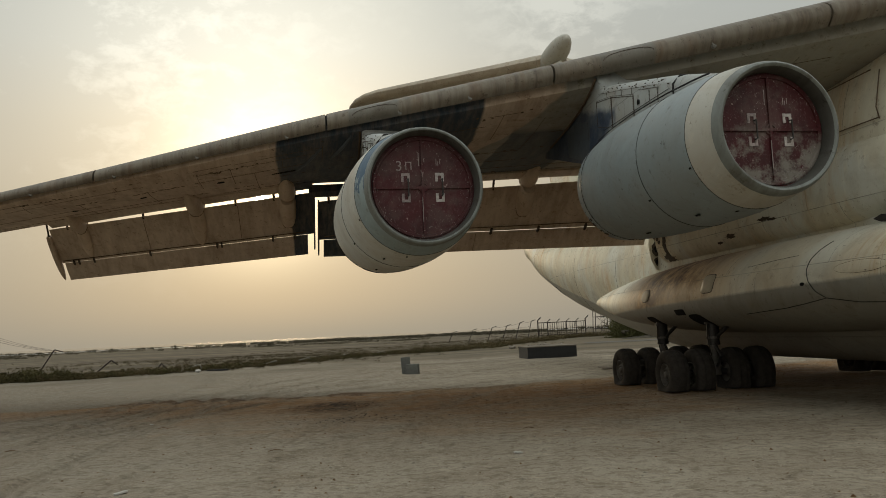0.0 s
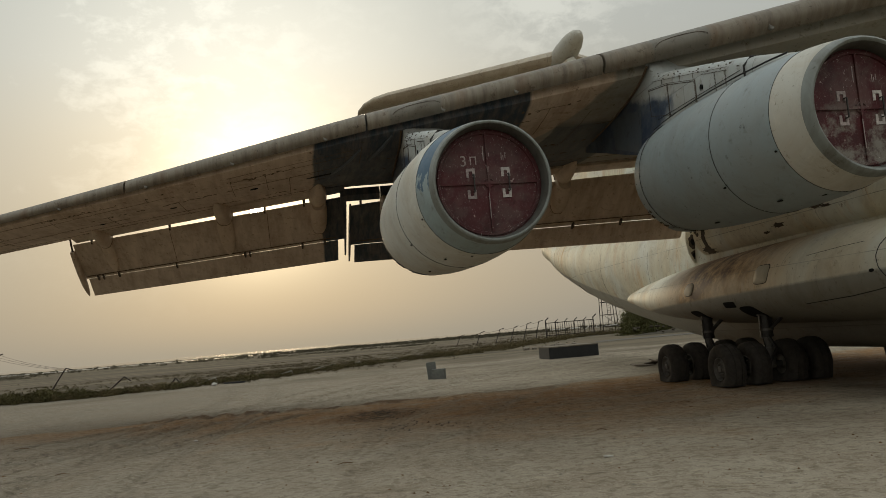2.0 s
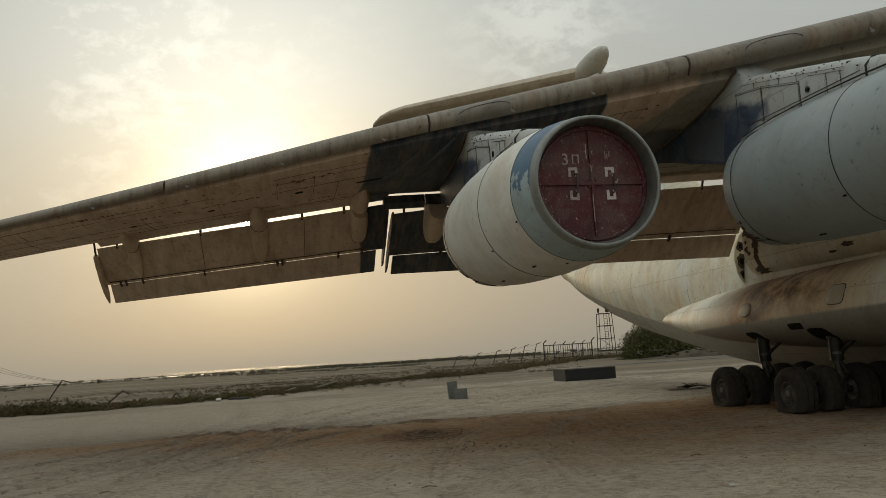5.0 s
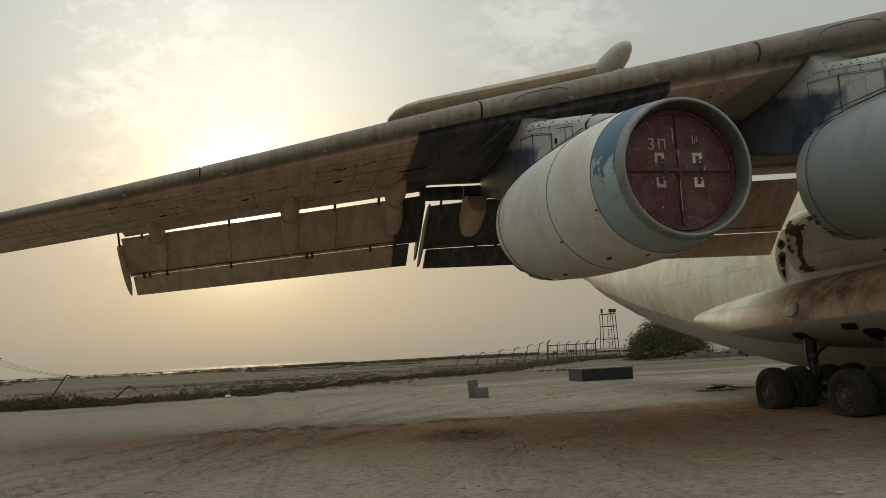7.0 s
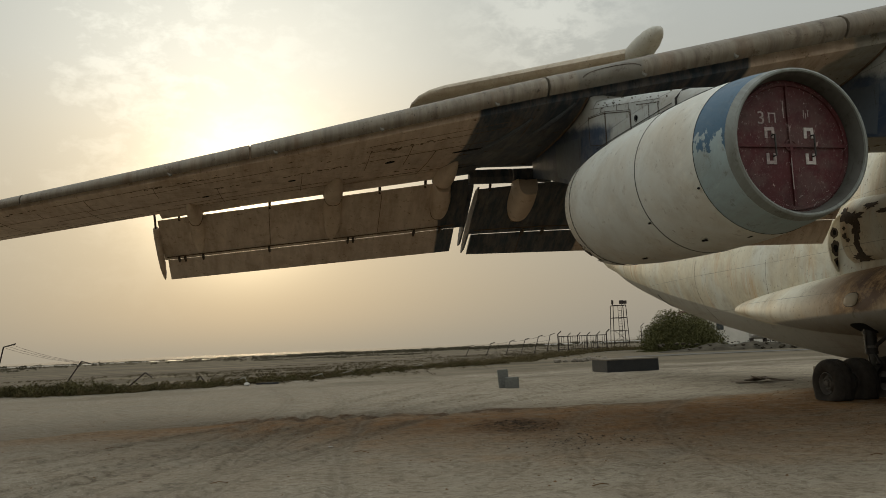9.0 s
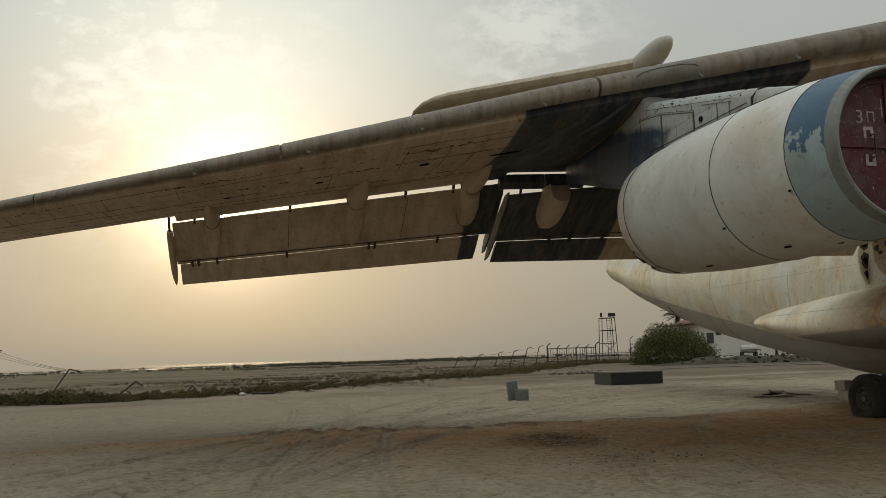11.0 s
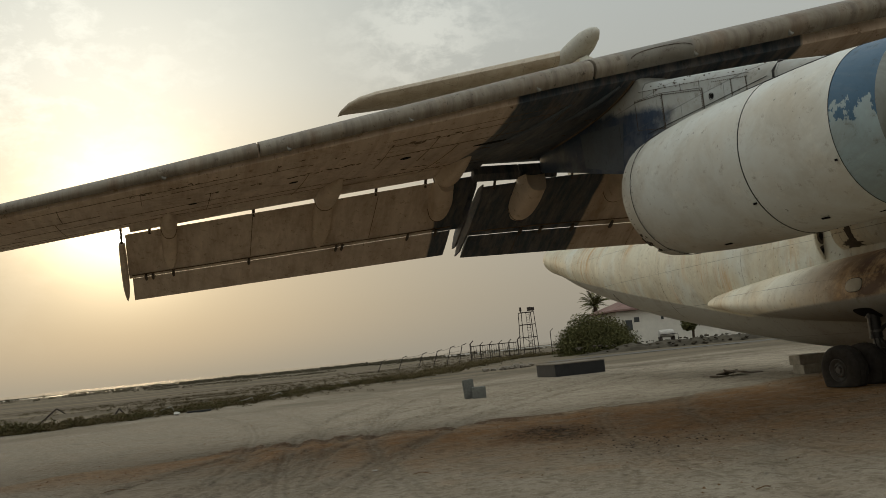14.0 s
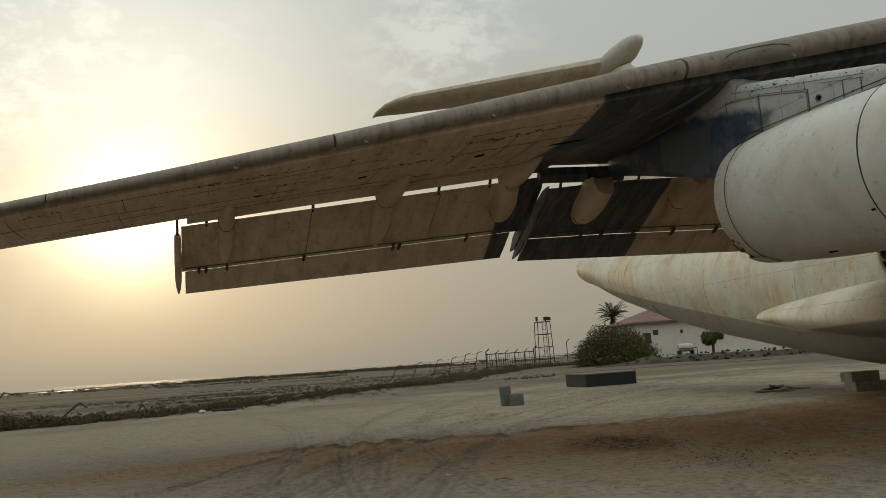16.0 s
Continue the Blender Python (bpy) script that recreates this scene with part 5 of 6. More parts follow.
    prof = [(deep, 0.0), (deep, R0 - 0.075), (deep - 0.02, R0 - 0.068), (deep - 0.02, R0 - 0.03), (deep + 0.005, R0 - 0.024), (deep + 0.005, R0), (deep + 0.05, R0)]
    cov.loft([[(max(r, 0.001) * math.cos(a), y, max(r, 0.001) * math.sin(a)) for a in [2 * math.pi * j / 56 for j in range(56)]] for y, r in prof], caps=(True, False))
    part("intake_cover", moved(cov).mesh("intake_cover", MAT_COVER), cowl, "round red intake blank with white lettering and handles")

    def bit(name, mat, *boxes):
        b = Shape()
        for (u, d, v), size in boxes:
            b.box((u, deep + d, v), size)
        return part(name, moved(b).mesh(name, mat), cowl)

    bit("cross_rib", MAT_COVER, ((0, -0.01, 0), (2 * R0 - 0.14, 0.03, 0.04)), ((0, -0.01, 0), (0.034, 0.034, 2 * R0 - 0.14)))
    boss = Shape()
    boss.lathe([(deep, 0.075), (deep - 0.022, 0.07), (deep - 0.026, 0.06), (deep - 0.012, 0.05), (deep - 0.012, 0.0)], (0, 0, 0), 20)
    part("boss", moved(boss).mesh("boss", MAT_COVER), cowl)
    for u in (-0.25, 0.25):
        hd = Shape()
        hd.tube([(u + 0.03, deep, 0.12), (u + 0.03, deep - 0.06, 0.12), (u + 0.03, deep - 0.06, -0.12), (u + 0.03, deep, -0.12)], 0.011, 8)
        part("handle", moved(hd).mesh("handle", MAT_STRUT, True), cowl)
        for v, gap in ((0.15, -1), (-0.15, 1)):
            mark = MAT_WHITE_MARK if u > 0 else MAT_FAINT_MARK
            bit("handle_mark", mark, ((u - 0.044, -0.004, v), (0.036, 0.012, 0.125)), ((u + 0.044, -0.004, v), (0.036, 0.012, 0.125)), ((u, -0.004, v - gap * 0.042), (0.056, 0.012, 0.038)))
    bit("worn_rib_edge", MAT_FAINT_MARK, ((-0.014, -0.028, -0.32), (0.010, 0.006, 0.36)))
    bit("worn_rib_edge", MAT_FAINT_MARK, ((-0.05, -0.001, 0.42), (0.012, 0.004, 0.2)))
    for u, v, hgt in ((0.03, 0.40, 0.05), (0.21, 0.37, 0.10), (0.235, 0.35, 0.06), (0.265, 0.38, 0.08)):
        bit("worn_mark", MAT_FAINT_MARK, ((u, -0.001, v), (0.010, 0.004, hgt)))
    # scuffs where the paint is rubbed to the white ground coat, thickest round the rim
    sc = Shape()
    for _ in range(190):
        a = rng.uniform(0, 2 * math.pi)
        r = R0 * (rng.uniform(0.86, 0.985) if rng.uniform() < 0.75 else math.sqrt(rng.uniform(0, 0.7)))
        d = -0.0215 if R0 - 0.068 < r < R0 - 0.03 else -0.0015 if r <= R0 - 0.075 else 0.0035
        w, ln = rng.uniform(0.0015, 0.004), rng.uniform(0.003, 0.03) * rng.uniform(0.3, 1)
        t = a + math.pi / 2 + rng.normal() * 0.7
        c, q = (r * math.cos(a), r * math.sin(a)), (math.cos(t), math.sin(t))
        sc.add([(c[0] + q[0] * e * ln - q[1] * g * w, deep + d, c[1] + q[1] * e * ln + q[0] * g * w) for e, g in ((-1, -0.4), (1, -1), (0.8, 0.6), (-0.7, 1))], [(0, 1, 2, 3)])
    tagged(part("paint_scuffs", moved(sc).mesh("paint_scuffs", MAT_FAINT_MARK), cowl), kind="stuff")
    return cowl, at


def lettering(parent, text, at, size, mat, spin=0.0):
    cu = bpy.data.curves.new("lettering", "FONT")
    cu.body, cu.size, cu.extrude, cu.align_x, cu.align_y = text, size, 0.003, "CENTER", "CENTER"
    tmp = bpy.data.objects.new("tmp", cu)
    scene.collection.objects.link(tmp)
    dg = bpy.context.evaluated_depsgraph_get()
    me = bpy.data.meshes.new_from_object(tmp.evaluated_get(dg))
    bpy.data.objects.remove(tmp)
    me.materials.clear()
    me.materials.append(mat)
    return part("lettering", me, parent, at=at)


OUT = (-10.74, 2.25, 3.79)
INN = (-6.56, 0.0, 4.11)
for sd in (1, -1):
    inner_engine, _ = engine(INN[0] + 0.07, INN[1], INN[2] - 0.02, -0.026, 0.74, (MAT_LIP, MAT_NAC_BAND, MAT_NAC_GREY), sd)
    outer_engine, on_outer = engine(OUT[0] + 0.095, OUT[1], OUT[2] + 0.035, -0.041, 0.762, (MAT_LIP, MAT_NAC_BLUE, MAT_NAC_WHITE), sd)
for text, u, v, size in (("3", -0.34, 0.31, 0.21), ("П", -0.20, 0.31, 0.16)):
    lettering(outer_engine, text, Matrix.Translation(on_outer(u, 0.083, v)) @ pose(0, 0, 0, 90, 0, math.degrees(TOE)), size, MAT_FAINT_MARK)


def pylon(cx, cy, cz, side=-1):
    # dy, bottom dz, top dz, half width
    rows = [(0.35, 0.5, 0.80, 0.05), (0.6, 0.5, 0.88, 0.18), (1.3, 0.5, 1.09, 0.34), (2.1, 0.5, 1.31, 0.42), (3.4, 0.5, 1.62, 0.44), (4.6, 0.5, 1.9, 0.43), (5.4, 0.6, 2.1, 0.4), (6.6, 0.88, 2.2, 0.36), (7.8, 1.18, 2.1, 0.3), (9.2, 1.5, 2.0, 0.2), (9.6, 1.62, 1.9, 0.04)]
    s = Shape()
    rings = []
    for i in range(41):
        dy = 0.35 + 9.25 * i / 40
        b, t, w = lerp_rows(rows, dy)
        if dy > 4.8:
            ly, lz, ty, tz, th = wing_at(cx)
            c = max(0.0, (cy + dy - ly) / (ty - ly))
            t = lz + (tz - lz) * c + 0.05 - cz
        prof = [(-w, b), (-w, b + (t - b) * 0.5), (-w * 0.97, t - 0.14), (-w * 0.82, t - 0.04), (-w * 0.5, t), (w * 0.5, t), (w * 0.82, t - 0.04), (w * 0.97, t - 0.14), (w, b + (t - b) * 0.5), (w, b)]
        rings.append([(side * -(cx + u), cy + dy, cz + v) for u, v in prof])
    s.loft(rings)
    py = part("engine_pylon", s.mesh("engine_pylon", MAT_PYLON, True), plane, "engine pylon, pale paint with blue-black repainted patches")

    def side_pt(dy, k, sgn=-1):
        b, t, w = lerp_rows(rows, dy)
        b = max(b, 0.92)
        return (side * -(cx + sgn * (w + 0.004)), cy + dy, cz + b + (t - 0.14 - b) * k)

    gap = Shape()
    gap.tube([(side * -(cx + 0.021 * -y - lerp_rows(rows, y)[2] - 0.012), cy + y, cz + 0.014 * y + math.sqrt(r * r - lerp_rows(rows, y)[2] ** 2) + 0.004) for y, r in ((0.9, 0.985), (1.2, 1.001), (1.9, 1.024), (2.6, 1.031), (3.2, 1.028), (3.8, 1.007), (4.3, 0.976), (4.7, 0.935))], [0.014, 0.013, 0.012, 0.010, 0.009, 0.008, 0.008, 0.008], 6)
    part("pylon_gap", gap.mesh("pylon_gap", MAT_SEAM), py)
    skirt = Shape()
    skirt.tube([(side * -(cx - lerp_rows(rows, y)[2] - 0.006), cy + y, cz + 0.014 * y + math.sqrt(1.05 - lerp_rows(rows, y)[2] ** 2) + 0.085) for y in (1.9, 2.6, 3.3, 4.0, 4.7)], 0.005, 5)
    part("panel_line", skirt.mesh("panel_line", MAT_SEAM), py)
    fil = Shape()
    pts = []
    for q in range(15):
        dy = 4.9 + 3.6 * q / 14
        x_ = cx - lerp_rows(rows, dy)[2] - 0.03
        ly, lz, ty, tz, th = wing_at(x_)
        pts.append((side * -x_, cy + dy, foil_point(x_, max(0.02, min(1.0, (cy + dy - ly) / (ty - ly))), False)[2]))
    fil.tube(pts, 0.02, 8)
    part("pylon_fillet", fil.mesh("pylon_fillet", MAT_SEAM_TAN, True), py, "brown sealed fillet along the wing")
    jn = Shape()
    jn.tube([side_pt(1.8, k) for k in (0.0, 0.4, 0.8, 1.0)] + [(side * -(cx - 0.27), cy + 1.8, cz + 1.222), (side * -cx, cy + 1.8, cz + 1.228)], 0.015, 6)
    part("pylon_joint", jn.mesh("pylon_joint", MAT_SEAM), py)

    def on_side(dy, dz):
        return (side * -(cx - lerp_rows(rows, dy)[2] - 0.004), cy + dy, cz + dz)

    # panel edges, their rivets and the square covers above them
    for (a, za), (b, zb), r, n in (((5.0, 1.70), (5.0, 1.22), 0.006, 0), ((4.2, 1.58), (4.2, 1.02), 0.009, 16), ((3.2, 1.33), (3.2, 0.96), 0.010, 14), ((5.0, 1.70), (4.2, 1.58), 0.005, 18), ((4.2, 1.58), (3.2, 1.33), 0.006, 24), ((5.0, 1.22), (4.2, 1.03), 0.006, 0), ((4.2, 1.03), (3.2, 0.99), 0.004, 0),
                                  ((4.85, 1.80), (2.2, 1.21), 0.005, 0), ((4.4, 1.70), (4.4, 1.62), 0.007, 0), ((3.7, 1.56), (3.7, 1.46), 0.007, 0), ((3.25, 1.46), (3.25, 1.35), 0.006, 0), ((2.55, 1.27), (2.55, 0.93), 0.0, 16), ((2.25, 1.21), (2.25, 0.93), 0.0, 14), ((2.95, 1.36), (2.2, 1.19), 0.0, 18), ((5.6, 1.45), (5.6, 1.1), 0.005, 0)):
        if r:
            ln = Shape()
            ln.tube([on_side(a + (b - a) * q / 3, za + (zb - za) * q / 3) for q in range(4)], r * 0.7, 5)
            part("panel_line", ln.mesh("panel_line", MAT_PEEL), py)
        if n:
            rv = Shape()
            for q in range(n):
                rv.box(on_side(a + (b - a) * (q + 0.5) / n + 0.03, za + (zb - za) * (q + 0.5) / n - 0.02), (0.010, 0.012, 0.012))
            tagged(part("rivet_rows", rv.mesh("rivet_rows", MAT_PEEL), py), kind="stuff")
    # chips and oil spots above the panels
    rng = np.random.default_rng(int(cy * 4) + 8)
    ch = Shape()
    for _ in range(30):
        dy = rng.uniform(1.9, 4.6)
        dz = 1.24 + 0.235 * (dy - 2.2) + rng.normal() * 0.035
        k, w, hgt = 6, rng.uniform(0.006, 0.022), rng.uniform(0.004, 0.014)
        ring = [(dy + w * math.cos(q) * rng.uniform(0.5, 1.2), dz + hgt * math.sin(q) * rng.uniform(0.5, 1.2)) for q in [2 * math.pi * e / k for e in range(k)]]
        ch.loft([[tuple(np.array(on_side(p, q)) + np.array((o * side, 0, 0))) for p, q in ring] for o in (-0.012, 0.003)])
    tagged(part("paint_chips", ch.mesh("paint_chips", MAT_PEEL), py), kind="stuff")
    pan = Shape()
    corner = [(5.46, 1.47), (5.64, 0.70), (7.03, 1.08), (7.1, 1.72)]
    pan.loft([[(side * -(cx - lerp_rows(rows, dy)[2] - off), cy + dy, cz + dz) for dy, dz in corner] for off in (0.006, -0.02)])
    part("side_panel", pan.mesh("side_panel", MAT_PYLON_PANEL), py, "grey-blue side panel")
    h = Shape()
    hx, hy, hz = on_side(3.02, 1.15)
    h.lathe([(-0.004, 0.05), (0.012, 0.047), (0.012, 0.035), (-0.002, 0.03), (-0.002, 0.0)], (hx, hy, hz), 16, axis="X")
    part("vent_hole", h.mesh("vent_hole", MAT_DARK), py)
    return py


for sd in (-1, 1):
    pylon(*OUT, sd)
    pylon(*INN, sd)


# ---- tail ----
def tail():
    s = Shape()
    rings = []
    for z, y0, y1, th in ((5.4, 17.5, 29.5, 0.55), (8.5, 21.7, 31.2, 0.42), (14.3, 28.6, 34.4, 0.34)):
        rings.append([(th * t, y0 + (y1 - y0) * c, z) for c, t in ((0, 0), (0.08, 0.6), (0.3, 1), (0.6, 0.7), (1, 0.05), (1, -0.05), (0.6, -0.7), (0.3, -1), (0.08, -0.6))])
    s.loft(rings)
    part("fin", s.mesh("fin", MAT_BODY, True), plane)
    s = Shape()
    prof = [(-0.45, 0.02), (-0.35, 0.2), (0.0, 0.36), (0.6, 0.5), (1.6, 0.58), (4.0, 0.58), (6.0, 0.4), (7.0, 0.04)]
    s.loft([[(r * math.cos(a), 27.95 + y, 14.98 - 0.10 * y + r * math.sin(a)) for a in [2 * math.pi * j / 28 for j in range(28)]] for y, r in prof])
    part("tail_bullet", s.mesh("tail_bullet", MAT_NAC_BAND, True), plane, "pale bullet fairing on top of the tail")
    for sd in (-1, 1):
        s = Shape()
        rings = []
        for x, ly, lz, ch, th in ((0.0, 29.7, 14.84, 5.0, 0.46), (4.0, 32.1, 14.68, 3.9, 0.36), (8.2, 34.6, 14.5, 2.95, 0.28), (8.9, 35.2, 14.46, 2.5, 0.22), (9.35, 36.0, 14.42, 1.8, 0.15), (9.6, 37.0, 14.36, 0.9, 0.06)):
            rings.append([(sd * x, ly + ch * c, lz + t * th - 0.02 * c) for c, t in ((0, 0), (0.03, 0.45), (0.1, 0.8), (0.3, 1), (0.6, 0.7), (1, 0.06), (1, -0.06), (0.6, -0.7), (0.3, -1), (0.1, -0.8), (0.03, -0.45))])
        s.loft(rings)
        part("tailplane", s.mesh("tailplane", MAT_TAIL, True), plane, "dusty swept tailplane high on the fin")


tail()


# ---- landing gear ----
def wheel_meshes():
    W = 0.40
    t = Shape()
    prof = [(-0.40 * W, 0.24), (-0.47 * W, 0.27), (-0.52 * W, 0.34), (-0.52 * W, 0.41), (-0.46 * W, 0.465), (-0.36 * W, 0.492), (-0.2 * W, 0.503), (-0.19 * W, 0.492), (-0.16 * W, 0.492), (-0.15 * W, 0.506), (0.15 * W, 0.506), (0.16 * W, 0.492), (0.19 * W, 0.492), (0.2 * W, 0.503), (0.36 * W, 0.492), (0.46 * W, 0.465), (0.52 * W, 0.41), (0.52 * W, 0.34), (0.47 * W, 0.26), (0.4 * W, 0.2)]
    t.lathe(prof, (0, 0, 0), 48, axis="X")
    flat = -0.34
    out = []
    for x, y, z in t.v:
        if z < flat + 0.16:
            k = min(1.0, (flat + 0.16 - z) / 0.22)
            x *= 1 + 0.22 * k
            y *= 1 + 0.10 * k
            z = max(z, flat)
        out.append((x, y, z))
    t.v = out
    t.v = [(x, y * 1.06, z * 1.06) for x, y, z in t.v]
    tyre = t.mesh("tyre", MAT_TYRE, True)
    r = Shape()
    r.lathe([(-0.38 * W, 0.245), (-0.44 * W, 0.252), (-0.46 * W, 0.238), (-0.38 * W, 0.222), (-0.22 * W, 0.205), (-0.20 * W, 0.165), (-0.36 * W, 0.15), (-0.40 * W, 0.115), (-0.30 * W, 0.10), (-0.30 * W, 0.075), (-0.44 * W, 0.07), (-0.47 * W, 0.04), (-0.45 * W, 0.002)], (0, 0, 0), 32, axis="X")
    for k in range(8):
        a = 2 * math.pi * k / 8
        r.tube([(-0.36 * W, 0.133 * math.cos(a), 0.133 * math.sin(a)), (-0.43 * W, 0.133 * math.cos(a), 0.133 * math.sin(a))], 0.011, 6)
    r.lathe([(0.42 * W, 0.25), (0.36 * W, 0.22), (0.30 * W, 0.19), (0.28 * W, 0.13), (0.38 * W, 0.07), (0.34 * W, 0.002)], (0, 0, 0), 32, axis="X")
    return tyre, r.mesh("rim", MAT_RIM, True)


TYRE, RIM = wheel_meshes()


def gear_leg(x, y):
    s = Shape()
    s.tube([(x, y, 1.16), (x, y, 1.22)], 0.145, 16)
    s.tube([(x, y, 1.22), (x, y, 1.9)], 0.135, 16)
    s.tube([(x - 1.16, y, 0.57), (x + 1.16, y, 0.57)], 0.075, 12)
    leg = part("gear_leg", s.mesh("gear_leg", MAT_STRUT, True), plane, "dark oily landing gear strut")
    lo = Shape()
    lo.tube([(x, y, 0.5), (x, y, 0.92)], 0.125, 16)
    lo.tube([(x, y, 0.92), (x, y, 1.16)], 0.085, 16)
    part("lower_leg", lo.mesh("lower_leg", MAT_RIM, True), leg, "dusty grey lower leg tube")
    for z, r, h in ((0.66, 0.15, 0.05), (0.9, 0.14, 0.035), (1.3, 0.155, 0.05), (1.48, 0.15, 0.025), (1.62, 0.165, 0.06)):
        c = Shape()
        c.tube([(x, y, z), (x, y, z + h)], r, 16)
        part("collar", c.mesh("collar", MAT_STRUT if z > 1.4 else MAT_RIM, True), leg)
    b = Shape()
    b.tube([(x, y, 1.26), (x + 0.2, y - 0.62, 1.7)], 0.045, 8)
    part("drag_brace", b.mesh("drag_brace", MAT_STRUT, True), leg)
    b = Shape()
    b.tube([(x - 0.02, y - 0.1, 0.66), (x, y - 0.32, 0.92), (x - 0.02, y - 0.1, 1.2)], 0.032, 8)
    part("torque_link", b.mesh("torque_link", MAT_STRUT, True), leg)
    h = Shape()
    h.tube([(x - 0.13, y - 0.04, 1.75), (x - 0.17, y - 0.08, 1.3), (x - 0.12, y - 0.1, 0.95), (x - 0.3, y - 0.05, 0.62)], 0.014, 6)
    part("brake_hose", h.mesh("brake_hose", MAT_TYRE, True), leg)
    for dx in (-1.02, -0.42, 0.40, 0.98):
        w = part("wheel", TYRE, plane, "flat perished tyre on a dusty rim", at=pose(x + dx, y, 0.56, 0, 0, 0 if dx < 0 else 180))
        part("rim", RIM, w)


for gx in (-3.4, 2.9):
    for gy in (8.33, 11.09):
        gear_leg(gx, gy)
# the nose leg far ahead, deep in the shade
nose = Shape()
nose.tube([(0, -6.6, 0.5), (0, -6.6, 1.2)], 0.12, 14)
nose.tube([(-0.75, -6.6, 0.52), (0.75, -6.6, 0.52)], 0.06, 10)
nose_leg = part("nose_gear_leg", nose.mesh("nose_gear_leg", MAT_STRUT, True), plane)
for dx in (-0.62, -0.24, 0.24, 0.62):
    part("rim", RIM, part("wheel", TYRE, plane, at=pose(dx, -6.6, 0.57, 0, 0, 0 if dx < 0 else 180)))


# ---- loose things on the sand ----
def put(name, shape, mat, m, label, category, group="", smooth=False):
    ob = new(name, shape.mesh(name, mat, smooth))
    ob.matrix_basis = m
    return tagged(ob, label, category, group)


def plinth():
    t = thing("black_plinth", pose(5.42, 45.56, 0.08, 0, 0, 5), "low black painted plinth with a dusty pale top", "plinth")
    s = Shape()
    s.box((0, 0, 0.30), (2.55, 2.6, 0.64), bevel=0.02)
    part("body", s.mesh("body", MAT_BLACKBOX), t)
    s = Shape()
    s.box((0, 0, 0.64), (2.58, 2.63, 0.05), bevel=0.012)
    part("top", s.mesh("top", MAT_BOXTOP), t)


plinth()


def blocks():
    s = Shape()
    s.box((0, 0, 0.34), (0.37, 0.2, 0.68), bevel=0.012)
    put("concrete_block", s, MAT_CONCRETE, pose(-1.53, 34.9, 0.1, 0, -4, 5), "tall grey concrete block standing on the sand", "block", "concrete blocks")
    s = Shape()
    s.box((0, 0, 0.2), (0.48, 0.4, 0.4), bevel=0.012)
    put("concrete_block", s, MAT_CONCRETE, pose(-1.27, 34.5, 0.1, 0, 0, -8), "grey concrete block lying against a taller one", "block", "concrete blocks")


blocks()


# ---- plants ----
def leaf_cloud(rng, blobs, count, size, squash=1.0):
    """Leaf blades scattered near the skins of many small lumps."""
    bl = np.array(blobs)
    w = bl[:, 3] ** 2
    q = bl[rng.choice(len(bl), count, p=w / w.sum())]

    def unit():
        d = rng.normal(size=(count, 3))
        return d / np.linalg.norm(d, axis=1, keepdims=True)
    c = q[:, :3] + unit() * q[:, 3:4] * rng.uniform(0.6, 1.08, (count, 1)) * np.array((1, 1, squash))
    floor = 0.03
    c[:, 2] = np.where(c[:, 2] < floor, floor + rng.uniform(0, 0.15, count), c[:, 2])
    a = unit()
    b = np.cross(a, unit())
    b /= np.linalg.norm(b, axis=1, keepdims=True)
    sz = size * rng.uniform(0.6, 1.5, (count, 1))
    v = np.stack([c - a * sz, c + b * sz * 0.36, c + a * sz, c - b * sz * 0.36], 1).reshape(-1, 3)
    return v.tolist(), [(o, o + 1, o + 2, o + 3) for o in range(0, 4 * count, 4)]


def shrub(name, at, w, h, count, size, mat, seed, label, category="shrub", squash=1.0, trunk=True):
    rng = np.random.default_rng(seed)
    blobs = []
    for i in range(int(26 + w * 12)):
        a, r = rng.uniform(0, 2 * math.pi), math.sqrt(rng.uniform()) * w * 0.5
        top = h * math.sqrt(max(0.08, 1 - (1.9 * r / w) ** 2)) * rng.uniform(0.85, 1.0)
        rr = rng.uniform(0.13, 0.24) * min(w, h * 1.6)
        blobs.append((r * math.cos(a), r * math.sin(a), max(rr * 0.4, rng.uniform(0.15, 1.0) * (top - rr)), rr))
    v, f = leaf_cloud(rng, blobs, count, size, squash)
    t = thing(name, Matrix.Translation(at), label, category)
    part("crown", mesh_from("crown", v, f, mat), t)
    s = Shape()
    for i in range(5):
        a = i * 1.3 + seed
        s.tube([(0, 0, -0.05), (0.15 * w * math.cos(a), 0.15 * w * math.sin(a), h * 0.35), (0.3 * w * math.cos(a), 0.3 * w * math.sin(a), h * 0.7)], [0.05 * h * 0.5, 0.03 * h * 0.5, 0.01], 6)
    part("trunk", s.mesh("trunk", MAT_BARK, True), t)
    return t


shrub("big_bush", (20.3, 86.0, 0.2), 6.6, 5.1, 44000, 0.095, MAT_LEAF, 3, "wide dense dusty green bush", "bush")


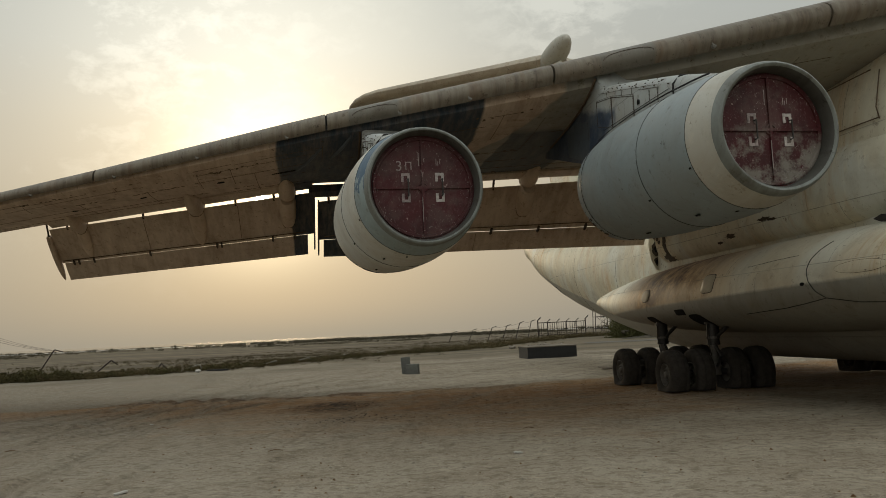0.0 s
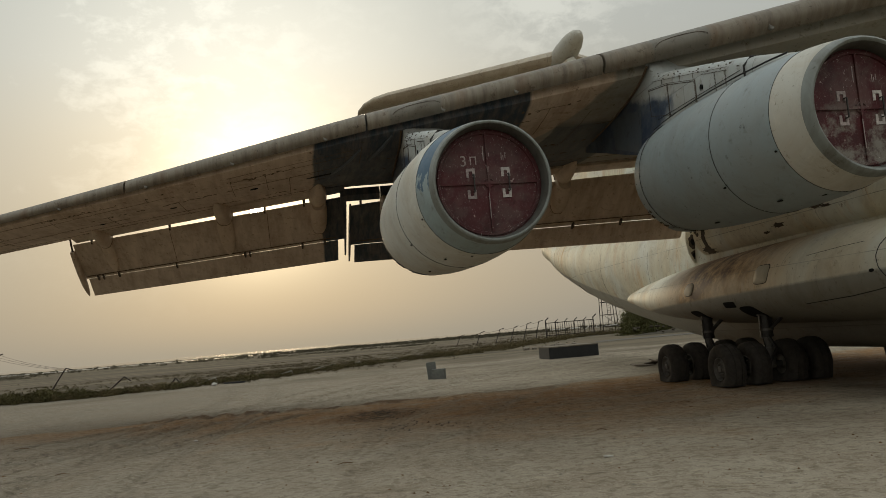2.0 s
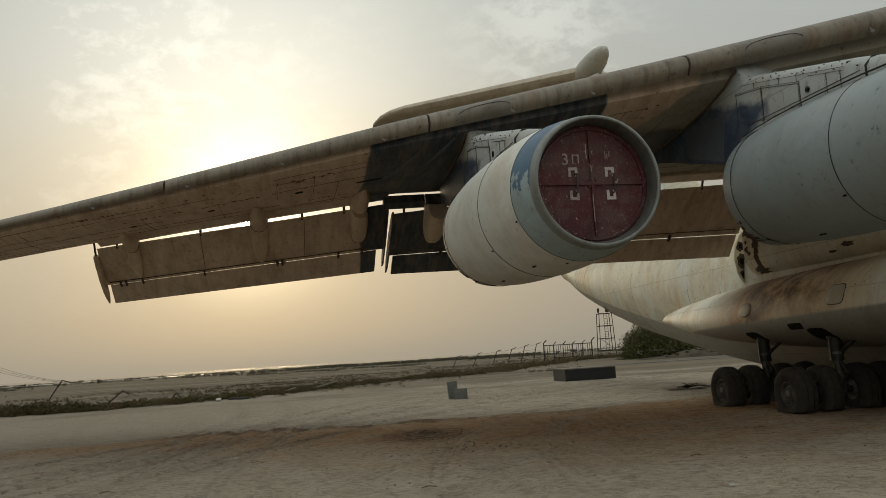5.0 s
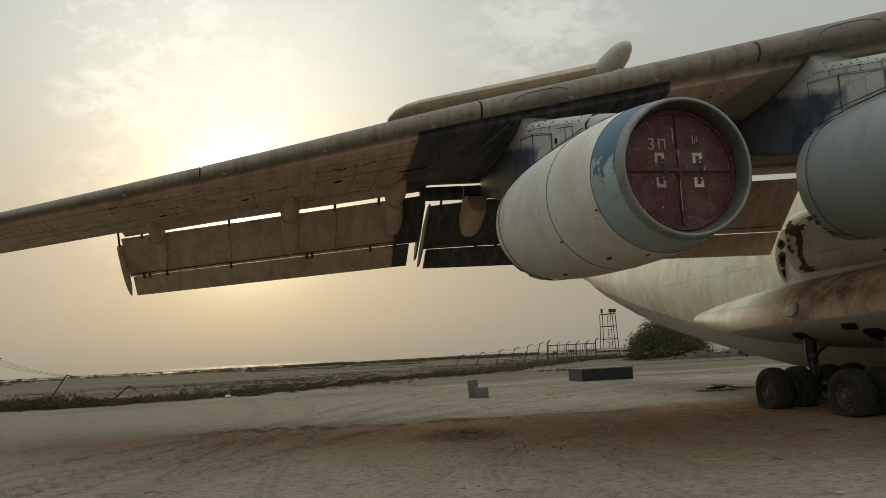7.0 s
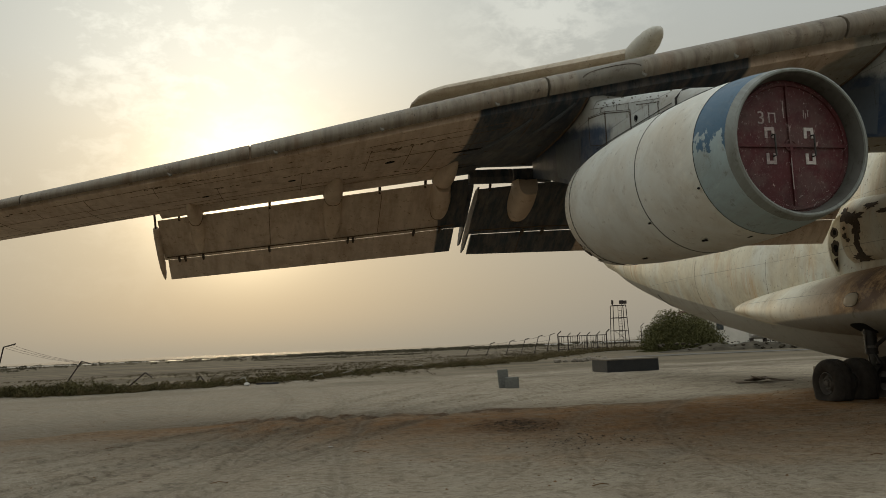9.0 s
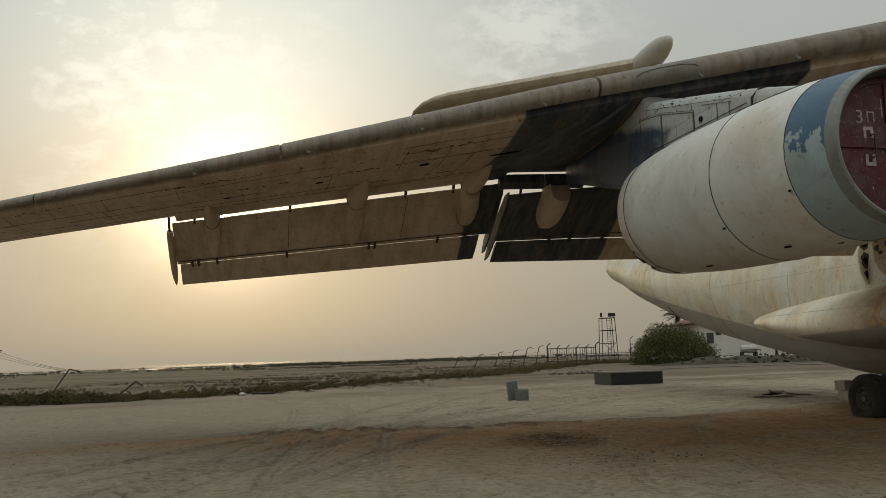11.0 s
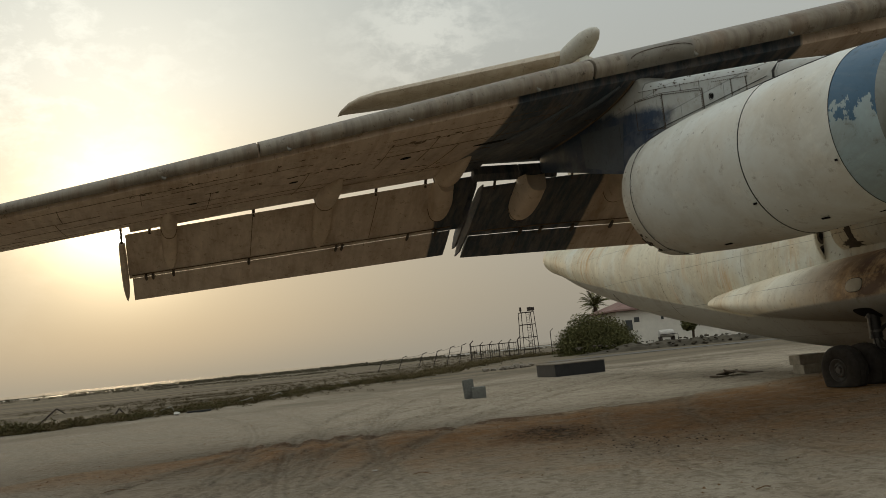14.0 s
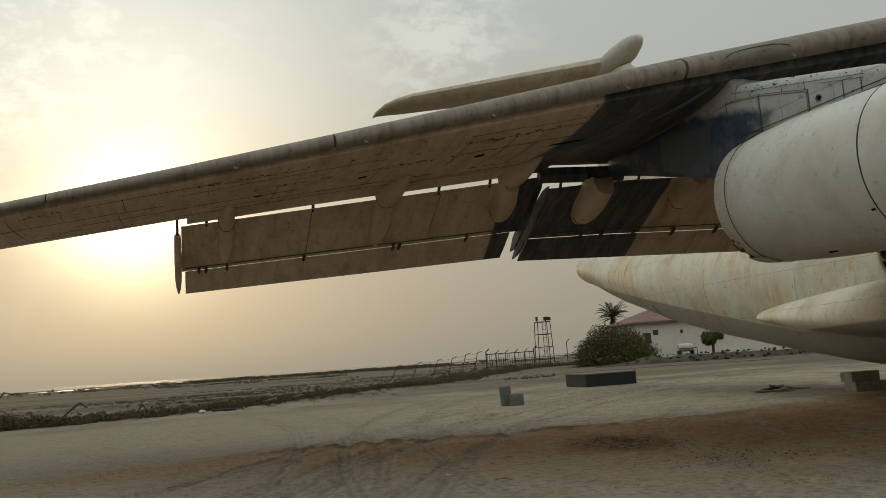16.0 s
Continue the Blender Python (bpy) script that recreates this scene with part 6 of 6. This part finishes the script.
def scrub_line():
    """Low salt scrub along the edge of the sand and out on the flats."""
    edge = [(-60, 41), (-34, 45), (-25, 46), (-20, 45.5), (-16.3, 48), (-12.8, 50.5), (-11, 54.5), (-7.6, 63), (-3, 67), (2, 72), (7, 84), (12, 95), (18, 95), (26, 92)]

    def belt(name, count, deep, lo, hi, leaves, size, mat, seed, label, tall=1.0, u0=0.0, u1=1.0, wide=1.3):
        rng = np.random.default_rng(seed)
        v, f = [], []
        for i in range(count):
            u = (u0 + (u1 - u0) * rng.uniform()) * (len(edge) - 1.001)
            k = int(u)
            x = edge[k][0] + (edge[k + 1][0] - edge[k][0]) * (u - k) + rng.normal() * 1.0
            y = edge[k][1] + (edge[k + 1][1] - edge[k][1]) * (u - k) + abs(rng.normal()) * deep
            r = rng.uniform(lo, hi)
            g = ground_height(x, y)
            blobs = [(x + rng.normal() * r * wide, y + rng.normal() * r, g + r * tall * rng.uniform(0.1, 0.6), r * rng.uniform(0.35, 0.7)) for _ in range(int(5 * wide / 1.3))]
            a, b = leaf_cloud(rng, blobs, leaves, size, 0.7)
            o = len(v)
            v += a
            f += [tuple(q + o for q in g_) for g_ in b]
        tagged(new(name, mesh_from(name, v, f, mat)), label, "scrub", kind="stuff")

    belt("dry_scrub", 520, 3.2, 0.12, 0.42, 260, 0.05, MAT_SCRUB, 11, "low dry brown scrub along the sand's edge", 0.9)
    belt("dry_scrub", 120, 2.2, 0.3, 0.6, 200, 0.055, MAT_SCRUB, 15, "taller dry brown scrub below the fence", 1.0, 0.62, 0.95)
    belt("salt_bush_scrub", 52, 1.2, 0.35, 0.8, 420, 0.06, MAT_SCRUB_GREEN, 12, "dark green salt bushes among dry scrub", 1.0, 0.09, 0.235)
    belt("salt_bush_scrub", 38, 1.2, 0.22, 0.45, 300, 0.05, MAT_SCRUB_GREEN, 18, "low dark salt bushes at the sand's edge", 0.9, 0.25, 0.62)
    belt("far_scrub", 150, 30.0, 0.2, 0.42, 620, 0.045, MAT_FAR_SCRUB, 13, "patches of low dry scrub on the flats behind", 0.3, 0.0, 1.0, 9.0)


scrub_line()


def far_mangroves():
    rng = np.random.default_rng(5)
    v, f = [], []
    for i in range(2050):
        tall = i < 1600
        y = rng.normal(290, 34) if tall else rng.uniform(110, 260)
        x = rng.uniform(-0.75, 0.5) * y
        if noise.noise((x * (0.03 if tall else 0.012), y * 0.012, 4.0)) < (0.02 if tall else 0.08):
            continue
        h = rng.uniform(0.5, 1.25) if tall else rng.uniform(0.25, 0.6)
        r = h * (rng.uniform(0.6, 1.6) if tall else rng.uniform(3.0, 7.0))
        blobs = [(x + rng.normal() * r, y + rng.normal() * r, 0.12 + h * rng.uniform(0.2, 0.62), h * 0.42) for _ in range(6 if tall else 20)]
        a, b = leaf_cloud(rng, blobs, 170 if tall else 200, 0.06 + y / 3200, 0.8)
        o = len(v)
        v += a
        f += [tuple(q + o for q in g) for g in b]
    ob = new("far_mangroves", mesh_from("far_mangroves", v, f, MAT_MANGROVE))
    tagged(ob, "scattered low mangroves on the far tidal flats", "mangrove", kind="stuff")


far_mangroves()


def lagoon():
    """Pools among the mangroves, and the open water that runs out into the haze."""
    rng = np.random.default_rng(8)
    for mat, label, pools in ((MAT_WATER, "still pale lagoon water among the far flats", ((-420, -60, 318, 440), (-90, 120, 325, 450), (100, 420, 330, 440), (-190, -120, 240, 250), (40, 90, 262, 272))),
                              (MAT_OPEN_WATER, "open water fading into the haze", ((-3400, 3400, 520, 4300),))):
        s = Shape()
        for x0, x1, y0, y1 in pools:
            n = 24
            near, farr = [], []
            for i in range(n + 1):
                x = x0 + (x1 - x0) * i / n
                e = math.sin(math.pi * i / n) ** 0.5 if x1 - x0 < 1000 else 1.0
                ym = (y0 + y1) / 2
                near.append((x, ym + (y0 - ym) * e + rng.normal() * 8 * e, 0.18))
                farr.append((x, ym + (y1 - ym) * e, 0.18))
            s.add(near + farr, [(i, i + 1, n + 2 + i, n + 1 + i) for i in range(n)])
        tagged(new("water", s.mesh("water", mat)), label, "water", kind="structure")


lagoon()


# ---- fences, tower, houses ----
GZ = 0.12


def bars(name, pts_list, r, mat, parent, label=""):
    b = Shape()
    for pts in pts_list:
        b.tube(pts, r, 6)
    return part(name, b.mesh(name, mat, True), parent, label)


def standing_fence():
    """The straight run of railing with outward cranked tops, and the sagging run beside it."""
    f = thing("railing_fence", Matrix.Translation((12.0, 109.0, 0.3)), "rusty railing fence with cranked post tops", "fence")
    for i in range(6):
        x = i * 1.2
        tall = 2.2 if i in (0, 5) else 1.95
        bars("post", [[(x, 0, -0.2), (x, 0, tall), (x + 0.35, -0.25, tall + 0.35)]], 0.075 if i in (0, 5) else 0.05, MAT_STEEL, f)
    bars("rail", [[(0, 0, 1.9), (6, 0, 1.9)]], 0.05, MAT_STEEL, f)
    bars("rail", [[(0, 0, 0.35), (6, 0, 0.35)]], 0.04, MAT_STEEL, f)
    for i in range(22):
        x = 0.28 * (i + 0.5)
        if i % 5 != 3:
            bars("picket", [[(x, 0, 0.3), (x, 0, 1.9)]], 0.028, MAT_STEEL, f)
    g = thing("sagging_fence", Matrix.Translation((0, 112.0, 0.3)), "row of leaning fence posts with slack wire", "fence")
    tops = []
    for bx, tx, tz in ((10.9, 11.5, 2.2), (9.3, 10.0, 2.05), (7.6, 8.3, 1.75), (5.7, 6.4, 1.6), (3.2, 3.9, 1.4), (0.6, 1.3, 1.2)):
        bars("post", [[(bx, 0, -0.2), (tx, 0, tz), (tx + 0.55, 0, tz + 0.14)]], 0.05, MAT_STEEL, g)
        tops.append((tx, tz))
    for drop in (0.05, 0.6, 1.15):
        pts = []
        for (ax, az), (bx, bz) in zip(tops, tops[1:]):
            for k in range(5):
                u = k / 5
                pts.append((ax + (bx - ax) * u, 0, az + (bz - az) * u - drop - 0.25 * u * (1 - u)))
        bars("wire", [pts], 0.012, MAT_STEEL, g)


standing_fence()


def leaning_posts():
    rows = [((-31.6, 0.1), (-30.93, 2.82), (-30.18, 3.0), 58.0), ((-27.4, 0.1), (-26.05, 1.73), (-25.47, 1.55), 58.0), ((-22.5, 0.1), (-21.1, 0.9), (-20.7, 0.6), 55.0), ((-18.2, 0.1), (-17.6, 0.58), (-17.2, 0.06), 54.0)]
    for (ax, az), (bx, bz), (cx, cz), y in rows:
        p = thing("leaning_fence_post", Matrix.Translation((ax, y, az)), "bent rusty fence post leaning over the scrub", "fence post", "broken fence posts")
        bars("post", [[(0, 0, -0.3), (bx - ax, 0, bz - az)]], 0.045, MAT_STEEL, p)
        bars("cranked_top", [[(bx - ax, 0, bz - az), (cx - ax, 0, cz - az)]], 0.04, MAT_STEEL, p)
    for ax, bx, bz, cx, cz, y in ((-15.55, -14.37, 0.45, -14.2, 0.14, 51.0), (-13.7, -12.65, 0.34, -12.35, 0.08, 54.0), (-11.64, -10.52, 0.39, -10.4, 0.12, 54.3), (-10.35, -9.15, 0.38, -8.8, 0.1, 58.6), (-8.65, -7.3, 0.34, -7.1, 0.1, 65.0), (-6.1, -4.7, 0.38, -4.4, 0.1, 67.5), (-4.2, -2.7, 0.4, -2.3, 0.1, 69.0)):
        p = thing("fallen_fence_post", Matrix.Translation((ax, y, 0.12)), "pale bent post of a fallen fence in the scrub", "fence post", "fallen fence posts")
        bars("pipe", [[(0, 0, 0.02), (bx - ax, 0, bz - 0.1), (cx - ax, -0.2, cz - 0.12)]], 0.034, MAT_PIPE, p)
    for k in range(3):
        w = Shape()
        w.tube([(-30.4 - 0.2 * k + (4.2 + 0.2 * k) * u, 58.0, 2.95 - 0.1 * k + (1.72 - 2.95 + 0.06 * k) * u - 0.5 * u * (1 - u)) for u in [q / 10 for q in range(11)]], 0.008, 5)
        put("fence_wire", w, MAT_STEEL, Matrix(), "slack rusty wire between leaning fence posts", "wire", "slack fence wires")


leaning_posts()


def tower():
    t = thing("lattice_tower", Matrix.Translation((21.7, 118.0, 0.5)), "slim rusty lattice tower with floodlights on its platform", "tower")
    H, b, top = 5.6, 1.05, 0.85
    for sx in (-1, 1):
        for sy in (-1, 1):
            bars("leg", [[(sx * b, sy * b, -0.3), (sx * top, sy * top, H)]], 0.05, MAT_STEEL, t)
    for z in (0.6, 2.2, 3.9, 5.55):
        w = b + (top - b) * z / H
        bars("ring", [[(-w, -w, z), (w, -w, z), (w, w, z), (-w, w, z), (-w, -w, z)]], 0.045, MAT_STEEL, t)
    for sx in (-0.22, 0.22):
        bars("ladder_rail", [[(sx, -0.9, 0), (sx, -0.85, H)]], 0.03, MAT_STEEL, t)
    bars("ladder_rungs", [[(-0.22, -0.88, 0.3 + 0.35 * i), (0.22, -0.88, 0.3 + 0.35 * i)] for i in range(15)], 0.02, MAT_STEEL, t)
    bars("brace", [[(-b, -b, 0.6), (top, -top, 2.2)], [(b, -b, 0.6), (-top, -top, 2.2)]], 0.025, MAT_STEEL, t)
    for x, w, h in ((0.35, 0.5, 0.5), (0.85, 0.4, 0.45), (-0.85, 0.25, 0.55)):
        l = Shape()
        l.box((x, -0.5, H + 0.12 + h / 2), (w, 0.35, h), bevel=0.05)
        l.tube([(x, -0.5, H), (x, -0.5, H + 0.2)], 0.04, 6)
        part("floodlight", l.mesh("floodlight", MAT_STEEL), t)
    p = thing("lamp_pole", Matrix.Translation((23.1, 112.0, 0.5)), "thin rusty pole with a bent top", "pole")
    bars("post", [[(0, 0, -0.2), (0, 0, 2.6), (0.35, -0.1, 2.95)]], 0.05, MAT_STEEL, p)


tower()


def house():
    h = thing("house", Matrix.Translation((26.0, 95.0, 0.6)) @ pose(0, 0, 0, 0, 0, -4), "low cream house with a faded red hipped roof", "house")
    w = Shape()
    w.box((9, 5, 1.75), (18, 10, 3.9))
    part("wall", w.mesh("wall", MAT_HOUSE), h, "cream rendered wall")
    r = Shape()
    e, z0, z1 = 0.7, 3.72, 5.7
    base = [(-e, -e, z0), (18 + e, -e, z0), (18 + e, 10 + e, z0), (-e, 10 + e, z0)]
    eave = [(x, y, z0 + 0.16) for x, y, z in base]
    r.add(base + eave + [(4.2, 5, z1), (13.8, 5, z1)], [(3, 2, 1, 0), (0, 1, 5, 4), (1, 2, 6, 5), (2, 3, 7, 6), (3, 0, 4, 7), (4, 5, 9, 8), (6, 7, 8, 9), (5, 6, 9), (7, 4, 8)])
    roof = part("roof", r.mesh("roof", MAT_ROOF), h, "faded red hipped roof")
    for i in range(16):
        y0 = -e + (5 + e) * i / 16
        k = i / 16
        c = Shape()
        c.box(((-e + 4.2 * k + 0 * e + 18 + e - 4.2 * k) / 2, y0 + 0.17, z0 + 0.19 + (z1 - z0 - 0.16) * (i + 0.4) / 16), (18 + 2 * e - (4.2 + e) * 2 * k - 0.7, 0.36, 0.03), pose(0, 0, 0, 18.5, 0, 0))
        part("tile_course", c.mesh("tile_course", MAT_ROOF), roof)
    for x, z, ww, hh in ((1.3, 2.1, 0.75, 1.15), (2.2, 2.65, 0.6, 0.55), (5.1, 2.6, 0.3, 0.4), (9.2, 2.0, 1.0, 1.1)):
        q = Shape()
        q.box((x, -0.02, z), (ww + 0.16, 0.1, hh + 0.16), bevel=0.01)
        win = part("window", q.mesh("window", MAT_HOUSE), h)
        q = Shape()
        q.box((x, -0.06, z), (ww, 0.04, hh))
        part("pane", q.mesh("pane", MAT_PANE), win)
    t = Shape()
    t.lathe([(-0.8, 0.02), (-0.78, 0.35), (-0.6, 0.42), (0.6, 0.42), (0.78, 0.35), (0.8, 0.02)], (30.2, 92.0, 1.45), 20, axis="X")
    put("water_tank", t, MAT_FARWHITE, Matrix(), "white cylindrical tank lying before a house", "tank", smooth=True)
    c = Shape()
    for x in (29.5, 30.9):
        c.box((x, 92.0, 0.85), (0.12, 0.9, 0.55))
    c.tube([(29.2, 91.3, 0.6), (29.2, 91.3, 1.35), (31.2, 91.3, 1.35), (31.2, 91.3, 0.6)], 0.04, 6)
    put("tank_cradle", c, MAT_STEEL, Matrix(), "rusty steel cradle under a white tank", "stand")


house()


def palm():
    rng = np.random.default_rng(2)
    t = thing("date_palm", Matrix.Translation((27.4, 106.0, 0.25)), "date palm with a ragged crown of spiky fronds", "palm")
    s = Shape()
    s.tube([(0, 0, -0.3), (0.1, 0, 2.5), (0.05, 0, 5.3)], [0.3, 0.24, 0.22], 10)
    part("trunk", s.mesh("trunk", MAT_BARK, True), t)
    for i in range(40):
        a = i * 2.4
        up = rng.uniform(-0.2, 2.2)
        v, f = [], []
        ln = rng.uniform(1.5, 2.3)
        pts = [Vector((math.cos(a) * ln * u, math.sin(a) * ln * u, 5.3 + ln * (up * u - (0.3 + 0.35 * abs(up)) * u * u))) for u in [k / 10 for k in range(11)]]
        side = Vector((-math.sin(a), math.cos(a), 0))
        for k in range(10):
            p, q = pts[k], pts[k + 1]
            o = len(v)
            w = 0.34 * math.sin(math.pi * min(1, 0.12 + 0.8 * k / 10))
            d = (q - p)
            for sg in (-1, 1):
                for hh in (0.0, 0.5):
                    b = p + d * hh
                    o = len(v)
                    v += [b - d * 0.1, b + d * 0.4, b + d * 1.2 + side * sg * w - Vector((0, 0, w * 0.45))]
                    f.append((o, o + 1, o + 2))
        part("frond", mesh_from("frond", v, f, MAT_LEAF), t)


palm()


def small_tree():
    rng = np.random.default_rng(9)
    t = thing("small_tree", Matrix.Translation((31.4, 88.0, 0.6)), "small dark tree with a round crown on a short trunk", "tree")
    s = Shape()
    s.tube([(0, 0, -0.2), (0.05, 0, 0.9), (0.0, 0, 1.5)], [0.16, 0.13, 0.1], 8)
    for a in (0.3, 2.3, 4.2):
        s.tube([(0, 0, 1.1), (0.5 * math.cos(a), 0.5 * math.sin(a), 1.8)], [0.08, 0.03], 6)
    part("trunk", s.mesh("trunk", MAT_BARK, True), t)
    blobs = [(rng.normal() * 0.5, rng.normal() * 0.5, 1.75 + rng.normal() * 0.25, rng.uniform(0.35, 0.6)) for _ in range(14)]
    v, f = leaf_cloud(rng, blobs, 2600, 0.12, 0.8)
    part("crown", mesh_from("crown", v, f, MAT_LEAF), t)


small_tree()


def bank_and_road():
    """Rubble bank before the houses and the grey track at its foot."""
    rng = np.random.default_rng(21)
    v, f = [], []
    nx, ny = 90, 9
    for i in range(nx + 1):
        for q in range(ny + 1):
            k, w = i / nx, q / ny
            x, y = 16 + 36 * k, 79.0 - 3.5 * k + 4.0 * w
            lump = 0.55 + 0.35 * noise.noise((x * 0.45, y * 0.3, 5.0)) + 0.22 * noise.noise((x * 1.7, y * 1.7, 8.0))
            v.append((x, y, ground_height(x, y) - 0.06 + max(0.0, lump) * 1.05 * math.sin(math.pi * w) ** 0.7 * min(1.0, 6 * k)))
    f = [(i * (ny + 1) + q, (i + 1) * (ny + 1) + q, (i + 1) * (ny + 1) + q + 1, i * (ny + 1) + q + 1) for i in range(nx) for q in range(ny)]
    for i in range(150):
        k, w = rng.uniform(), rng.uniform(0.02, 0.6)
        x, y = 16 + 36 * k, 79.0 - 3.5 * k + 4.0 * w
        r = rng.uniform(0.06, 0.24)
        z = ground_height(x, y) + 0.7 * math.sin(math.pi * w) ** 0.7
        bm = bmesh.new()
        bmesh.ops.create_icosphere(bm, subdivisions=1, radius=r)
        o = len(v)
        bm.verts.index_update()
        v += [(x + q.co.x * rng.uniform(0.7, 1.3), y + q.co.y * rng.uniform(0.7, 1.3), z + q.co.z * rng.uniform(0.4, 0.8)) for q in bm.verts]
        f += [tuple(o + q.index for q in g.verts) for g in bm.faces]
        bm.free()
    tagged(new("rubble_bank", mesh_from("rubble_bank", v, f, MAT_BANK)), "bank of loose grey rubble and dry soil", "rubble", kind="stuff")
    s = Shape()
    n = 30
    a, b = [], []
    for i in range(n + 1):
        k = i / n
        x = 12 + 48 * k
        y = 72.2 - 7.5 * k
        a.append((x, y, ground_height(x, y) + 0.03))
        b.append((x, y + 3.2, ground_height(x, y + 3.2) + 0.03))
    s.add(a + b, [(i, i + 1, n + 2 + i, n + 1 + i) for i in range(n)])
    tagged(new("road", s.mesh("road", plain("grey_worn_asphalt", (0.135, 0.125, 0.108), 0.9))), "worn grey asphalt track at the foot of a bank", "road", kind="structure")


bank_and_road()


def debris():
    rng = np.random.default_rng(14)
    for i, (x, y, w, d, tilt, rz) in enumerate(((5.9, 30.9, 0.8, 0.4, 5, 12), (6.35, 31.1, 0.7, 0.45, -14, -15), (6.75, 31.0, 0.6, 0.4, 9, 35), (6.3, 30.8, 0.5, 0.3, 16, 60), (7.2, 31.0, 0.7, 0.25, 6, 5))):
        s = Shape()
        s.box((0, 0, 0.03), (w, d, 0.035), pose(0, 0, 0, tilt, tilt * 0.6, 0), bevel=0.006)
        put("metal_sheet", s, MAT_WOOD, pose(x, y, GZ + 0.03 + 0.035 * (i % 4), 0, 0, rz), "bent weathered sheet lying in a heap on the sand", "scrap sheet", "heap of scrap sheets")
    for x, y, z, w, h in ((7.72, 28.2, 0.25, 1.1, 0.30), (7.62, 28.3, 0.54, 0.95, 0.28)):
        s = Shape()
        s.box((0, 0, 0), (w, 0.5, h), bevel=0.015)
        put("stone_block", s, MAT_BLOCK, pose(x, y, z, 0, 0, 6), "pale weathered block stacked behind the wheels", "block", "stacked pale blocks")
    for x, y, r in ((5.2, 66.0, 0.3), (5.9, 66.5, 0.22), (6.6, 66.2, 0.34), (7.0, 65.9, 0.28), (7.5, 66.4, 0.4), (8.1, 66.6, 0.32), (-13.7, 48.2, 0.17), (8.6, 66.8, 0.2), (7.9, 68.0, 0.33), (9.2, 68.5, 0.28)):
        bm = bmesh.new()
        bmesh.ops.create_icosphere(bm, subdivisions=2, radius=r)
        for q in bm.verts:
            q.co = q.co * rng.uniform(0.75, 1.15)
            q.co.z *= 0.65
        s = Shape()
        s.take(bm, Matrix())
        put("stone", s, MAT_FARWHITE if x < 0 else MAT_STONE, Matrix.Translation((x, y, GZ + r * 0.35)), "loose pale stone on the sand", "stone", "loose stones")


debris()


plank = Shape()
plank.box((0, 0, 0.05), (1.15, 0.22, 0.1), bevel=0.02)
put("dark_plank", plank, MAT_BLACKBOX, pose(-12.7, 48.6, 0.12, 0, 0, 6), "dark weathered plank lying at the scrub's edge", "plank")


def clods(name, count, seed, lo, hi, mat, label, where):
    """Small lumps strewn over the ground, each a rough little cone."""
    rng = np.random.default_rng(seed)
    v, f = [], []
    while len(f) < 4 * count:
        y = 3.5 + 40 * rng.uniform() ** 1.4
        x = rng.uniform(-0.75, 0.62) * (y + 4) - 3
        if rng.uniform() > where(x, y):
            continue
        r = lo + (hi - lo) * rng.uniform() ** 3
        z = ground_height(x, y) - 0.004
        o = len(v)
        for k in range(4):
            a = k * 1.571 + rng.uniform(-0.5, 0.5)
            q = r * rng.uniform(0.6, 1.4)
            v.append((x + q * math.cos(a), y + q * math.sin(a), z))
        v.append((x + rng.normal() * r * 0.2, y + rng.normal() * r * 0.2, z + r * rng.uniform(0.4, 1.0)))
        f += [(o, o + 1, o + 4), (o + 1, o + 2, o + 4), (o + 2, o + 3, o + 4), (o + 3, o, o + 4)]
    tagged(new(name, mesh_from(name, v, f, mat)), label, "pebbles", kind="stuff")


def in_stain(x, y):
    e = stain_edge(x)
    return 1.0 if e - min(12.0, max(2.4, 0.75 * x + 11.5)) * 0.75 < y < e else 0.12


def near_heap(x, y):
    return math.exp(-((x + 2.6) / 0.6) ** 2 - ((y - 20.3) / 0.8) ** 2) + 0.4 * math.exp(-((x + 1.9) / 1.0) ** 2 - ((y - 17.2) / 0.7) ** 2)


clods("pebbles", 7500, 33, 0.005, 0.03, MAT_STONE, "small pale pebbles strewn over the sand", lambda x, y: 1.0)
clods("dirt_clods", 14000, 34, 0.005, 0.028, MAT_CLOD, "brown dirt clods strewn over the stained sand", in_stain)
clods("burnt_crumbs", 1100, 35, 0.005, 0.03, MAT_BURNT, "blackened crumbs round a burnt patch of sand", near_heap)


def sticks():
    rng = np.random.default_rng(40)
    for x, y, ln in ((-7.2, 14.2, 0.42), (-8.6, 11.6, 0.5), (-2.6, 12.6, 0.4), (-5.6, 16.9, 0.5), (1.2, 13.9, 0.35), (-10.4, 19.3, 0.6), (-4.3, 23.4, 0.5), (3.4, 17.3, 0.45)):
        b = Shape()
        a = rng.uniform(-0.5, 0.5)
        ln *= 0.5
        b.tube([(0, 0, 0.012), (ln * 0.5, ln * 0.2 * a, 0.03), (ln, ln * a, 0.008)], 0.006, 6)
        put("stick", b, MAT_CLOD, Matrix.Translation((x, y, ground_height(x, y))), "dry brown stick lying on the sand", "stick", "dry sticks")
    for x, y, w in ((-9.2, 12.3, 0.12), (-3.6, 9.6, 0.14), (0.9, 11.3, 0.12), (-6.1, 18.0, 0.13), (-11.8, 15.2, 0.12)):
        b = Shape()
        b.box((0, 0, 0.012), (w, w * 0.5, 0.02), pose(0, 0, 0, 5, 8, 30 * w), bevel=0.004)
        put("litter_scrap", b, MAT_FARWHITE, pose(x, y, ground_height(x, y), 0, 0, 40 * x), "scrap of pale litter on the sand", "litter", "litter scraps")


sticks()
